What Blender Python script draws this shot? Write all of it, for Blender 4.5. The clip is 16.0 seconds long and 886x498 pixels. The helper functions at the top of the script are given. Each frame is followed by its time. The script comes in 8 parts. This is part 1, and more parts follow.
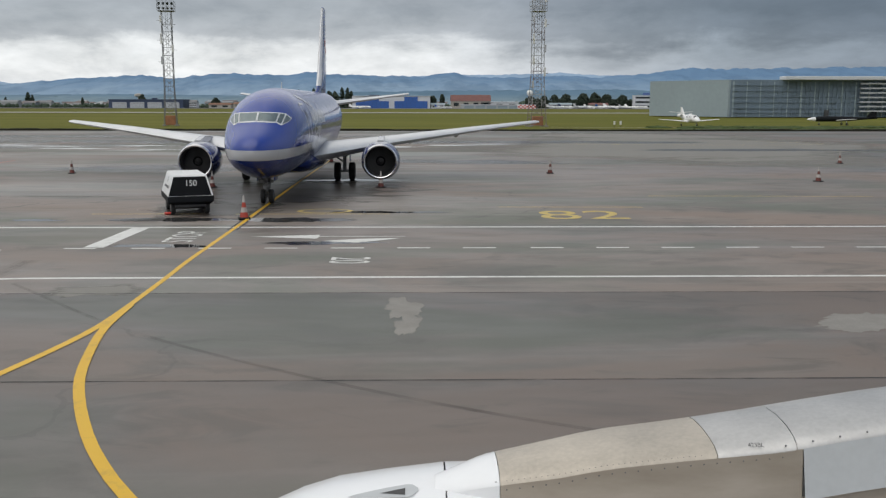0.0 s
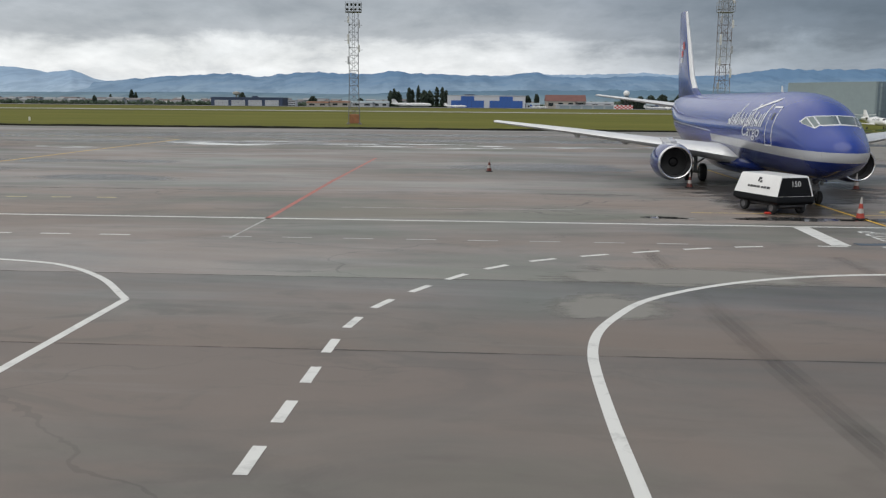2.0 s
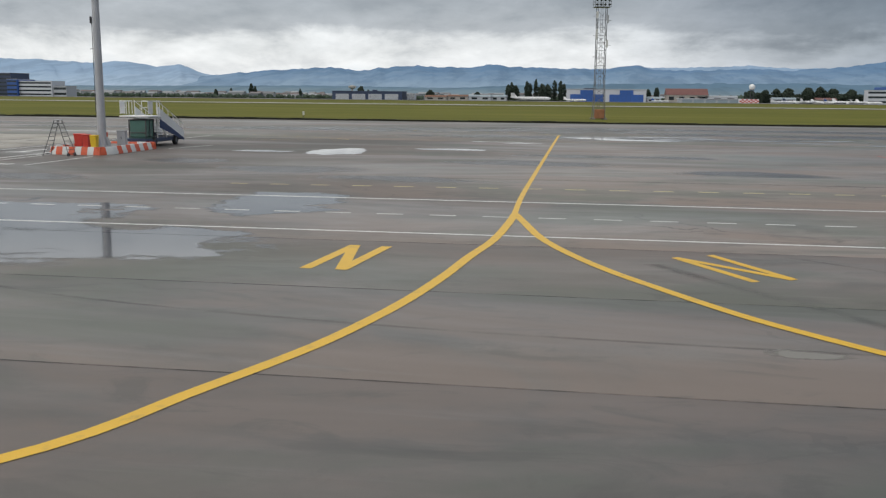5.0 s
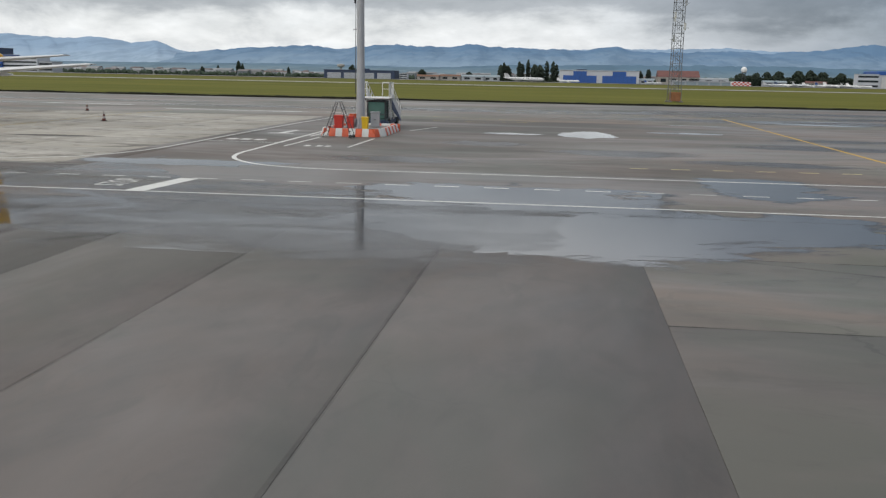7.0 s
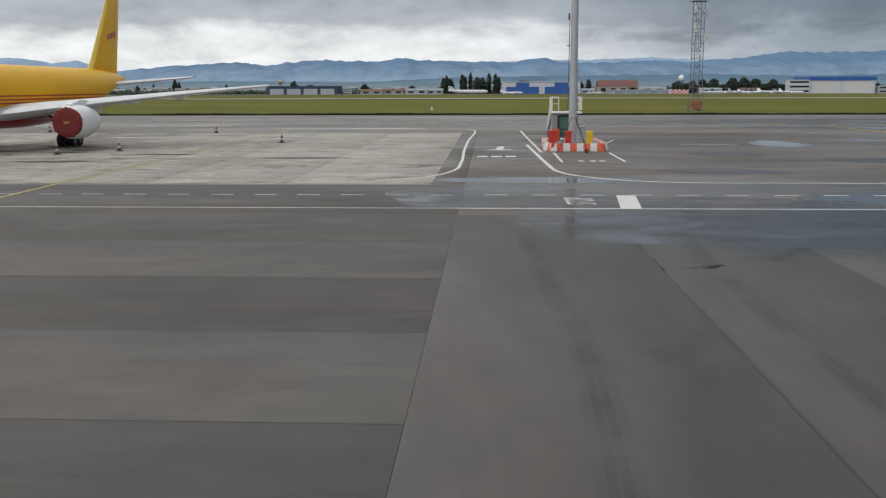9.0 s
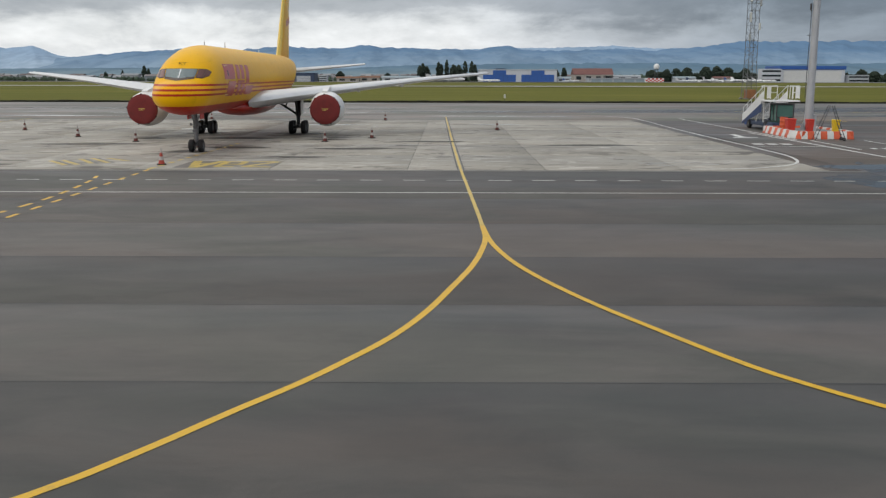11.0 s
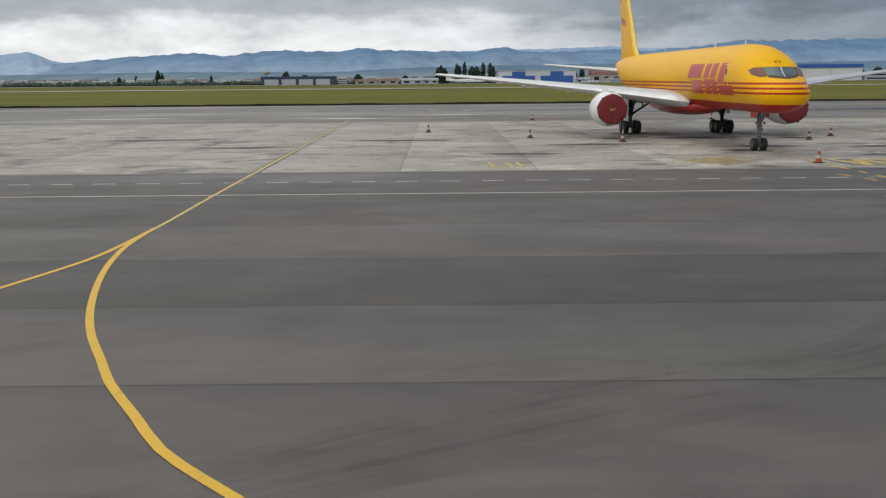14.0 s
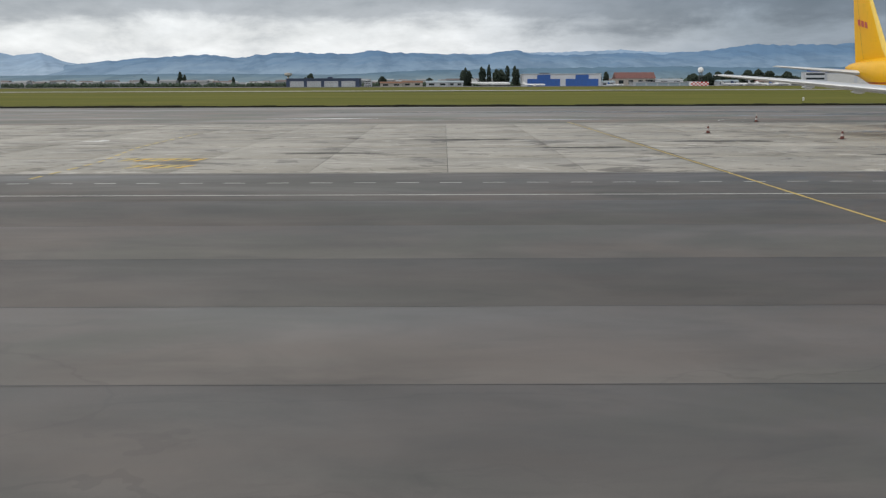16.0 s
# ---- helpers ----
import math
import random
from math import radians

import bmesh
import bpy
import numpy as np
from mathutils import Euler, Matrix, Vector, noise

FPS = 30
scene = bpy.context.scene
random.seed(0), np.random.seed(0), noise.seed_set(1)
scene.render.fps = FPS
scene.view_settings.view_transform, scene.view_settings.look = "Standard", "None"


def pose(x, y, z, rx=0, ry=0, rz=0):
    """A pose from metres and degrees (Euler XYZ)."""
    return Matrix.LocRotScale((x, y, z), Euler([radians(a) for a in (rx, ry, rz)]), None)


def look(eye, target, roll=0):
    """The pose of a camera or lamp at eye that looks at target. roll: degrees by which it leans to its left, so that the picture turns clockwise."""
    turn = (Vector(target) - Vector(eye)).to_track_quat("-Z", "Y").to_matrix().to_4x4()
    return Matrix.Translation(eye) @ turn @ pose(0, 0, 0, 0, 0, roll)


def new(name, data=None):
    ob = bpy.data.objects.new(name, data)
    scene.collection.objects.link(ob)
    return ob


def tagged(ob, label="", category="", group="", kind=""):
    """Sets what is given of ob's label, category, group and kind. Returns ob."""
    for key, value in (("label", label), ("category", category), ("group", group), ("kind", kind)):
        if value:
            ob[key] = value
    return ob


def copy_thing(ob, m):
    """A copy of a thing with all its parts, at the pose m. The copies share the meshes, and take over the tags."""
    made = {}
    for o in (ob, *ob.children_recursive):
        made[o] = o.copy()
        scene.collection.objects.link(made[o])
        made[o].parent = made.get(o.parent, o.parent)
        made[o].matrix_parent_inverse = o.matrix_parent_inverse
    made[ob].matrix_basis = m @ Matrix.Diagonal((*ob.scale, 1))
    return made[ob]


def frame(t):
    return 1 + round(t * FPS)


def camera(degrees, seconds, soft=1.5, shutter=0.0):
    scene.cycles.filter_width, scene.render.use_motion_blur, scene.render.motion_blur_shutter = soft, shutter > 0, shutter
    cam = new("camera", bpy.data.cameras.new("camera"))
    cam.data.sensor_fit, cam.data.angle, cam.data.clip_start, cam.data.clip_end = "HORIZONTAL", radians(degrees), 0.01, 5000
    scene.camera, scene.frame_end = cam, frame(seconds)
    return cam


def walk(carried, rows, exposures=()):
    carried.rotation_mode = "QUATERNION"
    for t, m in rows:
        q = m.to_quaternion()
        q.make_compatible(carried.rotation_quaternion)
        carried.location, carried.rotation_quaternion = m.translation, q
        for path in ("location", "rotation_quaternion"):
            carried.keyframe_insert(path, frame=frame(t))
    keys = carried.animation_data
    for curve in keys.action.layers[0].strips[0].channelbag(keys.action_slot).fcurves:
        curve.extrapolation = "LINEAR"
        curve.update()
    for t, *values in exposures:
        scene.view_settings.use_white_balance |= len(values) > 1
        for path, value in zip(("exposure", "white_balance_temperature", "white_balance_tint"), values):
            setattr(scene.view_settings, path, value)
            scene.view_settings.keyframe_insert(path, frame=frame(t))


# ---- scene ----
from mathutils import geometry

cam = camera(51.0, 16.0, soft=1.3)
PATH = [
    (0, (132.588, 6.71, 4.478), (132.634, 8.685, 4.164), 0.1),
    (0.5, (127.268, 6.288, 4.522), (127.301, 8.262, 4.205), 0.2),
    (1, (121.9, 5.864, 4.535), (121.882, 7.836, 4.199), 0.1),
    (1.5, (116.613, 5.398, 4.522), (116.538, 7.377, 4.243), -0.2),
    (2, (111.299, 4.939, 4.526), (111.186, 6.911, 4.21), 0.5),
    (2.5, (106.026, 4.452, 4.496), (105.836, 6.41, 4.139), 0.1),
    (3, (100.649, 3.89, 4.54), (100.424, 5.845, 4.187), -0.4),
    (3.5, (95.288, 3.181, 4.53), (95.019, 5.135, 4.202), -0.4),
    (4, (89.992, 2.227, 4.551), (89.695, 4.173, 4.194), 0.1),
    (4.5, (84.733, 1.192, 4.601), (84.442, 3.136, 4.234), 0.2),
    (5, (79.332, 0.336, 4.58), (79.03, 2.285, 4.249), 0.5),
    (5.2, (77.204, 0.01, 4.573), (76.9, 1.958, 4.238), 0.7),
    (7.3, (54.837, -3.277, 4.572), (54.608, -1.325, 4.199), 0.8),
    (7.5, (52.66, -3.584, 4.548), (52.445, -1.63, 4.179), 0.5),
    (8, (47.277, -4.211, 4.539), (47.097, -2.251, 4.182), 0.5),
    (8.2, (45.165, -4.397, 4.556), (45.004, -2.435, 4.204), 0.3),
    (10.3, (22.764, -6.07, 4.58), (22.725, -4.1, 4.239), -0.0),
    (10.5, (20.562, -6.2, 4.586), (20.530, -4.233, 4.229), -0.0),
    (11, (15.184, -6.493, 4.615), (15.174, -4.528, 4.246), 0.1),
    (11.5, (9.385, -6.786, 4.592), (9.388, -4.818, 4.241), 0.1),
    (12, (3.673, -6.952, 4.633), (3.678, -4.986, 4.268), -0.2),
    (12.5, (-2.064, -7.016, 4.607), (-2.059, -5.046, 4.261), -0.2),
    (13, (-7.799, -6.888, 4.574), (-7.791, -4.92, 4.219), -0.2),
    (13.5, (-13.559, -6.621, 4.575), (-13.552, -4.654, 4.213), -0.5),
    (14, (-19.246, -6.394, 4.546), (-19.239, -4.427, 4.181), -0.5),
    (14.5, (-24.915, -6.381, 4.515), (-24.906, -4.414, 4.15), -0.4),
    (15, (-30.60, -6.338, 4.519), (-30.594, -4.373, 4.148), -0.4),
    (15.5, (-36.11, -6.241, 4.513), (-36.11, -4.276, 4.137), -0.5),
    (16, (-41.976, -6.185, 4.467), (-41.979, -4.218, 4.108), -0.2),
]
walk(cam, [(t, look(e, g, r)) for t, e, g, r in PATH])


# ---- light: overcast sky over the airfield, soft sun behind cloud ----
world = bpy.data.worlds.new("overcast")
scene.world = world
world.use_nodes = True
wn, wl = world.node_tree.nodes, world.node_tree.links
wn.clear()


def wmath(op, a, b=None):
    n = wn.new("ShaderNodeMath")
    n.operation = op
    for i, v in enumerate((a, b)):
        if v is None:
            continue
        if isinstance(v, (int, float)):
            n.inputs[i].default_value = v
        else:
            wl.new(v, n.inputs[i])
    return n.outputs[0]


def wramp(fac, stops, mode="LINEAR"):
    n = wn.new("ShaderNodeValToRGB")
    n.color_ramp.interpolation = mode
    while len(n.color_ramp.elements) < len(stops):
        n.color_ramp.elements.new(0.5)
    for e, (p, c) in zip(n.color_ramp.elements, stops):
        e.position, e.color = p, (*c, 1)
    wl.new(fac, n.inputs[0])
    return n.outputs[0]


def wmix(fac, a, b, mode="MIX"):
    n = wn.new("ShaderNodeMix")
    n.data_type, n.blend_type = "RGBA", mode
    for i, v in ((0, fac), (6, a), (7, b)):
        if isinstance(v, (int, float)):
            n.inputs[i].default_value = v
        elif isinstance(v, tuple):
            n.inputs[i].default_value = (*v, 1)
        else:
            wl.new(v, n.inputs[i])
    return n.outputs[2]


wt = wn.new("ShaderNodeTexCoord")
wsep = wn.new("ShaderNodeSeparateXYZ")
wl.new(wt.outputs["Generated"], wsep.inputs[0])
wx, wy, wz = wsep.outputs
# the cloud base, stretched low over the mountains
wmap = wn.new("ShaderNodeMapping")
wmap.inputs["Scale"].default_value = (8.5, 8.5, 21.0)
wl.new(wt.outputs["Generated"], wmap.inputs[0])
wbig = wn.new("ShaderNodeTexNoise")
wbig.inputs["Scale"].default_value, wbig.inputs["Detail"].default_value = 0.9, 9.0
wbig.inputs["Roughness"].default_value, wbig.inputs["Distortion"].default_value = 0.60, 0.2
wl.new(wmap.outputs[0], wbig.inputs["Vector"])
wmap2 = wn.new("ShaderNodeMapping")
wmap2.inputs["Scale"].default_value = (3.0, 3.0, 26.0)
wmap2.inputs["Location"].default_value = (1.7, 0.3, 2.2)
wl.new(wt.outputs["Generated"], wmap2.inputs[0])
wlow = wn.new("ShaderNodeTexNoise")
wlow.inputs["Scale"].default_value, wlow.inputs["Detail"].default_value = 1.0, 5.0
wl.new(wmap2.outputs[0], wlow.inputs["Vector"])
# height over the horizon, made uneven by the clouds' own shapes
lift = wmath("ADD", wz, wmath("MULTIPLY", wmath("SUBTRACT", wlow.outputs[0], 0.5), 0.06))
lift = wmath("ADD", lift, wmath("MULTIPLY", wmath("SUBTRACT", wbig.outputs[0], 0.5), 0.075))
tone = wramp(lift, [(0.0, (0.66, 0.71, 0.76)), (0.022, (0.87, 0.885, 0.905)), (0.046, (0.73, 0.748, 0.768)), (0.062, (0.44, 0.463, 0.50)),
                    (0.095, (0.365, 0.393, 0.43)), (0.13, (0.42, 0.443, 0.475)), (0.19, (0.76, 0.77, 0.78)), (0.5, (0.995, 0.985, 0.968)), (1.0, (1.17, 1.15, 1.115))])
puff = wramp(wbig.outputs[0], [(0.30, (1.16, 1.16, 1.16)), (0.5, (1.0, 1.0, 1.0)), (0.66, (0.76, 0.775, 0.80))])
cloud = wmix(1.0, tone, puff, "MULTIPLY")
wmap3 = wn.new("ShaderNodeMapping")
wmap3.inputs["Scale"].default_value = (15.0, 15.0, 44.0)
wl.new(wt.outputs["Generated"], wmap3.inputs[0])
wfine = wn.new("ShaderNodeTexNoise")
wfine.inputs["Scale"].default_value, wfine.inputs["Detail"].default_value = 1.0, 6.0
wfine.inputs["Roughness"].default_value, wfine.inputs["Distortion"].default_value = 0.55, 0.5
wl.new(wmap3.outputs[0], wfine.inputs["Vector"])
cloud = wmix(1.0, cloud, wramp(wfine.outputs[0], [(0.36, (0.94, 0.945, 0.95)), (0.5, (1.0, 1.0, 1.0)), (0.62, (1.05, 1.05, 1.05))]), "MULTIPLY")
# the cloud is thicker towards the east
east = wramp(wmath("ADD", wmath("MULTIPLY", wx, 0.5), 0.5), [(0.32, (1.06, 1.06, 1.05)), (0.5, (1.0, 1.0, 1.0)), (0.57, (0.69, 0.72, 0.77)), (0.65, (0.37, 0.42, 0.49)), (0.74, (0.28, 0.33, 0.41)), (1.0, (0.7, 0.72, 0.75))])
cloud = wmix(1.0, cloud, east, "MULTIPLY")
sky = wn.new("ShaderNodeTexSky")
sky.sky_type = "NISHITA"
sky.sun_disc = False
sky.sun_elevation, sky.sun_rotation = radians(48), radians(200)
skyc = wmix(1.0, sky.outputs[0], (0.11, 0.11, 0.11), "MULTIPLY")
final = wmix(0.90, skyc, cloud)
wbg = wn.new("ShaderNodeBackground")
wbg.inputs["Strength"].default_value = 1.0
wl.new(final, wbg.inputs["Color"])
wout = wn.new("ShaderNodeOutputWorld")
wl.new(wbg.outputs[0], wout.inputs[0])

sun = new("sun", bpy.data.lights.new("sun", "SUN"))
sun.data.energy, sun.data.angle, sun.data.color = 0.9, radians(70), (1.0, 0.97, 0.92)
sun.matrix_world = look((0, 0, 50), (0.35 * 50, 0.62 * 50, 0))


# ---- building blocks ----
class Shape:
    """Points and faces of one mesh."""

    def __init__(self):
        self.v, self.f = [], []

    def add(self, verts, faces):
        k = len(self.v)
        self.v += [tuple(p) for p in verts]
        self.f += [tuple(i + k for i in f) for f in faces]
        return self

    def box(self, c, s, rot=0.0, ch=0.0, m=None):
        """A box by its centre and size, turned about z, with its edges cut by ch."""
        hx, hy, hz = s[0] / 2, s[1] / 2, s[2] / 2
        mm = m or (Matrix.Translation(c) @ Matrix.Rotation(rot, 4, "Z"))
        if ch <= 0:
            pts = [(x, y, z) for z in (-hz, hz) for x, y in ((-hx, -hy), (hx, -hy), (hx, hy), (-hx, hy))]
            fs = [(3, 2, 1, 0), (4, 5, 6, 7), (0, 1, 5, 4), (1, 2, 6, 5), (2, 3, 7, 6), (3, 0, 4, 7)]
            return self.add([mm @ Vector(p) for p in pts], fs)
        ch = min(ch, hx * 0.9, hy * 0.9, hz * 0.9)
        rings = []
        for z, e in ((-hz, ch), (-hz + ch, 0), (hz - ch, 0), (hz, ch)):
            a, b, q = hx - e, hy - e, ch
            rings.append([mm @ Vector(p) for p in ((-a + q, -b, z), (a - q, -b, z), (a, -b + q, z), (a, b - q, z), (a - q, b, z),
                                                     (-a + q, b, z), (-a, b - q, z), (-a, -b + q, z))])
        return self.loft(rings)

    def loft(self, rings, caps=True, closed=True):
        n = len(rings[0])
        verts = [p for r in rings for p in r]
        faces = []
        for i in range(len(rings) - 1):
            for j in range(n if closed else n - 1):
                a, b = i * n + j, i * n + (j + 1) % n
                faces.append((a, b, b + n, a + n))
        if caps:
            faces.append(tuple(range(n))[::-1])
            faces.append(tuple((len(rings) - 1) * n + j for j in range(n)))
        return self.add(verts, faces)

    def rod(self, p0, p1, r0, r1=None, n=10):
        p0, p1 = Vector(p0), Vector(p1)
        r1 = r0 if r1 is None else r1
        q = (p1 - p0).to_track_quat("Z", "Y")
        rings = []
        for p, r in ((p0, r0), (p1, r1)):
            rings.append([p + q @ Vector((r * math.cos(2 * math.pi * j / n), r * math.sin(2 * math.pi * j / n), 0)) for j in range(n)])
        return self.loft(rings)

    def lathe(self, profile, origin, axis, n=32, squash=None, caps=False):
        """Turn (along, radius) pairs round an axis through origin."""
        o, a = Vector(origin), Vector(axis).normalized()
        q = a.to_track_quat("Z", "Y")
        rings = []
        for s, r in profile:
            ring = []
            for j in range(n):
                t = 2 * math.pi * j / n
                p = o + a * s + q @ Vector((r * math.cos(t), r * math.sin(t), 0))
                if squash:
                    p.z = o.z + (p.z - o.z) * (squash if p.z < o.z else 1.0)
                ring.append(p)
            rings.append(ring)
        return self.loft(rings, caps=caps)

    def prism(self, pts, z0, z1):
        n = len(pts)
        verts = [(x, y, z0) for x, y in pts] + [(x, y, z1) for x, y in pts]
        faces = [tuple(range(n))[::-1], tuple(range(n, 2 * n))] + [(i, (i + 1) % n, (i + 1) % n + n, i + n) for i in range(n)]
        return self.add(verts, faces)

    def ball(self, c, r, n=12, m=8, sz=1.0):
        rings = []
        for i in range(m + 1):
            t = math.pi * i / m
            rr = max(r * math.sin(t), 1e-4)
            rings.append([(c[0] + rr * math.cos(2 * math.pi * j / n), c[1] + rr * math.sin(2 * math.pi * j / n), c[2] - r * sz * math.cos(t)) for j in range(n)])
        return self.loft(rings)


def mesh_of(name, s, sharp=40):
    me = bpy.data.meshes.new(name)
    me.from_pydata(s.v, [], s.f)
    me.update()
    bm = bmesh.new()
    bm.from_mesh(me)
    bmesh.ops.recalc_face_normals(bm, faces=bm.faces)
    bm.to_mesh(me)
    bm.free()
    if sharp:
        me.polygons.foreach_set("use_smooth", [True] * len(me.polygons))
        me.set_sharp_from_angle(angle=radians(sharp))
    return me


def part(name, s, material, parent=None, label="", sharp=40):
    """One mesh object, under a thing or a part."""
    ob = new(name, mesh_of(name, s, sharp))
    ob.data.materials.append(material)
    if parent is not None:
        ob.parent = parent
    if label:
        ob["label"] = label
    return ob


def thing(name, s, material, label, category, group="", kind="", sharp=40):
    return tagged(part(name, s, material, None, "", sharp), label, category, group, kind)


def base(name, m, label, category, group="", kind=""):
    ob = new(name)
    ob.empty_display_size = 0.5
    ob.matrix_world = m
    return tagged(ob, label, category, group, kind)


def writing(text, size, m, material, parent=None, name="lettering", label="", stretch=1.0):
    """Words in the built-in font, flat, as a mesh."""
    cu = bpy.data.curves.new("words", "FONT")
    cu.body, cu.size, cu.align_x, cu.align_y = text, size, "CENTER", "CENTER"
    tmp = bpy.data.objects.new("words", cu)
    me = bpy.data.meshes.new_from_object(tmp)
    bpy.data.objects.remove(tmp)
    bpy.data.curves.remove(cu)
    me.transform(m @ Matrix.Diagonal((1, stretch, 1, 1)))
    me.name = name
    me.materials.clear()
    me.materials.append(material)
    ob = new(name, me)
    if parent is not None:
        ob.parent = parent
    if label:
        ob["label"] = label
    return ob


# ---- materials ----
class Nodes:
    """A short way to write one node material."""

    def __init__(self, name):
        self.m = bpy.data.materials.new(name)
        self.m.use_nodes = True
        self.n, self.l = self.m.node_tree.nodes, self.m.node_tree.links
        self.b = self.n["Principled BSDF"]
        self.tc = self.n.new("ShaderNodeTexCoord")
        self.swapped = None

    def put(self, v, sock):
        if isinstance(v, (int, float)):
            sock.default_value = v
        elif isinstance(v, tuple):
            sock.default_value = (*v, 1) if len(v) == 3 and sock.type == "RGBA" else v
        else:
            self.l.new(v, sock)

    def math(self, op, a, b=0.0, clamp=False):
        n = self.n.new("ShaderNodeMath")
        n.operation, n.use_clamp = op, clamp
        self.put(a, n.inputs[0])
        self.put(b, n.inputs[1])
        return n.outputs[0]

    def mix(self, f, a, b, mode="MIX"):
        n = self.n.new("ShaderNodeMix")
        n.data_type, n.blend_type = "RGBA", mode
        self.put(f, n.inputs[0])
        self.put(a, n.inputs[6])
        self.put(b, n.inputs[7])
        return n.outputs[2]

    def noise(self, scale, detail=3.0, rough=0.55, stretch=None, coords="Object", distort=0.0):
        n = self.n.new("ShaderNodeTexNoise")
        n.inputs["Scale"].default_value, n.inputs["Detail"].default_value = scale, detail
        n.inputs["Roughness"].default_value, n.inputs["Distortion"].default_value = rough, distort
        src = self.swapped if self.swapped is not None else self.tc.outputs[coords]
        if stretch:
            mp = self.n.new("ShaderNodeMapping")
            mp.inputs["Scale"].default_value = stretch
            self.l.new(src, mp.inputs[0])
            src = mp.outputs[0]
        self.l.new(src, n.inputs["Vector"])
        return n.outputs[0]

    def ramp(self, f, stops):
        n = self.n.new("ShaderNodeValToRGB")
        while len(n.color_ramp.elements) < len(stops):
            n.color_ramp.elements.new(0.5)
        for e, (p, c) in zip(n.color_ramp.elements, stops):
            e.position, e.color = p, ((*c, 1) if isinstance(c, tuple) else (c, c, c, 1))
        self.put(f, n.inputs[0])
        return n.outputs[0]

    def axes(self):
        n = self.n.new("ShaderNodeSeparateXYZ")
        self.l.new(self.tc.outputs["Object"], n.inputs[0])
        return n.outputs

    def random(self):
        return self.n.new("ShaderNodeObjectInfo").outputs["Random"]

    def band(self, v, lo, hi):
        return self.math("MULTIPLY", self.math("GREATER_THAN", v, lo), self.math("LESS_THAN", v, hi))

    def bump(self, h, strength=0.3, dist=0.01):
        n = self.n.new("ShaderNodeBump")
        n.inputs["Strength"].default_value, n.inputs["Distance"].default_value = strength, dist
        self.l.new(h, n.inputs["Height"])
        self.l.new(n.outputs[0], self.b.inputs["Normal"])

    def done(self, color, rough=0.5, metal=0.0, coat=0.0, spec=0.5):
        self.put(color, self.b.inputs["Base Color"])
        self.put(rough, self.b.inputs["Roughness"])
        self.put(metal, self.b.inputs["Metallic"])
        self.put(coat, self.b.inputs["Coat Weight"])
        self.put(spec, self.b.inputs["Specular IOR Level"])
        return self.m


def paint(name, col, rough=0.4, metal=0.0, var=0.18, scale=1.5, coat=0.0, bump=0.0, spec=0.5):
    """Plain surface with grime at two scales."""
    k = Nodes(name)
    big = k.noise(scale, 4)
    fine = k.noise(scale * 14, 3)
    f = k.math("ADD", k.math("MULTIPLY", big, 0.65), k.math("MULTIPLY", fine, 0.35))
    lo, hi = tuple(c * (1 - var) for c in col), tuple(min(1, c * (1 + var * 0.6)) for c in col)
    c = k.ramp(f, [(0.3, lo), (0.7, hi)])
    r = k.math("ADD", k.math("MULTIPLY", big, 0.2), rough - 0.1)
    if bump:
        k.bump(fine, bump, 0.01)
    return k.done(c, r, metal, coat, spec)


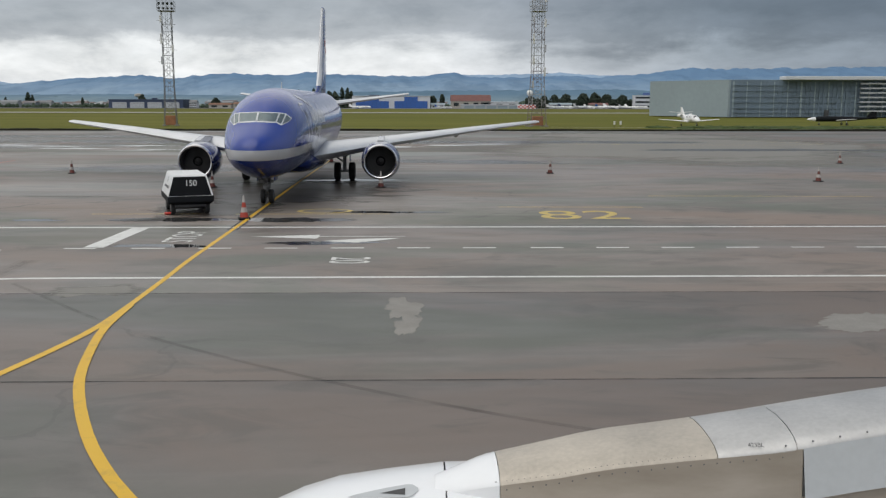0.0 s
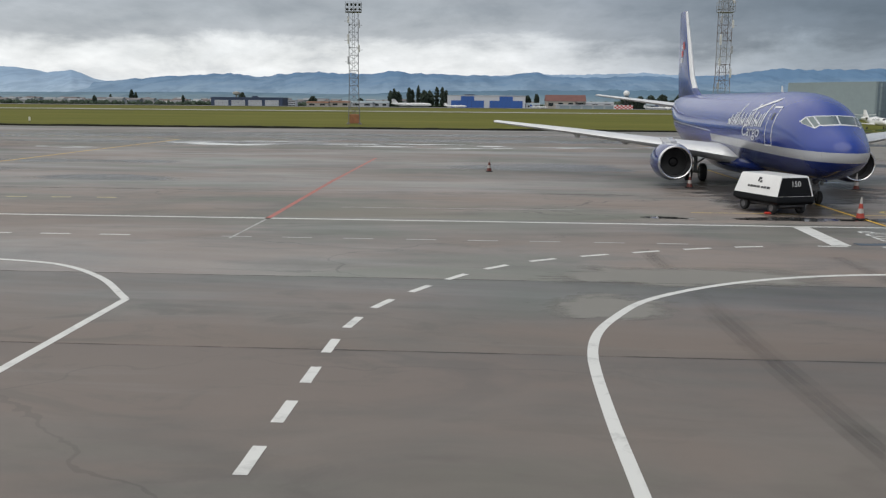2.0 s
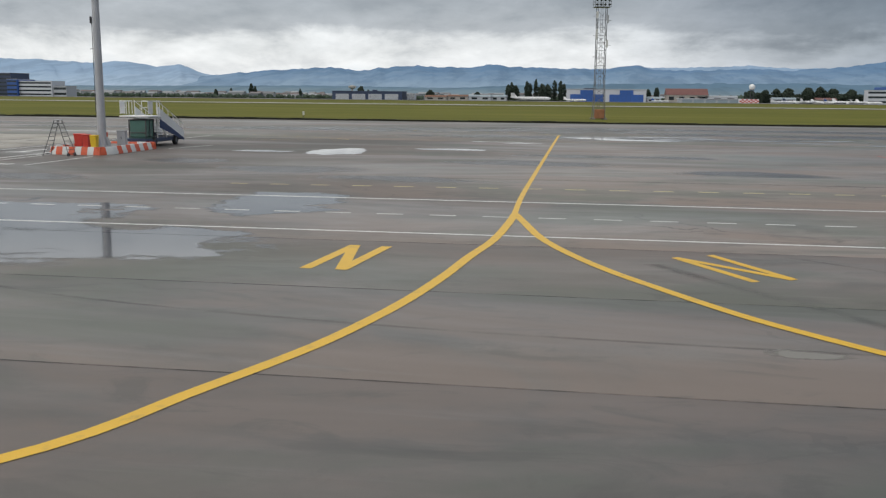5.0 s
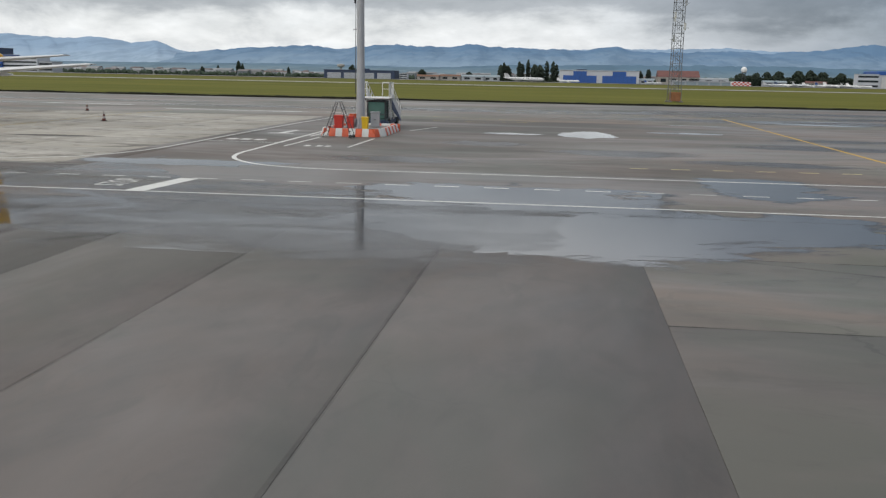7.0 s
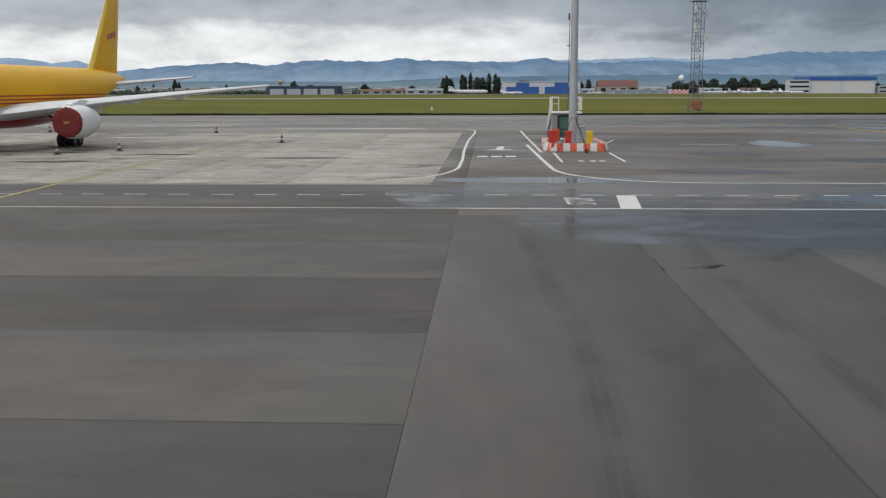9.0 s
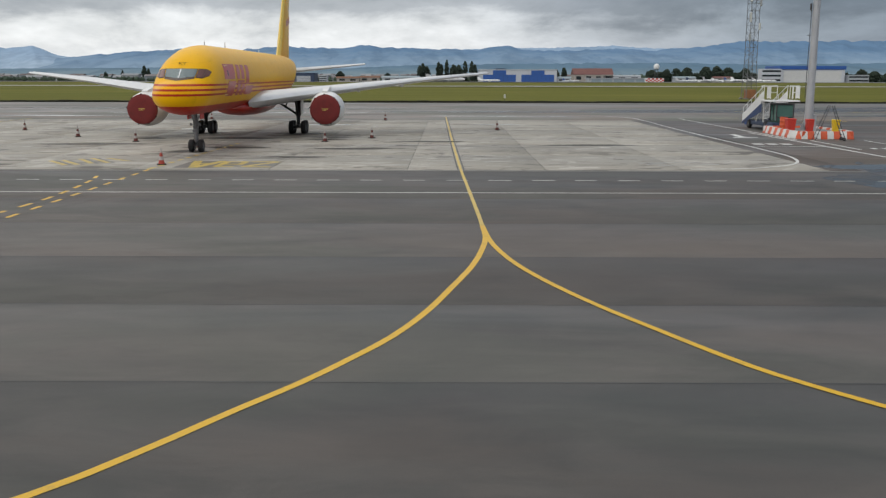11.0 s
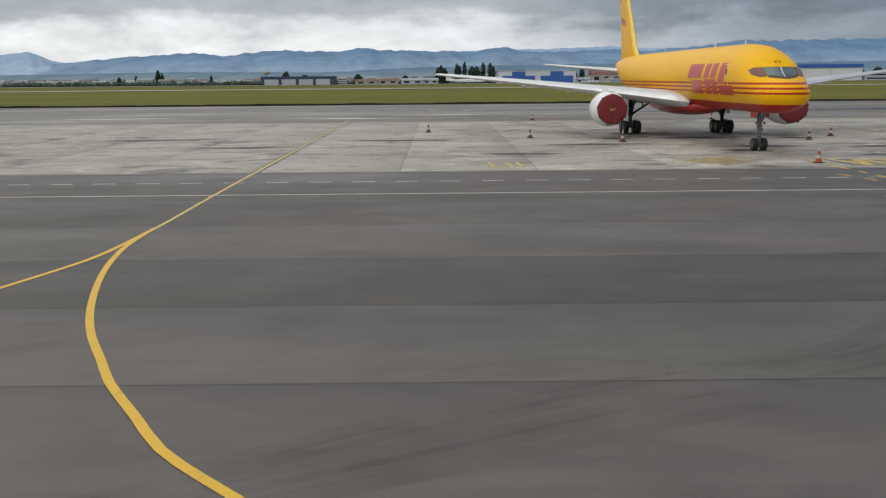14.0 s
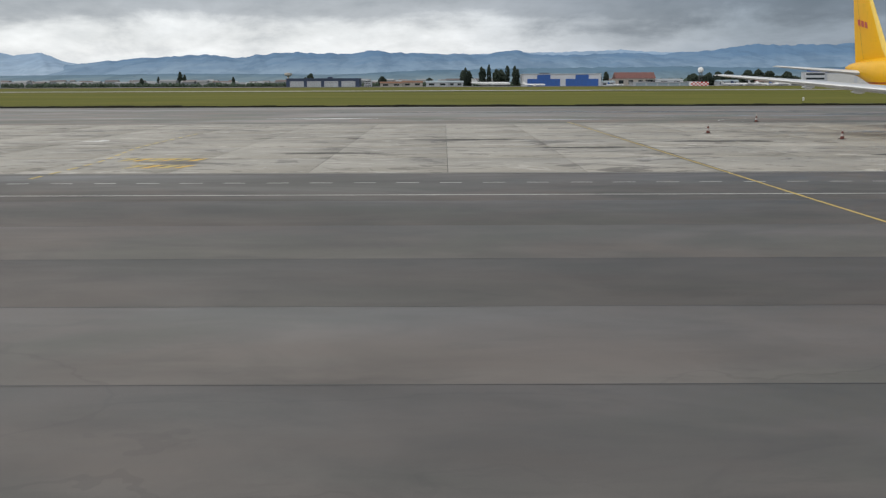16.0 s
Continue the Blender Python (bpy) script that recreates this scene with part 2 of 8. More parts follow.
def asphalt(name, tone, warm=1.0, wet=0.0, mark=1.0, across=False, mott=1.0, fade=None, ruddy=1.0):
    """Worn apron asphalt: stones, stretched streaks, damp sheen."""
    k = Nodes(name)
    if across:
        # laid at right angles: swap the two ground axes
        sp = k.n.new("ShaderNodeSeparateXYZ")
        k.l.new(k.tc.outputs["Object"], sp.inputs[0])
        cb = k.n.new("ShaderNodeCombineXYZ")
        for a, b in ((0, 1), (1, 0), (2, 2)):
            k.l.new(sp.outputs[a], cb.inputs[b])
        k.swapped = cb.outputs[0]
    big = k.noise(0.045, 5, 0.6, (0.55, 1.3, 1.0), "Object", 0.4)
    mid = k.noise(0.5, 6, 0.64, (0.55, 1.0, 1.0), "Object", 0.6)
    streak = k.noise(1.1, 4, 0.6, (0.035, 1.0, 1.0))
    fine = k.noise(46, 2, 0.7)
    f = k.math("ADD", k.math("MULTIPLY", big, 0.42), k.math("MULTIPLY", mid, 0.37))
    f = k.math("ADD", f, k.math("MULTIPLY", streak, 0.11))
    f = k.math("ADD", f, k.math("MULTIPLY", fine, 0.10))
    d = tuple(tone * c for c in (0.66, 0.64, 0.60))
    e = tuple(tone * c for c in (1.34 * warm, 1.25, 1.13))
    c = k.ramp(f, [(0.40, d), (0.585, e)])
    # soft brown and greenish mottling of old binder and rubber
    hue = k.noise(0.16, 5, 0.6, (0.5, 1.0, 1.0), "Object", 0.5)
    c = k.mix(k.math("MULTIPLY", k.ramp(hue, [(0.49, 0.0), (0.60, 1.0)]), 0.8 * mott), c, (tone * 1.30, tone * 1.02, tone * 0.86))
    c = k.mix(k.math("MULTIPLY", k.ramp(hue, [(0.40, 1.0), (0.50, 0.0)]), 0.8 * mott), c, (tone * 0.76, tone * 0.83, tone * 0.68))
    blot = k.ramp(k.noise(0.75, 6, 0.66, (0.45, 1.0, 1.0), "Object", 1.0), [(0.36, 1.0), (0.46, 0.0)])
    c = k.mix(k.math("MULTIPLY", blot, 0.5 * mott), c, tuple(tone * v for v in (0.55, 0.54, 0.49)))
    # hair cracks and small dark spots
    vo = k.n.new("ShaderNodeTexVoronoi")
    vo.feature = "DISTANCE_TO_EDGE"
    vo.inputs["Scale"].default_value = 0.13
    mpv = k.n.new("ShaderNodeMapping")
    mpv.inputs["Scale"].default_value = (0.5, 1.0, 1.0)
    k.l.new(k.tc.outputs["Object"], mpv.inputs[0])
    wob = k.n.new("ShaderNodeMix")
    wob.data_type, wob.blend_type = "RGBA", "ADD"
    wob.inputs[0].default_value = 1.0
    k.l.new(mpv.outputs[0], wob.inputs[6])
    nz = k.n.new("ShaderNodeTexNoise")
    nz.inputs["Scale"].default_value, nz.inputs["Detail"].default_value = 0.4, 4.0
    k.l.new(k.tc.outputs["Object"], nz.inputs["Vector"])
    k.l.new(k.mix(1.0, nz.outputs["Color"], (2.2, 2.2, 2.2), "MULTIPLY"), wob.inputs[7])
    k.l.new(wob.outputs[2], vo.inputs["Vector"])
    crack = k.math("MULTIPLY", k.math("LESS_THAN", vo.outputs["Distance"], 0.004), k.ramp(k.noise(0.05, 3), [(0.5, 0.0), (0.6, 1.0)]))
    c = k.mix(k.math("MULTIPLY", crack, 0.45 * mark), c, (0.03, 0.03, 0.03))
    pale = k.ramp(k.noise(0.9, 5, 0.62, (0.06, 0.8, 1.0), "Object", 0.4), [(0.60, 0.0), (0.70, 1.0)])
    c = k.mix(k.math("MULTIPLY", pale, 0.30 * mark), c, tuple(tone * v for v in (1.75, 1.68, 1.6)))
    spot = k.ramp(k.noise(0.28, 5, 0.6, (0.5, 1.2, 1.0), "Object", 0.8), [(0.30, 1.0), (0.39, 0.0)])
    c = k.mix(k.math("MULTIPLY", spot, 0.4), c, tuple(tone * v for v in (0.5, 0.5, 0.49)))
    # ruddy patches where old binder shows
    c = k.mix(k.math("MULTIPLY", k.ramp(k.noise(0.09, 3, 0.5), [(0.48, 0.0), (0.66, 1.0)]), 0.45 * ruddy), c, (tone * 1.32, tone * 1.06, tone * 0.88))
    damp = k.ramp(k.noise(0.07, 5, 0.62, (0.4, 1.2, 1.0), "Object", 0.6), [(0.46 - wet, 1.0), (0.66 - wet, 0.0)])
    r = k.math("SUBTRACT", 0.66, k.math("MULTIPLY", k.math("SUBTRACT", 1.0, damp), 0.24 + wet))
    if fade:
        # fresher, darker surfacing that gives way to older, paler
        x0, x1, low = fade
        u = k.math("DIVIDE", k.math("SUBTRACT", k.math("ADD", k.axes()[0], k.math("MULTIPLY", k.math("SUBTRACT", k.noise(0.06, 5, 0.6), 0.5), 30.0)), x0), x1 - x0)
        c = k.mix(k.ramp(u, [(0.0, 0.0), (1.0, 1.0)]), k.mix(1.0, c, (low * 1.04, low, low * 0.98), "MULTIPLY"), c)
    k.bump(fine, 0.35, 0.006)
    return k.done(c, r, 0.0, 0.0, 0.5)


def concrete(name):
    k = Nodes(name)
    g = k.n.new("ShaderNodeNewGeometry")
    mp = k.n.new("ShaderNodeMapping")
    mp.inputs["Scale"].default_value = (0.5, 0.9, 1.0)
    k.l.new(g.outputs["Position"], mp.inputs[0])

    def world_noise(scale, detail, rough=0.6, distort=0.3):
        n = k.n.new("ShaderNodeTexNoise")
        n.inputs["Scale"].default_value, n.inputs["Detail"].default_value = scale, detail
        n.inputs["Roughness"].default_value, n.inputs["Distortion"].default_value = rough, distort
        k.l.new(mp.outputs[0], n.inputs["Vector"])
        return n.outputs[0]

    big, mid, fine = world_noise(0.16, 5), world_noise(0.55, 6, 0.65, 0.8), world_noise(9.0, 3)
    f = k.math("ADD", k.math("MULTIPLY", big, 0.55), k.math("MULTIPLY", fine, 0.2))
    f = k.math("ADD", f, k.math("MULTIPLY", k.random(), 0.05))
    c = k.ramp(f, [(0.30, (0.245, 0.228, 0.192)), (0.60, (0.415, 0.388, 0.335))])
    # tar smears and damp stains with edges of their own
    c = k.mix(k.math("MULTIPLY", k.ramp(mid, [(0.395, 1.0), (0.42, 0.0)]), 0.75), c, (0.12, 0.108, 0.09))
    dk = world_noise(0.30, 6, 0.62, 1.2)
    c = k.mix(k.math("MULTIPLY", k.ramp(dk, [(0.37, 1.0), (0.405, 0.0)]), 0.75), c, (0.075, 0.068, 0.06))
    c = k.mix(k.math("MULTIPLY", k.ramp(mid, [(0.57, 0.0), (0.60, 1.0)]), 0.6), c, (0.50, 0.475, 0.43))
    # short scrapes and crumbled joints drawn out along the rolling direction
    mp2 = k.n.new("ShaderNodeMapping")
    mp2.inputs["Scale"].default_value = (0.30, 1.0, 1.0)
    k.l.new(g.outputs["Position"], mp2.inputs[0])
    for sc, lo, hi, amt, col in ((0.6, 0.335, 0.355, 0.8, (0.06, 0.055, 0.048)), (1.5, 0.335, 0.36, 0.75, (0.09, 0.082, 0.07)), (0.9, 0.655, 0.675, 0.65, (0.60, 0.58, 0.54)), (2.6, 0.33, 0.36, 0.6, (0.08, 0.074, 0.064))):
        n = k.n.new("ShaderNodeTexNoise")
        n.inputs["Scale"].default_value, n.inputs["Detail"].default_value = sc, 5.0
        n.inputs["Roughness"].default_value, n.inputs["Distortion"].default_value = 0.62, 0.9
        k.l.new(mp2.outputs[0], n.inputs["Vector"])
        c = k.mix(k.math("MULTIPLY", k.ramp(n.outputs[0], [(lo, 1.0), (hi, 0.0)] if lo < 0.5 else [(lo, 0.0), (hi, 1.0)]), amt), c, col)
    k.bump(fine, 0.25, 0.006)
    return k.done(c, k.math("ADD", 0.45, k.math("MULTIPLY", mid, 0.3)), 0, 0, 0.5)


def road_paint(name, col, worn=0.5):
    """Line paint, rubbed thin in places."""
    k = Nodes(name)
    wear = k.ramp(k.noise(2.2, 6, 0.7, (1, 1, 1), "Object", 0.3), [(0.32, 1.0), (0.32 + 0.3 * worn + 0.05, 0.0)])
    c = k.mix(k.math("MULTIPLY", wear, worn), col, (0.10, 0.10, 0.095))
    c = k.mix(k.math("MULTIPLY", k.noise(0.5, 3), 0.25), c, tuple(x * 0.6 for x in col))
    return k.done(c, 0.5, 0, 0, 0.4)


A_NEAR = asphalt("asphalt_taxi_lane", 0.089, 1.03, mark=0.4, mott=0.45, ruddy=0.25)
A_CROSS = asphalt("asphalt_cross_lane", 0.092, 1.10, 0.03, 0.4, True, 0.7)
A_CROSS2 = asphalt("asphalt_cross_lane_dark", 0.067, 1.06, 0.03, 0.4, True, 0.7)
A_DARK = asphalt("asphalt_dark_lane", 0.072, 1.03, mark=0.4, mott=0.45, ruddy=0.25)
A_LIGHT = asphalt("asphalt_light_lane", 0.107, 1.03, mark=0.4, mott=0.45, ruddy=0.25)
A_EAST = asphalt("asphalt_eastern_taxiway", 0.116, 1.04, 0.0)
A_EAST2 = asphalt("asphalt_eastern_taxiway_pale", 0.122, 1.02, 0.0)
A_APRON = asphalt("asphalt_apron", 0.150, 1.07, 0.05, 1.3, fade=(58.5, 79.5, 0.46))
A_BACK = asphalt("asphalt_back_taxiway", 0.142, 0.99, 0.02, ruddy=0.3)
CONC = concrete("apron_concrete")
P_WHITE = road_paint("white_line_paint", (0.67, 0.67, 0.64), 0.35)
P_DASH = road_paint("dull_white_line_paint", (0.60, 0.59, 0.55), 0.45)
P_FAINT = road_paint("faded_white_line_paint", (0.46, 0.46, 0.44), 0.7)
P_YELLOW = road_paint("yellow_line_paint", (0.70, 0.42, 0.02), 0.3)
P_PALE = road_paint("faded_yellow_line_paint", (0.58, 0.43, 0.10), 0.55)
P_TRUNK = road_paint("worn_yellow_lead_in_paint", (0.62, 0.45, 0.10), 0.45)
P_CREAM = road_paint("pale_yellow_dash_paint", (0.58, 0.50, 0.22), 0.45)
P_RED = road_paint("red_line_paint", (0.44, 0.09, 0.06), 0.65)
P_SOOT = road_paint("worn_black_ground_paint", (0.19, 0.18, 0.16), 0.9)
P_BLACK = road_paint("black_line_border", (0.03, 0.03, 0.03), 0.3)
JOINT_K = Nodes("broken_joint_tar")
JOINT_K.put(JOINT_K.ramp(JOINT_K.noise(0.6, 5, 0.65), [(0.40, 0.10), (0.60, 0.85)]), JOINT_K.b.inputs["Alpha"])
JOINT = JOINT_K.done((0.035, 0.035, 0.034), 0.6, 0, 0, 0.4)
TAR = paint("joint_tar", (0.035, 0.035, 0.035), 0.5, var=0.4, scale=0.7)
WATER_K = Nodes("standing_water")
WATER_K.bump(WATER_K.noise(3.0, 2), 0.02, 0.01)
WATER = WATER_K.done((0.045, 0.045, 0.045), 0.04, 0, 0, 0.6)
DAMP_K = Nodes("damp_film")
DAMP = DAMP_K.done(DAMP_K.ramp(DAMP_K.noise(0.5, 5), [(0.35, (0.05, 0.05, 0.052)), (0.65, (0.085, 0.085, 0.086))]),
                   DAMP_K.ramp(DAMP_K.noise(0.35, 5, 0.6, (0.5, 1, 1)), [(0.36, 0.09), (0.66, 0.30)]), 0, 0, 0.55)


def oil_stain(cx, cy, rx, ry, seed):
    """Dark ground-in oil, thinning out at its rim."""
    return wet_film(cx, cy, rx, ry, seed, 0.68, (0.05, 0.044, 0.036), 0.5, 8.0 / (rx + ry))


def pale_patch(cx, cy, rx, ry, seed):
    """Pale patch crumbled at its rim: old repairs, and the painted taxiway sheen."""
    return wet_film(cx, cy, rx, ry, seed, 0.8, (0.25, 0.24, 0.215), 0.6, 6.0 / (rx + ry))


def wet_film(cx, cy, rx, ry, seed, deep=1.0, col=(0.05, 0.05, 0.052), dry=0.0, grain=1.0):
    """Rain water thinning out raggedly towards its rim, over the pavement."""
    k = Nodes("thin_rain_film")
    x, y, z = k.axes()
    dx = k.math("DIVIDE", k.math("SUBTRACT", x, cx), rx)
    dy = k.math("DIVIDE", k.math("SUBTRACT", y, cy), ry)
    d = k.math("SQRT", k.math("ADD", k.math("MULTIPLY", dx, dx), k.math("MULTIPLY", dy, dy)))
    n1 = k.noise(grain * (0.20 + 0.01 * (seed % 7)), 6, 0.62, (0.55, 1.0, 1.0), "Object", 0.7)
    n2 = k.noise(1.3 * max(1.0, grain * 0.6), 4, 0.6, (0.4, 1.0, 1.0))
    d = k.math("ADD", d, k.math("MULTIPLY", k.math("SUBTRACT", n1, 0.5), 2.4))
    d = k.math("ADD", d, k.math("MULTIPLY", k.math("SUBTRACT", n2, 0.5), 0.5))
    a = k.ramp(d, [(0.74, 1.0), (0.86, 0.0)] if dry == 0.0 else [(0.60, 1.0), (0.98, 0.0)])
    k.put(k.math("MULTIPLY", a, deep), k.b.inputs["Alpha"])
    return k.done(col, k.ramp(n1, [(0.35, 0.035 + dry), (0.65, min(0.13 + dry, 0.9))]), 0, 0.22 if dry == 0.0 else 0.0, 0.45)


PATCHED = paint("pale_filled_asphalt", (0.235, 0.222, 0.20), 0.7, var=0.3, scale=1.6)
OLD_PATCH = paint("pale_repair_patch", (0.20, 0.19, 0.175), 0.6, var=0.25, scale=1.2)
RUBBER = paint("black_rubber", (0.018, 0.018, 0.019), 0.75, var=0.4, scale=3)
STEEL = paint("grey_steel", (0.35, 0.36, 0.37), 0.4, 0.6, 0.2, 2)
GALV = paint("galvanised_steel", (0.42, 0.43, 0.45), 0.5, 0.25, 0.15, 1.2)
DARKST = paint("dark_steel", (0.07, 0.07, 0.075), 0.5, 0.3, 0.3, 3)
CHROME = paint("polished_metal", (0.72, 0.72, 0.73), 0.2, 1.0, 0.1, 2)
WHITE = paint("white_paint", (0.78, 0.78, 0.77), 0.35, 0, 0.08, 0.6, 0.3)
OFFWH = paint("weathered_white_paint", (0.62, 0.62, 0.60), 0.5, 0, 0.15, 0.8)
BLACKP = paint("black_paint", (0.010, 0.011, 0.013), 0.6, 0, 0.3, 2, spec=0.12)
RED = paint("red_plastic", (0.55, 0.045, 0.03), 0.45, 0, 0.15, 2)
YEL = paint("yellow_plastic", (0.75, 0.50, 0.02), 0.45, 0, 0.15, 2)
ORANGE = paint("orange_red_barrier_paint", (0.62, 0.10, 0.035), 0.5, 0, 0.2, 2)
COVER = paint("dark_red_cloth_cover", (0.165, 0.018, 0.017), 0.8, 0, 0.25, 2.5, 0, 0.5)
FLIGHT_GLASS = paint("reflecting_flight_deck_glass", (0.19, 0.23, 0.235), 0.08, 0.7, 0.15, 1)
BROWN_GLASS = paint("brownish_side_glass", (0.20, 0.10, 0.085), 0.12, 0.35, 0.2, 1)
GLASS = paint("dark_tinted_glass", (0.02, 0.028, 0.032), 0.06, 0, 0.2, 1)
BLUEP = paint("blue_cladding", (0.03, 0.105, 0.36), 0.5, 0, 0.12, 0.05)
NAVY = paint("dark_blue_cladding", (0.03, 0.05, 0.10), 0.5, 0, 0.15, 0.05)
CLADW = paint("white_cladding", (0.55, 0.57, 0.60), 0.6, 0, 0.1, 0.05)
CLADG = paint("pale_grey_cladding", (0.42, 0.44, 0.46), 0.6, 0, 0.12, 0.06)
WINGG = paint("light_grey_wing_paint", (0.64, 0.65, 0.66), 0.35, 0.0, 0.12, 0.5, 0.2)
WINGM = paint("bare_leading_edge_metal", (0.66, 0.67, 0.68), 0.34, 0.5, 0.1, 0.8)

# ---- the ground, down to the horizon ----
def field_height(y):
    """The airfield falls gently away behind the apron."""
    return 0.0 if y <= 150 else (-0.6 * (y - 150) / 50 if y < 200 else -0.6 - (min(y, 1400) - 200) * 0.0037)


def sheet(name, x0, x1, ys, material, dz, label, category="ground"):
    s = Shape()
    xs = [x0 + (x1 - x0) * i / 12 for i in range(13)]
    rows = [[(x, y, field_height(y) + dz) for x in xs] for y in ys]
    s.loft(rows, caps=False, closed=False)
    return thing(name, s, material, label, category, kind="structure")


gk = Nodes("mown_grass")
g1, g2, g3 = gk.noise(0.012, 5, 0.6, (0.3, 1.0, 1)), gk.noise(0.11, 5, 0.65, (0.2, 1.0, 1)), gk.noise(2.6, 4, 0.7)
gf = gk.math("ADD", gk.math("MULTIPLY", g1, 0.45), gk.math("ADD", gk.math("MULTIPLY", g2, 0.35), gk.math("MULTIPLY", g3, 0.2)))
GRASS = gk.done(gk.ramp(gf, [(0.34, (0.078, 0.088, 0.016)), (0.5, (0.124, 0.126, 0.026)), (0.66, (0.190, 0.168, 0.046))]), 0.95, 0, 0, 0.06)
gk.bump(g3, 0.6, 0.05)
# field colours with the distance haze painted in
pk = Nodes("hazy_plain")
PLAIN = pk.done(pk.ramp(pk.noise(0.006, 6, 0.65, (0.4, 1, 1)), [(0.35, (0.10, 0.14, 0.13)), (0.5, (0.17, 0.21, 0.18)), (0.64, (0.36, 0.38, 0.36))]), 0.9, 0, 0, 0.1)
RUNWAY = paint("runway_concrete", (0.34, 0.33, 0.30), 0.7, 0, 0.15, 0.02)

gs = Shape()
gx = [-5000, -2500, -1200, -600, -300, -150, 0, 150, 300, 600, 1200, 2500, 5000]
gy = [-900, -300, -60, 39, 151, 175, 200, 300, 440, 600, 800, 1000, 1200, 1400, 2200, 4600]
gs.loft([[(x, y, field_height(y) - (0.25 if y < 152 else 0.0)) for x in gx] for y in gy], caps=False, closed=False)
thing("ground", gs, GRASS, "mown green airfield grass reaching to the far hills", "grass", kind="structure")
sheet("runway", -1500, 1500, [480, 525], RUNWAY, 0.25, "pale concrete runway strip beyond the grass", "runway")
sheet("far_apron", -900, 900, [985, 1160], paint("far_apron_concrete", (0.17, 0.17, 0.165), 0.8, var=0.15, scale=0.02), 0.3, "grey apron before the distant hangars", "apron")
sheet("far_plain", -4900, 4900, [1230, 1400, 2200, 4500], PLAIN, 0.5, "hazy valley floor with fields and villages", "plain")


strip_grass = Shape()
strip_grass.loft([[(x, y - 0.9, field_height(y - 0.9) + 0.03), (x, y + 0.9, field_height(y + 0.9) + 0.03)] for x, y in ((155.5, 187), (161.5, 185.2), (167.5, 184.4), (173.5, 184.6), (179.5, 186), (184.5, 188.5), (189.5, 192))], caps=False, closed=False)
thing("dirt_path", strip_grass, paint("pale_trodden_soil", (0.30, 0.27, 0.20), 0.9, 0, 0.3, 0.6), "pale trodden path across the airfield grass", "path", kind="structure")


# paved lanes, each a slab of its own with a narrow joint between
def lane(x0, x1, y0, y1, material, top=0.0, label="", category="pavement", name="pavement"):
    s = Shape()
    s.box(((x0 + x1) / 2, (y0 + y1) / 2, top - 0.15), (x1 - x0 - 0.006, y1 - y0 - 0.006, 0.3), 0, 0.003)
    return thing(name, s, material, label, category, kind="structure")


W, E_, MIDX = -320, 420, 35.6
for y0, y1, mm, lab in ((-70, 1.9, A_NEAR, "grey taxi lane asphalt"), (1.9, 7.05, A_NEAR, "grey taxi lane asphalt, dry"),
                        (7.05, 11.9, A_LIGHT, "lighter grey asphalt lane, worn smooth"), (11.9, 16.95, A_DARK, "darker asphalt lane with damp streaks"),
                        (16.95, 22.4, A_LIGHT, "lighter grey asphalt lane"), (22.4, 28.4, A_NEAR, "dark asphalt lane beside the service road"),
                        (28.4, 38.3, A_NEAR, "service road asphalt with white lines")):
    lane(W, MIDX, y0, y1, mm, 0.0, lab)
# the eastern part was laid in broader fields
for x0, x1, y0, y1, mm, lab in ((MIDX, 41.15, -70, 28.3, A_CROSS2, "asphalt lane laid across the taxiway, damp"), (41.15, 45.83, -70, 28.3, A_CROSS2, "asphalt lane laid across the taxiway"), (45.83, 50.3, -70, 28.3, A_CROSS, "asphalt lane laid across the taxiway"),
                                (50.3, 55.0, -70, 28.3, A_CROSS, "asphalt lane laid across the taxiway"),
                                (55.0, 60.2, -70, 28.3, A_CROSS, "asphalt lane laid across the taxiway"), (60.2, E_, -70, 14.4, A_EAST, "grey taxi lane asphalt with dark smears"),
                                (60.2, E_, 14.4, 21.3, A_EAST2, "grey taxi lane asphalt with dark smears"), (60.2, E_, 21.3, 28.3, A_EAST, "grey taxi lane asphalt with old repairs"),
                                (MIDX, E_, 28.3, 40.6, A_APRON, "service road asphalt with white lines"), (MIDX, E_, 40.6, 90.0, A_APRON, "reddish grey apron asphalt, damp in places")):
    lane(x0, x1, y0, y1, mm, 0.0, lab)
lane(W, E_, 90.0, 149.6, A_BACK, 0.0, "damp grey taxiway asphalt before the grass")
lane(W, E_, 149.6, 151.0, TAR, -0.01, "dark crumbling asphalt edge along the grass", "edge")
# near-black low step that draws the dark line before the grass
EDGE_DARK = paint("dark_turf_edge", (0.022, 0.022, 0.012), 1.0, 0, 0.5, 0.4)
verge = Shape()
for i in range(370):
    x = W + 2.0 * i
    hgt = 0.27 + 0.10 * noise.noise(Vector((x * 0.11, 3.1, 0.4))) + 0.07 * noise.noise(Vector((x * 0.9, 1.1, 0.4)))
    verge.box((x + 1.0, 151.0 + 0.15 * noise.noise(Vector((x * 0.2, 8, 0))), hgt / 2 - 0.05), (2.02, 0.9, hgt + 0.1))
thing("turf_edge", verge, EDGE_DARK, "low near-black edge between the taxiway and the grass", "edge", kind="structure", sharp=20)
lane(W, MIDX, 38.3, 39.2, TAR, -0.012, "dark drain channel along the concrete apron", "drain", "drain")
lane(W, MIDX, 38.55, 38.98, OLD_PATCH, 0.002, "pale concrete strip inside the drain channel", "edge", "drain_strip")


OIL_SPOTS = []


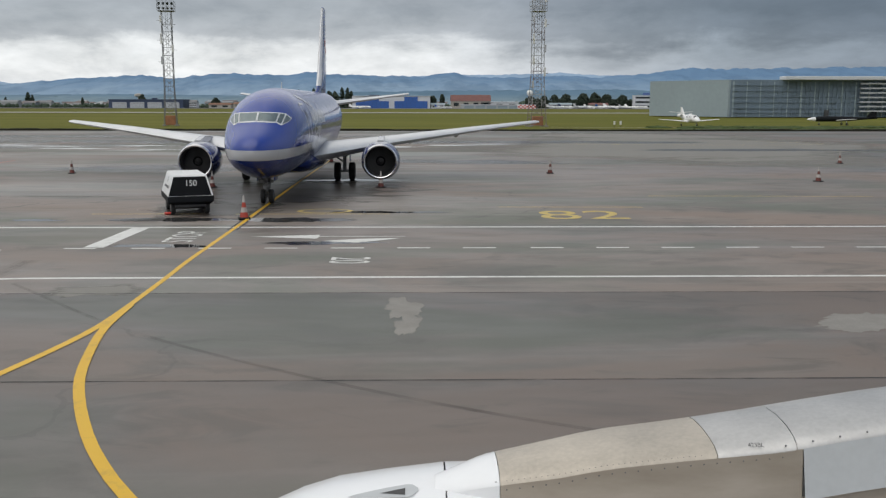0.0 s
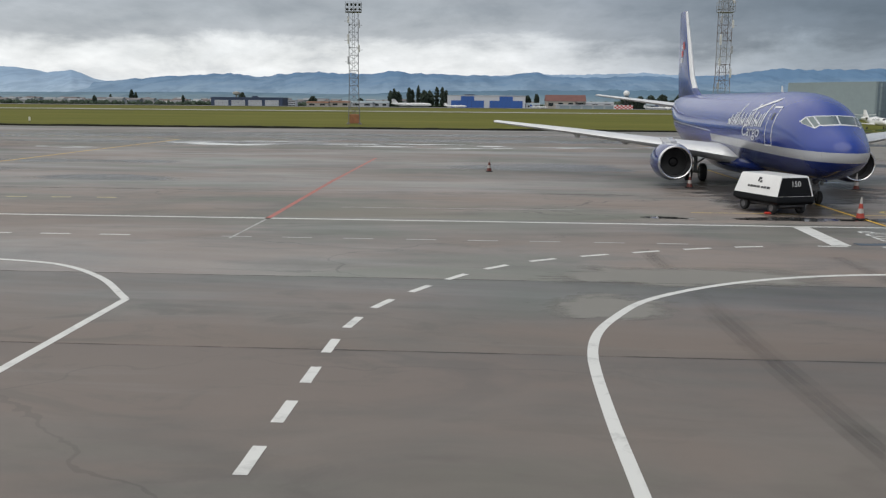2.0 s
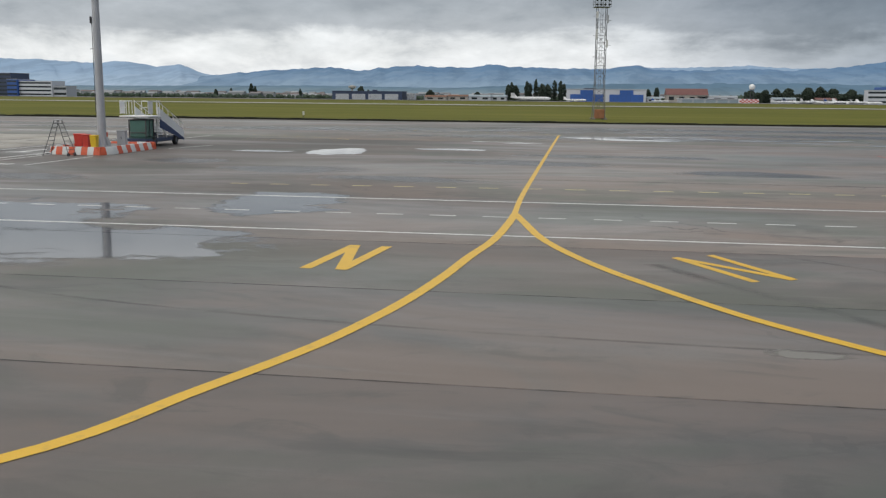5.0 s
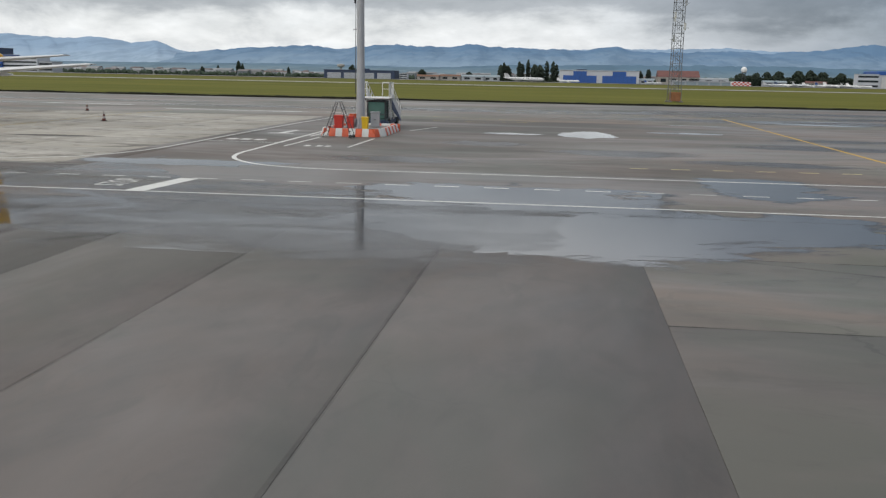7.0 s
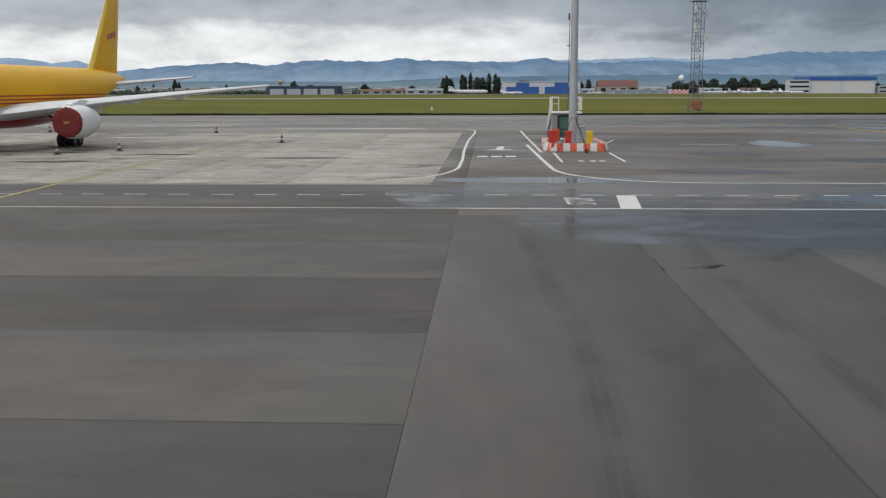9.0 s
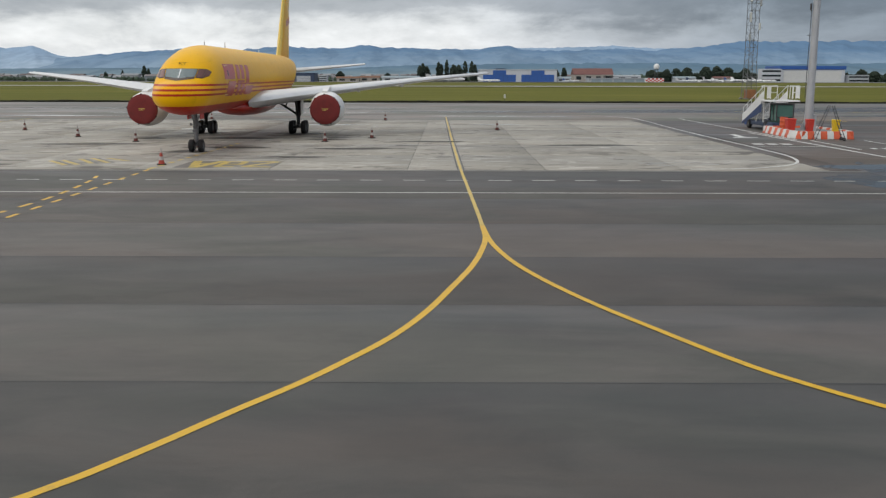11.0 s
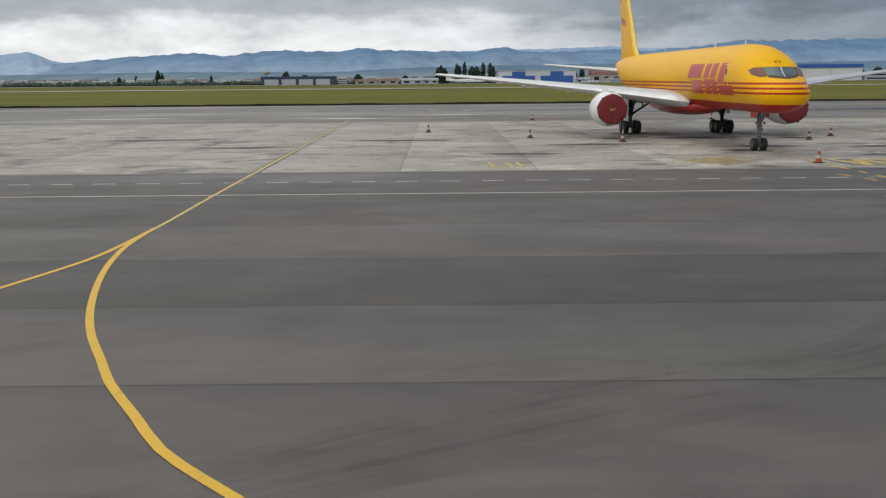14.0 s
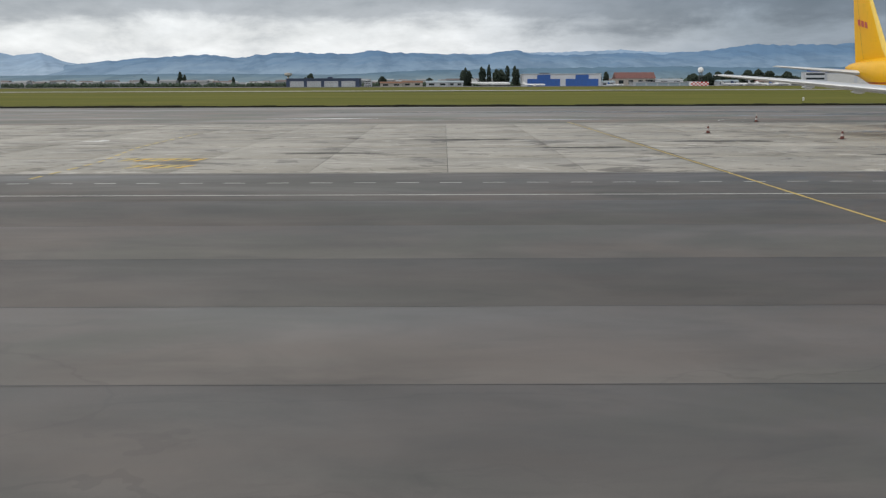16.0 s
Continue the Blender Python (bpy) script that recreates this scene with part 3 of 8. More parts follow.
# ---- painted lines ----
def smooth_path(pts, step=0.5):
    """Points along a soft curve through the given ones."""
    out = []
    for i in range(len(pts) - 1):
        p0, p1, p2, p3 = (Vector(p) for p in (pts[max(i - 1, 0)], pts[i], pts[i + 1], pts[min(i + 2, len(pts) - 1)]))
        ln = (p2 - p1).length
        n = max(2, min(int(ln / step), 400))

        def lean(a, b, c):
            u, v = (b - a), (c - b)
            u = u.normalized() if u.length > 0 else v.normalized()
            v = v.normalized() if v.length > 0 else u
            return (u + v) / 2

        m1, m2 = lean(p0, p1, p2) * min(ln, 10), lean(p1, p2, p3) * min(ln, 10)
        for j in range(n):
            t = j / n
            out.append(tuple(p1 * (2 * t ** 3 - 3 * t * t + 1) + m1 * (t ** 3 - 2 * t * t + t) + p2 * (3 * t * t - 2 * t ** 3) + m2 * (t ** 3 - t * t)))
    return out + [pts[-1]]


def strip(pts, width, material, label, category="line marking", name="line_marking", z=0.004, s=None, curve=True):
    path = smooth_path(pts) if curve and len(pts) > 2 else pts
    mk = s or Shape()
    left, right = [], []
    for i, p in enumerate(path):
        a, b = path[max(i - 1, 0)], path[min(i + 1, len(path) - 1)]
        d = Vector((b[0] - a[0], b[1] - a[1])).normalized()
        nx, ny = -d.y * width / 2, d.x * width / 2
        left.append((p[0] + nx, p[1] + ny, z))
        right.append((p[0] - nx, p[1] - ny, z))
    k = [[l, r] for l, r in zip(left, right)]
    mk.loft(k, caps=False, closed=False)
    if s is None:
        return thing(name, mk, material, label, category, kind="structure", sharp=0)
    return mk


def dashes(pts, on, period, width, material, label, z=0.004):
    """Dashes along a path: each one a mark of its own under the line."""
    fine = max(400, int(math.dist(*pts[:2]) / 0.06))
    path = smooth_path(pts, 0.06) if len(pts) > 2 else [tuple(a + (b - a) * i / fine for a, b in zip(*pts)) for i in range(fine + 1)]
    acc, cur, runs, on_run = 0.0, [path[0]], [], True
    for a, b in zip(path, path[1:]):
        acc += math.dist(a, b)
        if acc % period < on:
            if not on_run:
                cur, on_run = [a], True
            cur.append(b)
        elif on_run:
            runs.append(cur)
            on_run = False
    holder = None
    for r in runs:
        if len(r) < 2:
            continue
        s = Shape()
        strip([r[0], r[-1]], width, material, "", z=z, s=s, curve=False)
        if holder is None:
            holder = thing("dashed_line", s, material, label, "line marking", kind="structure", sharp=0)
        else:
            part("dash", s, material, holder, sharp=0)
    return holder


strip([(W, 30.2), (35.6, 30.2)], 0.14, P_DASH, "thin white edge line of the service road", curve=False)
strip([(35.6, 30.2), (95.15, 30.2), (97.12, 30.01), (99.3, 29.38), (101.17, 27.74), (102.9, 25.2)], 0.185, P_WHITE, "thin white edge line of the service road")
strip([(102.92, 25.2), (103.14, 14.77), (103.9, -20)], 0.19, P_WHITE, "broad white edge line turning towards the taxiway", curve=False)
strip([(113.1, -20), (113.06, 15), (113.02, 17.6), (113.02, 19), (113.04, 20.4), (113.11, 21.6), (113.38, 23.1), (113.95, 24.6), (114.7, 26.05), (115.98, 27.45), (117.38, 28.53), (118.88, 29.33), (120.4, 29.86), (122.46, 30.2), (E_, 30.2)], 0.2, P_WHITE,
      "curved white edge line of the service road")
strip([(39.75, 70), (40.06, 57.4), (40.28, 49.7), (40.42, 46.7), (40.86, 44.7), (41.58, 43.2), (42.9, 41.65), (44.5, 40.6), (46.6, 40.05), (50.98, 39.93), (E_, 39.93)], 0.24, P_WHITE, "white line along the stands, curving to the light mast")
dashes([(-139.49, 34.6), (35.59, 34.6)], 0.98, 1.909, 0.15, P_DASH, "dashed white centre line of the service road")
dashes([(36.57, 34.7), (100.64, 35.05)], 1.03, 2.051, 0.17, P_WHITE, "dashed white centre line of the service road")
dashes([(121.63, 35.1), (215, 35.1)], 1.02, 2.05, 0.16, P_WHITE, "dashed white centre line beside the parked jet")
dashes([(102.2, 35.05), (119.51, 35.08)], 1.0, 2.05, 0.14, P_FAINT, "worn dashed white line, nearly gone")
dashes([(108.2, 8.09), (108.25, 17.5), (108.27, 20), (108.28, 22), (108.4, 23.5), (108.72, 25.1), (109.35, 26.7), (110.05, 28.2), (110.96, 29.75), (112.1, 31.05), (113.15, 31.84), (115.31, 33.04), (118.61, 34.5), (120.9, 35.05)], 0.95, 1.865, 0.19, P_WHITE,
       "curved dashed white line to the taxiway")
dashes([(61.54, 44.95), (94.8, 46.5)], 0.95, 2.1, 0.2, P_CREAM, "row of short yellow dashes across the stand")
strip([(104.67, 43.93), (114.6, 44.27)], 0.1, P_FAINT, "worn white line on the apron")
# lead-in lines with their forks
LEAD = "solid yellow stand lead-in line with a forked end"
for trunk, l_arm, r_arm, w in (
        ([(125.55, 79), (125.75, 55), (125.85, 46.8), (125.92, 41), (125.95, 36), (125.97, 32.8), (126.05, 30), (126.1, 27.5), (126.13, 25.5)],
         [(126.13, 27), (126.1, 25), (125.95, 23.7), (125.7, 22.3), (125.3, 20.5), (124.9, 19.3), (124.5, 18.4), (123.2, 16.3), (121.5, 13.8), (119.2, 11.2), (115.8, 8.6)],
         [(126.13, 27), (126.28, 24.8), (126.58, 23.2), (127.0, 21.5), (127.35, 20.5), (127.78, 19.45), (128.3, 18.35), (129.2, 16.85), (131.25, 14.4), (134.2, 12), (138.1, 9.8)], 0.175),
        ([(76.0, 106), (76.05, 96), (76.25, 65), (76.35, 50), (76.45, 41), (76.6, 35.9)],
         [(76.62, 36), (76.6, 33.4), (76.44, 29.1), (76.1, 26.2), (75.82, 23.2), (75.43, 20.3), (74.97, 18), (74.53, 16.3), (74.1, 15.05), (73.36, 13.1), (72.8, 11.45), (72.1, 10.3), (67.5, 5.7), (62.4, 1.6)],
         [(76.62, 36), (77.07, 33.9), (78, 29.75), (78.95, 27.05), (80.02, 24.65), (81.05, 22.8), (82.05, 21.1), (82.9, 19.8), (83.7, 18.8), (84.8, 17.55), (87.1, 15.1), (88.15, 14.2), (90, 12.75), (95.5, 9.1), (102.4, 6.2)], 0.30),
        ([(14.96, 97), (15.48, 59.6), (15.82, 39.6), (16.1, 28.8), (16.24, 23), (16.28, 20.5)],
         [(16.26, 22), (16.27, 19.8), (16.13, 18.2), (15.8, 15.9), (15.27, 13.45), (14.73, 11.2), (14.17, 9.5), (13.52, 8.1), (12.95, 7.0), (12.3, 5.95), (11.3, 4.25), (10.5, 3.1), (5, -1.5)],
         [(16.26, 22), (16.41, 19.05), (16.79, 16.5), (17.26, 14.65), (17.83, 12.95), (18.42, 11.45), (19.03, 10.1), (19.55, 8.95), (20.34, 7.45), (23.2, 4), (27.8, -0.5)], 0.155),
        ([(-28.9, 93), (-28.45, 57.5), (-28.25, 38.4), (-28.15, 28.8), (-28.05, 22.9), (-28.07, 20.7)],
         [(-28.07, 22), (-28.1, 19.5), (-28.24, 17.2), (-28.6, 15.5), (-29.12, 13.55), (-29.67, 11.8), (-30.17, 10.5), (-30.69, 9.2), (-31.17, 8.15), (-31.62, 7.35), (-32.1, 6.5), (-32.74, 5.5), (-33.3, 4.64), (-34.3, 3.3), (-38.5, 0)],
         [(-28.07, 22), (-27.93, 19), (-27.62, 16.9), (-27.17, 14.85), (-26.69, 13.1), (-26.1, 11.25), (-25.49, 9.7), (-24.87, 8.4), (-24.31, 7.2), (-23.43, 5.7), (-22.75, 4.55), (-21.6, 3.25), (-18.6, 0.2), (-15.1, -2.5)], 0.155)):
    ob = strip(trunk, w * (0.85 if w < 0.22 else 0.78), P_TRUNK if w < 0.16 else P_YELLOW, LEAD, z=0.006)
    if w < 0.22:
        for dx in (-0.15, 0.15):
            s = Shape()
            strip([(px + dx, py) for px, py in trunk if py > 39.2] + [(float(np.interp(39.2, *zip(*[(py, px) for px, py in trunk[::-1]]))) + dx, 39.2)], 0.07, P_BLACK, "", z=0.005, s=s)
            part("black_border", s, P_BLACK, ob, sharp=0)
    for arm, dz in ((l_arm, 0.009), (r_arm, 0.012)):
        s = Shape()
        strip(arm, w, P_YELLOW, "", z=dz, s=s)
        part("fork_arm", s, P_YELLOW, ob, sharp=0)
dashes([(-7.4, 3.09), (-5.39, 6.79), (-4.5, 8.43), (-3.69, 10.1), (-2.98, 11.83), (-2.35, 13.5), (-1.8, 15.2), (-1.29, 17.02), (-0.85, 18.77), (-0.48, 20.6), (-0.21, 22.26), (-0.02, 23.95), (0.08, 25.84), (0.11, 27.65),
        (0, 29.5), (-0.17, 31.35), (-0.42, 33.3), (-0.68, 34.86), (-1.1, 36.6)],
       0.95, 1.866, 0.165, P_YELLOW, "curved dashed yellow turning line", 0.005)
dashes([(0.89, 16.02), (0.75, 25.7), (0.45, 40.5)], 0.85, 1.855, 0.165, P_YELLOW, "straight dashed yellow lead-in line", 0.005)
dashes([(0.41, 39.33), (0.71, 48.36), (1.04, 57.74)], 0.8, 1.5, 0.26, P_PALE, "worn dashed yellow line under the yellow jet", 0.013)
for i, (x, y, a, b) in enumerate(((-0.65, 50.04, 1.6, 1.2), (1.76, 53.04, 3.0, 1.0), (-3.5, 67.79, 2.0, 1.6), (3.55, 67.45, 2.2, 1.6), (0.13, 61.94, 4.0, 1.2), (-6.6, 61.56, 1.4, 1.0), (6.4, 60.83, 1.6, 1.0), (9.58, 52.51, 3.5, 0.9), (6.56, 46.28, 2.5, 0.7),
                                (-9.1, 55.86, 4.0, 0.9), (-14.09, 48.73, 3.0, 0.7), (14.11, 58.75, 3.0, 0.8), (-22.14, 61.58, 4.0, 1.0), (-32.23, 55.65, 4.0, 0.9), (-40.42, 64.21, 5.0, 1.0), (-48.28, 51.44, 4.0, 0.8), (24.1, 55.64, 3.0, 0.8))):
    OIL_SPOTS.append((x, y, a, b, 300 + i))
strip([(102.56, 39.8), (102.09, 56.18), (101.77, 77.94)], 0.22, P_RED, "worn red line across the apron", curve=False)
strip([(102.57, 34.63), (102.56, 39.51)], 0.09, P_FAINT, "worn white end of the red line", curve=False)
strip([(135.86, 46.33), (142.09, 46.23)], 0.12, P_PALE, "short yellow bar beside a stand number", curve=False)
strip([(143.45, 51), (154.24, 50.72)], 0.12, P_PALE, "faint yellow bar on the apron", curve=False)
strip([(119.38, 43.93), (123.75, 43.95)], 0.12, P_PALE, "yellow stop bar by the generator", curve=False)
strip([(125.14, 43.87), (131.28, 43.87)], 0.12, P_PALE, "yellow stop bar at the nose wheel", curve=False)
strip([(122.58, 39.85), (122.45, 35.28)], 0.62, P_WHITE, "broad white stop bar across the lane", curve=False)
strip([(42.16, 30.3), (42.57, 34.6)], 0.8, P_WHITE, "broad white stop bar across the lane", curve=False)
strip([(35.27, 55.07), (40.1, 54.95)], 0.14, P_WHITE, "white bar before an aircraft symbol", curve=False)
strip([(41.25, 52.4), (41.28, 60.8)], 0.18, P_WHITE, "white bay line before the light mast", curve=False)
strip([(45.15, 52.8), (45.15, 60.8)], 0.18, P_WHITE, "white bay line before the light mast", curve=False)
strip([(46.05, 70.72), (47.45, 76.55)], 0.16, P_WHITE, "white bay line behind the light mast", curve=False)
strip([(40.45, 61.28), (40.34, 69.64), (40.12, 84.65), (40.05, 94.42)], 0.2, P_WHITE, "white border line running past the light mast", curve=False)
# rounded white border of the concrete stand
strip([(31.5, 100.52), (33.19, 99.33), (34.78, 96.71), (35.26, 92.88), (34.95, 76.07), (34.93, 62.67), (35.03, 52.33), (34.73, 46.19), (33.41, 42.55), (30.55, 40.32), (27.26, 39.7)], 0.18, P_WHITE, "white border line round the concrete stand", z=0.010)
strip([(5.84, 90.93), (-6.17, 90.92), (-10.2, 92.3), (-12.24, 95.03), (-9.25, 99.23), (-0.23, 101.19), (7.8, 98.92)], 0.14, P_FAINT, "faint white loop on the back taxiway")
strip([(-40.85, 101.52), (-20.38, 99.59), (-14.31, 101.52), (-18.39, 104.87), (-32.7, 106.53)], 0.14, P_FAINT, "faint white loop on the back taxiway")
strip([(145.3, 106.05), (167.86, 103.77), (176.04, 106.85), (170.23, 113.6)], 0.14, P_PALE, "faint yellow curve on the back taxiway")
strip([(76.21, 106.14), (72.14, 110.19), (64.6, 112.57), (49.53, 115.19)], 0.2, P_PALE, "faded yellow taxi line turning away")
strip([(43.77, 96.35), (53.18, 92.07), (55.95, 89.75), (53.15, 87.58), (45.64, 87.52)], 0.15, P_PALE, "faint yellow curve on the back taxiway")


def ground_text(text, x, y, w, h, material, label, turn=0.0, z=0.007):
    """Letters painted on the ground, w long and h tall."""
    probe = writing(text, 1.0, Matrix(), material)
    xs = [v.co.x for v in probe.data.vertices]
    ys = [v.co.y for v in probe.data.vertices]
    sx, sy = w / (max(xs) - min(xs)), h / (max(ys) - min(ys))
    cx, cy = (max(xs) + min(xs)) / 2, (max(ys) + min(ys)) / 2
    probe.data.transform(Matrix.Translation((x, y, z)) @ Matrix.Rotation(radians(turn), 4, "Z") @ Matrix.Diagonal((sx, sy, 1, 1)) @ Matrix.Translation((-cx, -cy, 0)))
    probe.name = "ground_lettering"
    return tagged(probe, label, "ground marking", kind="structure")


ground_text("STOP", 124.7, 37.6, 2.5, 1.0, P_WHITE, "white STOP letters painted on the road", 90)
ground_text("STOP", 40.43, 32.63, 2.3, 1.2, P_WHITE, "white STOP letters painted on the wet road", 90)
ground_text("20", 130.55, 32.85, 1.05, 1.15, P_WHITE, "white speed number 20 painted on the road", -90)
ground_text("82", 139, 43.52, 3.4, 2.7, P_PALE, "faded yellow stand number on the apron")


def painted_n(a, b, c, d, w=0.3):
    """The letter N from its foot over two turns to its head, in strokes of one width."""
    s = Shape()
    for k, (p, q) in enumerate(((a, b), (b, c), (c, d))):
        u = Vector((q[0] - p[0], q[1] - p[1])).normalized() * (0.0 if k == 1 else 0.02)
        n = Vector((1.0, 0.0)) if abs(q[1] - p[1]) > abs(q[0] - p[0]) * 2.2 else Vector((0.80, 0.60))
        s.add([(e[0] + f * n.x * w / 2 + u.x, e[1] + f * n.y * w / 2 + u.y, 0.007 + 0.0015 * k) for e, f in ((p, -1), (p, 1), (q, 1), (q, -1))], [(0, 1, 2, 3)])
    thing("ground_lettering", s, P_YELLOW, "yellow letter N painted beside the lead-in line", "ground marking", kind="structure", sharp=0)


painted_n((72.07, 23.5), (72.43, 27.42), (73.05, 23.5), (73.43, 27.36), 0.33)
painted_n((83.58, 23.95), (81.88, 27.16), (84.58, 24.42), (82.93, 27.75), 0.27)


# arrows, aircraft sign, worn marks that cannot be read
def flat(pts, material, label, z=0.006, category="ground marking", name="ground_marking"):
    s = Shape()
    s.add([(x, y, z) for x, y in pts], [tuple(range(len(pts)))])
    return thing(name, s, material, label, category, kind="structure", sharp=0)


flat([(126.88, 37.53), (129.16, 37.96), (129.15, 37.06)], P_WHITE, "white arrow head painted on the road")
flat([(129.17, 37.61), (129.17, 37.51), (132.02, 37.53), (132.02, 37.63)], P_WHITE, "white arrow shaft painted on the road")
flat([(129.34, 36.52), (130.43, 36.97), (131.92, 37.18), (131.32, 36.68), (130.53, 36.18)], P_WHITE, "white direction arrow painted on the road", 0.009)
flat([(36.6, 63.5), (38.5, 63.7), (38.5, 64.1), (37.75, 64.3), (37.95, 67.6), (37.5, 67.8), (37.2, 64.3), (36.6, 63.9)], P_WHITE, "white aircraft symbol painted on the apron")
for i, x in enumerate((35.95, 36.9, 37.85)):
    flat([(x, 56.6), (x + 0.7, 56.6), (x + 0.7, 57.6), (x, 57.6)], P_WHITE, "row of worn white marks on the apron")
for i, x in enumerate((42.3, 43.05, 43.6)):
    flat([(x, 52.9), (x + 0.36, 52.9), (x + 0.36, 53.7), (x, 53.7)], P_WHITE, "row of worn white marks before the light mast")
# upside-down glyphs and hatching before the yellow jet
def strokes(name, paths, width, material, label, z):
    s = Shape()
    for q, (a, b) in enumerate(paths):
        strip([a, b], width, material, "", z=z + 0.0006 * q, s=s, curve=False)
    return thing(name, s, material, label, "ground marking", kind="structure", sharp=0)


flat([(1.35, 39.95), (3.42, 39.9), (3.35, 43.7), (1.45, 43.75)], P_SOOT, "worn black field under a painted glyph", 0.0105)
flat([(3.5, 41.1), (4.4, 41.05), (4.4, 43.0), (3.5, 43.05)], P_SOOT, "worn black field under a painted glyph", 0.0105)
flat([(4.6, 40.2), (6.3, 40.15), (6.3, 43.4), (4.6, 43.5)], P_SOOT, "worn black field under a painted glyph", 0.0107)
strokes("ground_marking", (((1.72, 43.6), (2.38, 40.0)), ((3.08, 43.55), (2.42, 40.0)), ((1.75, 42.1), (3.05, 42.05))), 0.46, P_PALE, "worn yellow glyph shaped like an upturned A", 0.012)
strokes("ground_marking", (((3.42, 43.35), (3.42, 40.35)), ((3.3, 43.2), (4.5, 43.15)), ((4.4, 43.2), (4.4, 41.6)), ((3.4, 41.8), (4.45, 41.75)), ((3.3, 40.5), (4.3, 40.45))), 0.34, P_PALE, "worn yellow box-shaped glyph", 0.012)
strokes("ground_marking", (((4.62, 43.25), (6.15, 43.2)), ((6.15, 43.1), (4.75, 40.6)), ((4.7, 40.5), (6.2, 40.4))), 0.34, P_PALE, "worn yellow zigzag glyph", 0.012)
for q, (a, b) in enumerate((((-6.3, 43.6), (-4.5, 41.2)), ((-5.75, 43.9), (-3.95, 41.4)), ((-5.1, 44.7), (-3.45, 42.05)), ((-4.6, 45.1), (-2.8, 42.55)), ((-3.75, 45.15), (-2.0, 43.5)))):
    strokes("ground_marking", ((a, b),), 0.27, P_PALE, "worn yellow hatch stroke on the concrete stand", 0.0118 + 0.0003 * q)
    strokes("ground_marking", (((a[0] + 0.3, a[1]), (b[0] + 0.3, b[1])),), 0.22, P_SOOT, "worn black hatch stroke on the concrete stand", 0.0100 + 0.0003 * q)
strokes("ground_marking", (((-16.7, 43.6), (-15.6, 43.5)), ((-16.6, 43.7), (-16.45, 40.4)), ((-16.5, 40.5), (-15.6, 40.4)), ((-15.65, 43.5), (-15.5, 40.4))), 0.17, P_PALE, "faded yellow box-shaped glyph", 0.0112)
strokes("ground_marking", (((-15.2, 43.5), (-14.4, 43.4)), ((-15.1, 43.5), (-15.0, 40.4)), ((-15.05, 42.0), (-14.45, 41.9))), 0.17, P_PALE, "faded yellow comb-shaped glyph", 0.0112)
strokes("ground_marking", (((25.3, 42.9), (28.6, 43.4)), ((26.0, 41.6), (29.4, 42.2)), ((25.6, 42.2), (27.2, 43.2))), 0.2, P_FAINT, "scrubbed-off pale paint on the concrete", 0.0112)
# worn yellow marks and a broken line on the western stand
for x0, y0, n, dx in ((-60.38, 45.89, 6, 0.78), (-58.61, 41.65, 4, 0.86)):
    for i in range(n):
        x = x0 + i * dx
        flat([(x, y0), (x + 0.30 + 0.12 * (i % 3), y0 + 0.1), (x + 0.85, y0 + 1.5 + 0.3 * (i % 2)), (x + 0.35, y0 + 1.6)], P_YELLOW if i % 2 else P_PALE, "worn yellow paint bar on the concrete stand", 0.0115)
    flat([(x0 - 0.2, y0 + 1.7), (x0 + n * dx * 0.8, y0 + 1.65), (x0 + n * dx * 0.8, y0 + 2.0), (x0 - 0.1, y0 + 2.0)], P_PALE, "worn yellow paint bar on the concrete stand", 0.0125)
dashes([(-61.11, 36.58), (-61.22, 45.57), (-62.68, 57.05), (-62.9, 73.11)], 1.3, 2.2, 0.2, P_PALE, "worn broken yellow line on the western stand", 0.0135)
dashes([(-60.77, 41.29), (-60.96, 48.86), (-62.23, 61.73)], 0.9, 3.1, 0.16, P_SOOT, "dark worn dashes beside the broken line", 0.0132)
flat([(-69.35, 62.97), (-67.45, 63.02), (-67.11, 64.16), (-67.92, 65.18), (-68.25, 63.91)], P_WHITE, "worn white paint remnant on the concrete", 0.0115)
ring = Shape()
ring.loft([[(128.6 + r * 1.15 * math.cos(t), 44.9 + r * 0.75 * math.sin(t), 0.006) for r in (0.82, 1.0)] for t in [i * math.tau / 28 for i in range(29)]], caps=False, closed=False)
thing("ground_marking", ring, P_PALE, "faded yellow ring painted before the nose wheel", "ground marking", kind="structure", sharp=0)


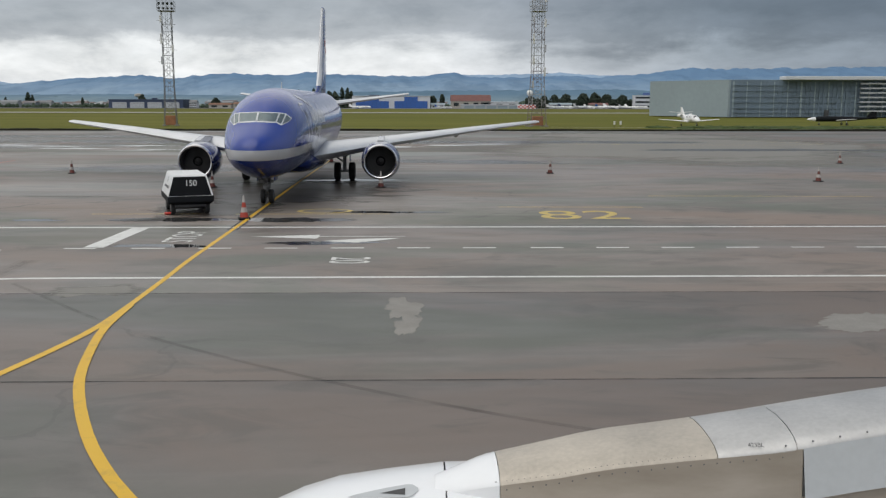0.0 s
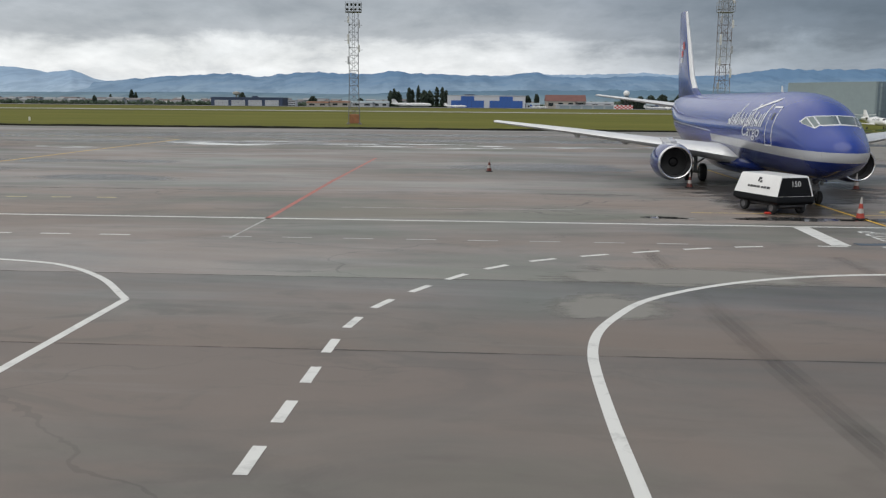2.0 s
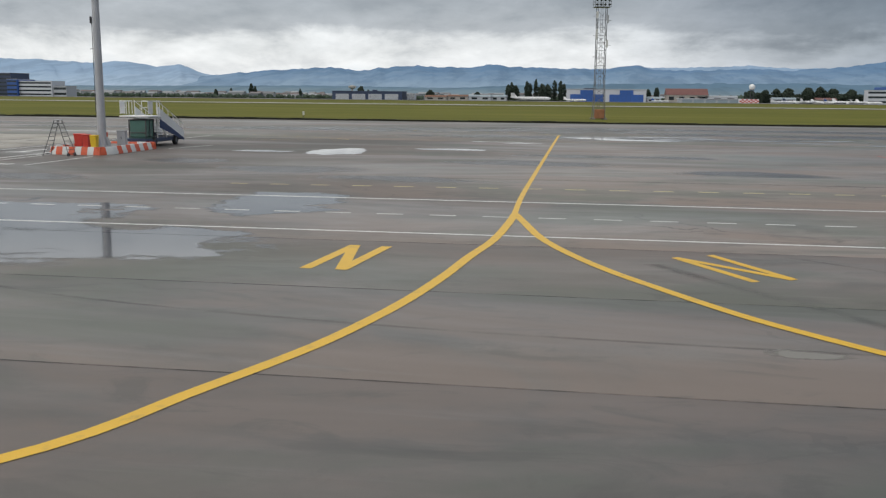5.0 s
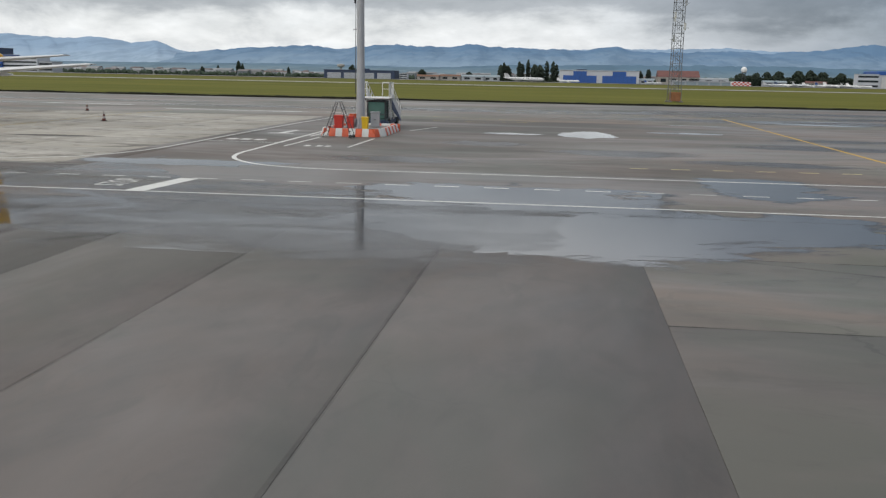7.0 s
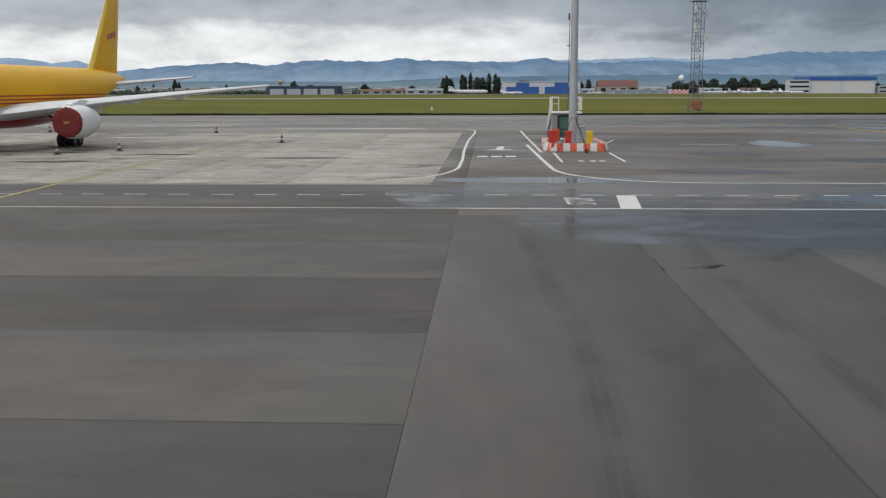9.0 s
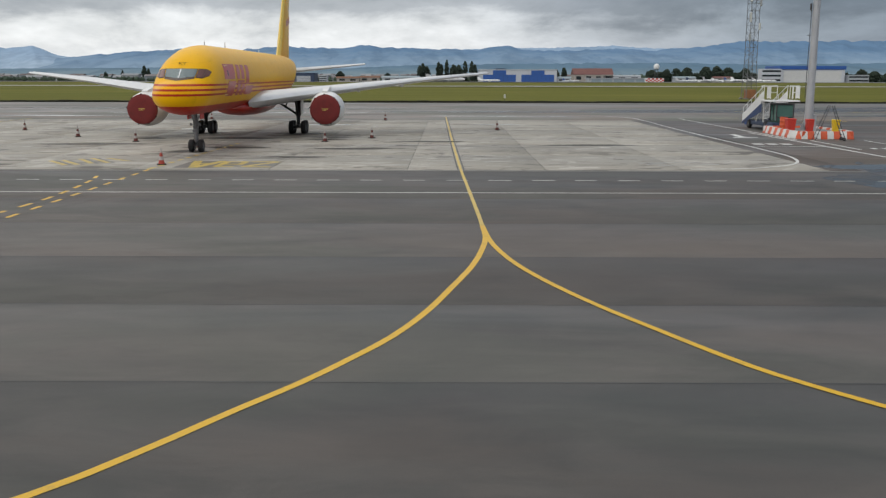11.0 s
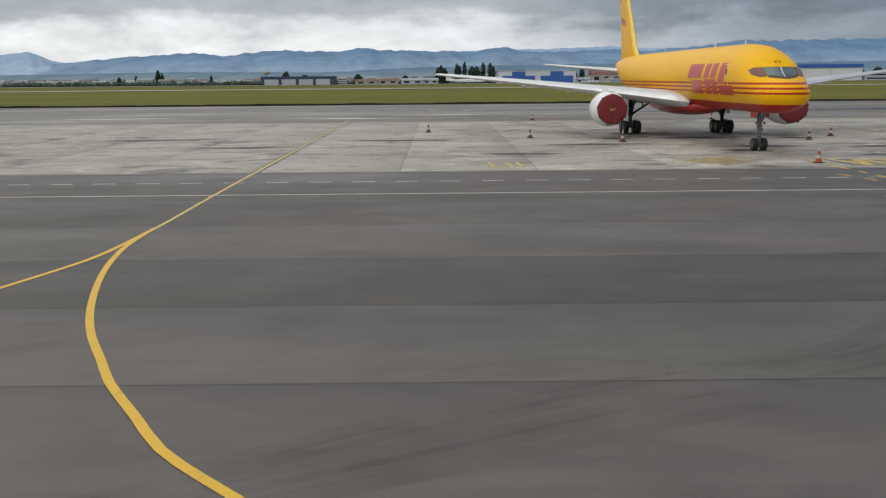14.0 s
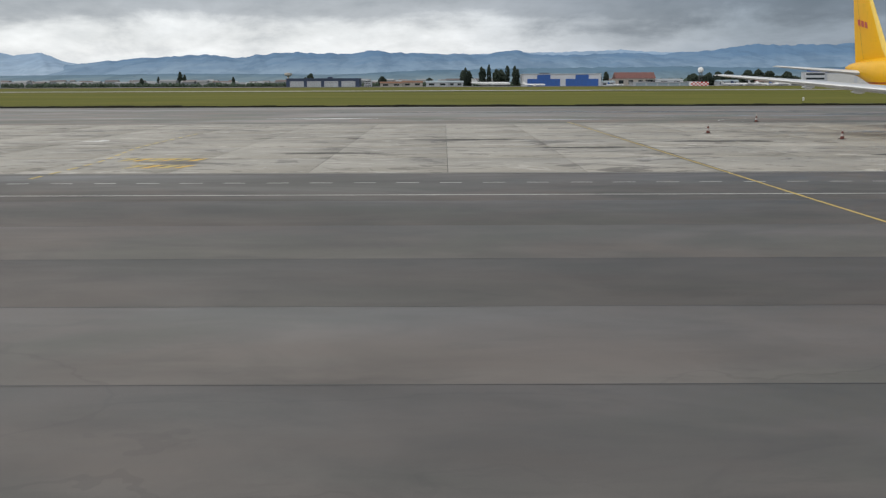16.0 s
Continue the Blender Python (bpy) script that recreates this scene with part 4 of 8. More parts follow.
# ---- damp films, puddles, repairs ----
def blob(name, cx, cy, rx, ry, material, label, seed, z=0.0025, rough=0.35, n=150, category="puddle"):
    rnd = random.Random(seed)
    ph = [rnd.uniform(0, 6.28) for _ in range(6)]
    pts = []
    for i in range(n):
        t = math.tau * i / n
        r = 1 + rough * sum(math.sin((k + 2) * t + ph[k]) / (k + 1.6) for k in range(6)) * 0.55
        r *= 1 + 0.5 * rough * noise.fractal(Vector((6 * math.cos(t), 6 * math.sin(t), seed * 1.37)), 0.7, 2.0, 5)
        pts.append((cx + rx * r * math.cos(t), cy + ry * r * math.sin(t), z))
    if material == "oil":
        pts = [(cx + 1.4 * (a - cx), cy + 1.4 * (b - cy), z) for a, b, _ in pts]
        material = oil_stain(cx, cy, rx, ry, seed)
    if material is None:
        pts = [(cx + 1.5 * (a - cx), cy + 1.5 * (b - cy), z) for a, b, _ in pts]
        material = pale_patch(cx, cy, rx * 1.3, ry * 1.3, seed)
    if label.startswith("broad thin"):
        pts = [(cx + 1.35 * (a - cx), cy + 1.35 * (b - cy), z) for a, b, _ in pts]
        material = wet_film(cx, cy, rx, ry, seed, 0.6, (0.06, 0.06, 0.062), 0.16)
    if material is DAMP:
        pts = [(cx + 1.35 * (a - cx), cy + 1.35 * (b - cy), z) for a, b, _ in pts]
        material = wet_film(cx, cy, rx, ry, seed)
    s = Shape()
    s.add([(cx, cy, z)] + pts, [(0, 1 + i, 1 + (i + 1) % n) for i in range(n)])
    return thing(name, s, material, label, category, kind="structure", sharp=0)


for x, y, a, b, sd in OIL_SPOTS:
    blob("oil_stain", x, y, a, b, "oil", "dark ground-in oil stain on the concrete", sd, 0.0062, 0.5, category="oil stain")
blob("puddle", 60.0, 71.3, 1.9, 4.6, WATER, "bright rain puddle mirroring the sky", 3, 0.003, 0.3)
blob("puddle", 54.19, 70.26, 2.2, 1.0, WATER, "shallow rain puddle on the apron", 9, 0.0045)
blob("puddle", 67.6, 76.32, 4.5, 1.3, DAMP, "damp film on the apron asphalt", 5)


def film(pts, label, seed, z):
    """A thin sheet of rain water inside a ragged outline."""
    k = Nodes("sheet_of_rain_water")
    n1, n2 = k.noise(0.5, 6, 0.62, (0.5, 1.0, 1.0), "Object", 0.5), k.noise(2.2, 4, 0.6, (0.5, 1.0, 1.0))
    k.put(k.ramp(k.math("ADD", n1, k.math("MULTIPLY", n2, 0.25)), [(0.46, 0.85), (0.70, 0.15)]), k.b.inputs["Alpha"])
    mat_ = k.done((0.05, 0.05, 0.052), k.ramp(n1, [(0.35, 0.05), (0.65, 0.14)]), 0, 0.25, 0.5)
    out = []
    for a, b in zip(pts, pts[1:] + pts[:1]):
        n = max(2, int(math.dist(a, b) / 0.25))
        for q in range(n):
            x, y = (u + (v - u) * q / n for u, v in zip(a, b))
            out.append((x + 0.4 * noise.fractal(Vector((x * 0.9, y * 0.9, seed)), 0.8, 2.1, 4), y + 0.35 * noise.fractal(Vector((x * 0.9, y * 0.9, seed + 9)), 0.8, 2.1, 4), z))
    s = Shape()
    s.add(out, [tuple(t) for t in geometry.tessellate_polygon([[Vector(q) for q in out]])])
    return thing("puddle", s, mat_, label, "puddle", kind="structure", sharp=0)


film([(37.7, 30.4), (37.7, 29.3), (38.1, 25.8), (38.5, 23.1), (39.5, 22.3), (42.7, 22.0), (43.9, 21.2), (45.8, 21.6), (47.1, 19.3), (49.3, 19.4), (53.5, 20.6), (58.0, 21.5), (58.5, 30.4)], "broad wet film on the asphalt", 3.7, 0.0027)
film([(33.7, 30.4), (32.0, 35.6), (33.5, 37.4), (35.6, 38.2), (37.2, 44.5), (37.6, 41.6), (39.3, 38.8), (42.5, 34.1), (46.5, 34.0), (50.0, 33.0), (52.0, 30.4)], "wet film across the service road", 5.1, 0.0029)
blob("puddle", 52.94, 25.36, 13.0, 7.0, DAMP, "broad thin rain film before the service road", 271, 0.0017, 0.4, 200)
# damp sheen of the taxiway, painted as a pale patch
blob("worn_patch", 157.57, 102.46, 17.0, 26.0, None, "broad pale patch painted for damp sheen on the back taxiway", 277, 0.0012, 0.4, 200, "worn patch")
blob("puddle", 60.21, 25.23, 9.0, 5.5, DAMP, "broad wet film on the asphalt", 17, 0.0026, 0.4, 260)
blob("puddle", 56.65, 32.39, 8.0, 4.5, DAMP, "wet film on the asphalt", 19, 0.003, 0.4, 200)
for i, (x, y, a, b) in enumerate(((81.66, 101.22, 26, 5), (109.05, 111.47, 34, 5), (59.01, 117.18, 30, 6), (147.41, 110.37, 22, 4), (93.46, 126.81, 40, 5), (30.03, 112.34, 30, 3), (-20.67, 123.37, 40, 3), (162.48, 94.05, 14, 2.5), (136.8, 76.63, 8, 3), (114.74, 69.5, 7, 4),
                                (73.67, 62.65, 7, 3), (81.42, 70.69, 8, 2), (62.43, 54.61, 5, 3), (53, 59.06, 4, 2.5), (69.89, 48.86, 6, 2), (89.07, 57.09, 6, 2), (49.07, 46.61, 5, 2))):
    blob("puddle", x, y, a, b, DAMP, "broad thin rain film on the taxiway", 200 + i, 0.0026 + 0.00009 * i, 0.4, 160)
blob("puddle", 39.39, 41.2, 5.5, 1.4, WATER, "thin puddle by the concrete edge", 23, 0.003)
blob("puddle", 66.54, 37.27, 3.0, 5.0, DAMP, "damp film on the apron asphalt", 29)
# dark film colour deepens the ground below the jet, besides the wet
blob("puddle", 126.2, 53.5, 7.5, 8.0, wet_film(126.2, 53.5, 6.0, 6.4, 55, 0.8, (0.040, 0.034, 0.030), 0.26, 1.6), "dark wet film that darkens the ground under the blue jet", 55, 0.0024, 0.3, 200)
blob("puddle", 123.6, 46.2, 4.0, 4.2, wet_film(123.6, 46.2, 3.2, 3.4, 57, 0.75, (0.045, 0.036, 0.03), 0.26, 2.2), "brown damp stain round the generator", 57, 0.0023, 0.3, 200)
blob("puddle", 128.9, 60.2, 1.8, 0.9, WATER, "bright ragged puddle by the main wheels", 51, 0.0042, 0.9)
blob("puddle", 129.44, 36.17, 1.7, 0.34, WATER, "dark puddle on the service road", 31, 0.0055, 0.5)
blob("puddle", 124.49, 35.61, 1.6, 0.30, WATER, "dark puddle on the service road", 33, 0.0055, 0.5)
blob("puddle", 127.7, 42.02, 2.6, 0.55, WATER, "dark puddle by the nose wheel", 37, 0.0055, 0.45)
blob("puddle", 123.14, 42.14, 2.2, 0.65, WATER, "dark puddle in front of the generator", 39, 0.0055, 0.4)
blob("puddle", 131.09, 44.47, 1.9, 0.35, WATER, "dark puddle by the nose wheel", 41, 0.0055, 0.6)
blob("puddle", 117.97, 42.01, 0.8, 0.4, WATER, "small dark puddle on the apron", 47, 0.003, 0.6)
rp = random.Random(77)
for i, (x, y, a, b) in enumerate(((93.29, 96.62, 13, 1.6), (105.05, 100.63, 16, 1.2), (118.87, 98.91, 12, 1.4), (135.05, 104.27, 9, 1.0), (83.57, 99.27, 6, 1.5), (89.43, 104.45, 10, 1.0), (72.9, 88.22, 5, 0.9), (109.93, 94.31, 6, 0.8))):
    for k in range(4):
        blob("puddle", x + a * rp.uniform(-0.85, 0.85), y + rp.uniform(-1.6, 1.6), a * rp.uniform(0.12, 0.36), b * rp.uniform(0.3, 0.75), WATER, "long shallow puddle shining on the taxiway", 60 + i * 4 + k, 0.003 + 0.0001 * k, 0.8, 120)
for i, (x, y, a, b) in enumerate(((-30.56, 98.93, 14, 0.8), (-56.4, 103.13, 9, 0.8), (-10.34, 107.87, 16, 0.7), (21.9, 99.58, 10, 0.6), (4.9, 80.84, 4, 0.5), (-5.62, 73.63, 3, 0.5), (19.91, 81.82, 3, 0.4))):
    blob("puddle", x, y, a, b, DAMP, "thin wet streak on the pavement", 80 + i, 0.006, 0.6, 160)
blob("repair_patch", 132.2, 26.6, 0.42, 1.0, PATCHED, "pale ragged repair patch in the asphalt", 101, 0.0025, 0.5, category="repair patch")
blob("repair_patch", 132.3, 25.0, 0.26, 0.7, PATCHED, "pale ragged repair patch in the asphalt", 113, 0.0026, 0.5, category="repair patch")
blob("repair_patch", 141.71, 25.16, 1.0, 0.75, PATCHED, "pale worn repair patch in the asphalt", 103, 0.0025, 0.4, category="repair patch")
blob("repair_patch", 116.48, 29.32, 3.0, 1.1, None, "pale worn repair patch in the asphalt", 105, 0.0025, 0.6, category="repair patch")
for i, (x, y, a, b) in enumerate(((100.2, 15.58, 0.75, 0.55), (101.43, 17.65, 0.2, 0.22), (102.21, 15.39, 0.4, 0.6), (99.63, 14.56, 0.5, 0.4), (89.23, 16.42, 0.3, 0.2), (109.01, 14.54, 0.5, 0.35), (113.85, 25.6, 1.15, 1.25), (118.38, 17.64, 0.35, 0.3), (94.11, 24.6, 0.9, 0.4))):
    blob("repair_patch", x, y, a, b, None, "pale worn repair patch in the asphalt", 140 + i, 0.0027, 0.5, category="repair patch")
blob("repair_patch", 83.24, 17.27, 0.6, 0.28, None, "pale worn repair patch in the asphalt", 107, 0.0025, 0.6, category="repair patch")
blob("repair_patch", 125.03, 28.7, 0.9, 0.6, None, "pale worn repair patch in the asphalt", 109, 0.0025, 0.6, category="repair patch")
SMEAR_K = Nodes("dark_tyre_smear")
SMEAR_K.put(SMEAR_K.ramp(SMEAR_K.noise(0.5, 5, 0.65), [(0.38, 0.02), (0.68, 0.30)]), SMEAR_K.b.inputs["Alpha"])
SMEAR = SMEAR_K.done((0.035, 0.035, 0.034), 0.6, 0, 0, 0.4)
for i, (pts, w) in enumerate((([(122.45, 29.55), (127.37, 24.18), (134.24, 19.3), (142.12, 16.36)], 0.12),
                              ([(45.77, 26.98), (45.87, 18.22), (45.84, 10.49), (45.99, 3.64)], 0.07), ([(50.32, 26.84), (50.25, 18.12), (50.32, 10.46), (50.26, 3.73)], 0.09), ([(55.1, 26.62), (54.97, 17.92), (55, 10.35), (54.94, 3.68)], 0.10), ([(41.03, 27.09), (41.18, 18.26), (41.18, 10.45), (41.15, 3.64)], 0.07),
                                                            
                              ([(85.01, 27.91), (90.71, 23.14), (97.48, 18.29), (106.42, 14.08)], 0.2), ([(62.01, 21.37), (67.86, 19.24), (76.39, 17.85), (88.76, 17.37)], 0.14),
                              ([(58.66, 49.88), (77.47, 50.68), (106.7, 50.85), (126.58, 51)], 0.5))):
    strip(pts, w, SMEAR, "dark tyre smear on the asphalt", "tyre mark", "tyre_mark", 0.002)
SOFT_K = Nodes("faint_turning_smear")
SOFT_K.put(SOFT_K.ramp(SOFT_K.noise(0.35, 5, 0.65), [(0.38, 0.0), (0.68, 0.13)]), SOFT_K.b.inputs["Alpha"])
SOFT = SOFT_K.done((0.03, 0.03, 0.03), 0.6, 0, 0, 0.4)
for e in (-1.6, -0.7, 0.0, 1.3, 2.1, 3.4):
    strip([(-1.0 + e, 29), (-2.8 + e, 23.15), (-6.6 + e, 15.6), (-11.0 + e * 0.8, 9.1 + e * 0.1), (-17 + e * 0.5, 6.4 - e * 0.2), (-24, 2.5 - e * 0.2), (-33.94, -2.01)], 0.42, SOFT, "faint dark turning smear of tyres on the asphalt", "tyre mark", "tyre_mark", 0.0022 + 0.0002 * e)
for pts in ([(115.92, 33.85), (116.08, 28.92), (116.27, 21.04), (116.69, 12.12), (117.2, 4.11)], [(121.48, 32.99), (121.54, 28.05), (121.59, 22.14), (121.73, 12.25), (121.95, 4.22)], [(81.2, 25.97), (84.59, 20.9), (88.74, 15.18), (93.57, 8.57)],
            [(42.88, 25.09), (42.52, 18.06), (42.45, 12.4), (42.67, 2.69)], [(37.86, 25.15), (38.13, 17.24), (38.46, 10.45), (38.19, 2.69)], [(46.73, 23.05), (44.81, 20.37), (42.9, 18.84), (39.93, 18.15)]):
    for e in (-0.16, 0.0, 0.16):
        strip([(x + e, y) for x, y in pts], 0.3, SOFT, "faint dark tyre smear on the asphalt", "tyre mark", "tyre_mark", 0.0021 + 0.0006 * (e + 0.2))
# jagged tarred cracks on the back taxiway
for pts in ([(166.33, 103.77), (168.71, 101.91), (169.14, 95.01), (169.35, 90.72), (169.97, 84.95), (170.32, 81.51), (170.7, 74.54)], [(169.29, 101.35), (173.88, 99.15), (179.33, 97.65)], [(147.16, 93.6), (155.32, 93.08), (162.47, 93.84)], [(152.15, 87.51), (160.24, 86.57)], [(139.06, 97.34), (147.24, 99.04), (157.49, 98.75)]):
    rj = random.Random(len(pts))
    strip([(x + rj.uniform(-0.3, 0.3), y) for x, y in pts], 0.16, TAR, "tarred crack in the taxiway", "crack", "pavement_crack", 0.003, curve=False)
for y in (21.3, 28.3, 14.4):
    strip([(60.2, y), (E_, y)], 0.06, JOINT, "tarred joint in the asphalt", "joint", "pavement_joint", 0.003, curve=False)
for y in (7.05, 11.9, 16.95, 22.4):
    strip([(W, y), (MIDX, y)], 0.035, TAR, "tarred joint between asphalt lanes", "joint", "pavement_joint", 0.003, curve=False)


# ---- parked aircraft ----
class Hull:
    """A fuselage: stations of (distance aft of the nose, top, bottom, half width)."""

    def __init__(self, stations, nose):
        self.st, self.nose = stations, nose

    def at(self, s):
        st = self.st
        s = min(max(s, st[0][0]), st[-1][0])
        i = max(k for k in range(len(st) - 1) if st[k][0] <= s)
        p1, p2 = st[i], st[i + 1]
        p0, p3 = st[max(i - 1, 0)], st[min(i + 2, len(st) - 1)]
        h = p2[0] - p1[0]
        t = (s - p1[0]) / h
        out = []
        for k in (1, 2, 3):
            d, d1, d2 = (p2[k] - p1[k]) / h, 0.0, 0.0
            dl = (p1[k] - p0[k]) / (p1[0] - p0[0]) if p1[0] > p0[0] else d
            dr = (p3[k] - p2[k]) / (p3[0] - p2[0]) if p3[0] > p2[0] else d
            d1 = 0.0 if dl * d <= 0 else 2 * dl * d / (dl + d)
            d2 = 0.0 if dr * d <= 0 else 2 * dr * d / (dr + d)
            a = p1[k] * (2 * t ** 3 - 3 * t * t + 1) + h * d1 * (t ** 3 - 2 * t * t + t) + p2[k] * (3 * t * t - 2 * t ** 3) + h * d2 * (t ** 3 - t * t)
            out.append(a)
        return out

    def point(self, s, a, out=0.0):
        """A point of the skin: a is the angle from the crown, in degrees, positive to +x."""
        top, bot, w = self.at(s)
        cz, hz = (top + bot) / 2, (top - bot) / 2
        t = radians(a)
        n = Vector((math.sin(t) / max(w, 0.05), 0, math.cos(t) / max(hz, 0.05))).normalized()
        return Vector((w * math.sin(t), self.nose + s, cz + hz * math.cos(t))) + n * out

    def angle(self, s, z):
        top, bot, w = self.at(s)
        c = (z - (top + bot) / 2) / max((top - bot) / 2, 1e-3)
        return math.degrees(math.acos(max(-1, min(1, c))))

    def skin(self, stops, n=56):
        sh = Shape()
        sh.loft([[self.point(s, 360 * j / n) for j in range(n)] for s in stops])
        return sh

    def patch(self, sh, corners, side=1, out=0.012, n=4, m=4):
        """A panel on the skin, given by four corners (s, z) in order round it."""
        (s0, z0), (s1, z1), (s2, z2), (s3, z3) = corners
        rows = []
        for i in range(n + 1):
            u = i / n
            row = []
            for j in range(m + 1):
                v = j / m
                s = (s0 * (1 - u) + s1 * u) * (1 - v) + (s3 * (1 - u) + s2 * u) * v
                z = (z0 * (1 - u) + z1 * u) * (1 - v) + (z3 * (1 - u) + z2 * u) * v
                row.append(self.point(s, side * self.angle(s, z), out))
            rows.append(row)
        sh.loft(rows, caps=False, closed=False)
        return sh

    def front_patch(self, sh, a0, a1, z_lo, z_hi, out=0.012, n=5, m=8):
        """A pane on the nose between two angles and two heights, each height a function of the angle."""
        def station(a, z):
            lo, hi = 0.1, 6.0
            for _ in range(26):
                md = (lo + hi) / 2
                lo, hi = (md, hi) if self.point(md, a).z < z else (lo, md)
            return lo

        sh.loft([[self.point(station(a, z), a, out) for i in range(n + 1) for z in [z_lo(abs(a)) + (z_hi(abs(a)) - z_lo(abs(a))) * i / n]]
                 for a in [a0 + (a1 - a0) * j / m for j in range(m + 1)]], caps=False, closed=False)
        return sh

    def ring_patch(self, sh, s0, s1, a0, a1, out=0.012, n=4, m=8):
        """A panel between two stations and two angles; a station may be a function of the angle."""
        rows = []
        for i in range(n + 1):
            row = []
            for j in range(m + 1):
                a = a0 + (a1 - a0) * j / m
                lo = s0(a) if callable(s0) else s0
                hi = s1(a) if callable(s1) else s1
                row.append(self.point(lo + (hi - lo) * i / n, a, out))
            rows.append(row)
        sh.loft(rows, caps=False, closed=False)
        return sh


def airfoil(chord, thick, n=11, camber=0.02):
    """Section points (along the chord, up), round nose first."""
    up, lo = [], []
    for i in range(n):
        x = 0.5 - 0.5 * math.cos(math.pi * i / (n - 1))
        t = 5 * thick * (0.2969 * math.sqrt(x) - 0.126 * x - 0.3516 * x * x + 0.2843 * x ** 3 - 0.1015 * x ** 4)
        c = camber * math.sin(math.pi * x)
        up.append((x * chord, (t + c) * chord))
        lo.append((x * chord, (-t + c) * chord))
    return up + lo[-2:0:-1]


def surface(sections, upright=False):
    """A wing or fin through sections (span, leading edge y, chord, height, thickness)."""
    sh = Shape()
    rings = []
    for sp, le, ch, h, th in sections:
        rings.append([(sp, le + a, h + b) if not upright else (b, le + a, sp) for a, b in airfoil(ch, th, 11, 0.0 if upright else 0.02)])
    sh.loft(rings)
    return sh


FANM = paint("sooty_fan_metal", (0.05, 0.05, 0.052), 0.5, 0.2, 0.3, 3, spec=0.25)
HUBM = paint("dirty_wheel_hub", (0.12, 0.12, 0.125), 0.55, 0.3, 0.3, 4)
GEARM = paint("oily_gear_strut", (0.20, 0.20, 0.205), 0.5, 0.4, 0.3, 3)


def wheel(parent, c, r, w, name="wheel"):
    s = Shape()
    x0 = c[0] - w / 2
    s.lathe([(0.0, r * 0.55), (0.0, r * 0.86), (w * 0.14, r * 0.98), (w * 0.3, r), (w * 0.7, r), (w * 0.86, r * 0.98), (w, r * 0.86), (w, r * 0.55)], (x0, c[1], c[2]), (1, 0, 0), 26)
    ob = part(name, s, RUBBER, parent, "black rubber tyre")
    s = Shape()
    s.lathe([(0.02, 0.03), (0.03, r * 0.3), (0.0, r * 0.5), (w * 0.1, r * 0.56), (w * 0.9, r * 0.56), (w, r * 0.5), (w - 0.03, r * 0.3), (w - 0.02, 0.03)], (x0, c[1], c[2]), (1, 0, 0), 20, caps=True)
    part("hub", s, HUBM, ob, "dark grey metal hub")
    return ob


def nose_gear(root, top, r, w, gap, paint_m):
    s = Shape()
    s.rod((0, 0.0, r), (0, 0.12, top), 0.075)
    s.rod((0, 0.03, top * 0.45), (0, 0.12, top), 0.11)
    s.rod((0, 0.08, top * 0.62), (0, -1.0, top + 0.1), 0.05)
    s.rod((-gap - w / 2, 0, r), (gap + w / 2, 0, r), 0.06)
    s.rod((0, -0.25, r + 0.25), (0, 0, r + 0.05), 0.03)
    s.rod((0, -0.25, r + 0.25), (0, 0.05, r + 0.6), 0.03)
    s.box((0, -0.1, top * 0.55), (0.34, 0.1, 0.16), 0, 0.02)
    for e in (-1, 1):
        s.rod((e * 0.10, 0.02, r + 0.25), (e * 0.16, 0.1, top - 0.1), 0.025)
        s.rod((e * 0.24, -0.14, top * 0.72), (e * 0.24, -0.05, top * 0.72), 0.08)
        s.rod((0, 0.05, top * 0.7), (e * 0.34, 0.12, top + 0.05), 0.03)
    s.box((0, 0.03, top * 0.66), (0.3, 0.26, 0.14), 0, 0.03)
    s.box((0, -0.09, top * 0.36), (0.26, 0.09, 0.13), 0, 0.02)
    g = part("nose_leg", s, GEARM, root, "grey steel strut with drag brace and lamps")
    for x in (-gap, gap):
        wheel(root, (x, 0, r), r, w, "nose_wheel")
    for x in (-0.38, 0.38):
        d = Shape()
        d.box((x, 0.1, top - 0.12), (0.04, 0.9, 0.42), 0, 0.015)
        part("gear_door", d, paint_m, root)
    return g


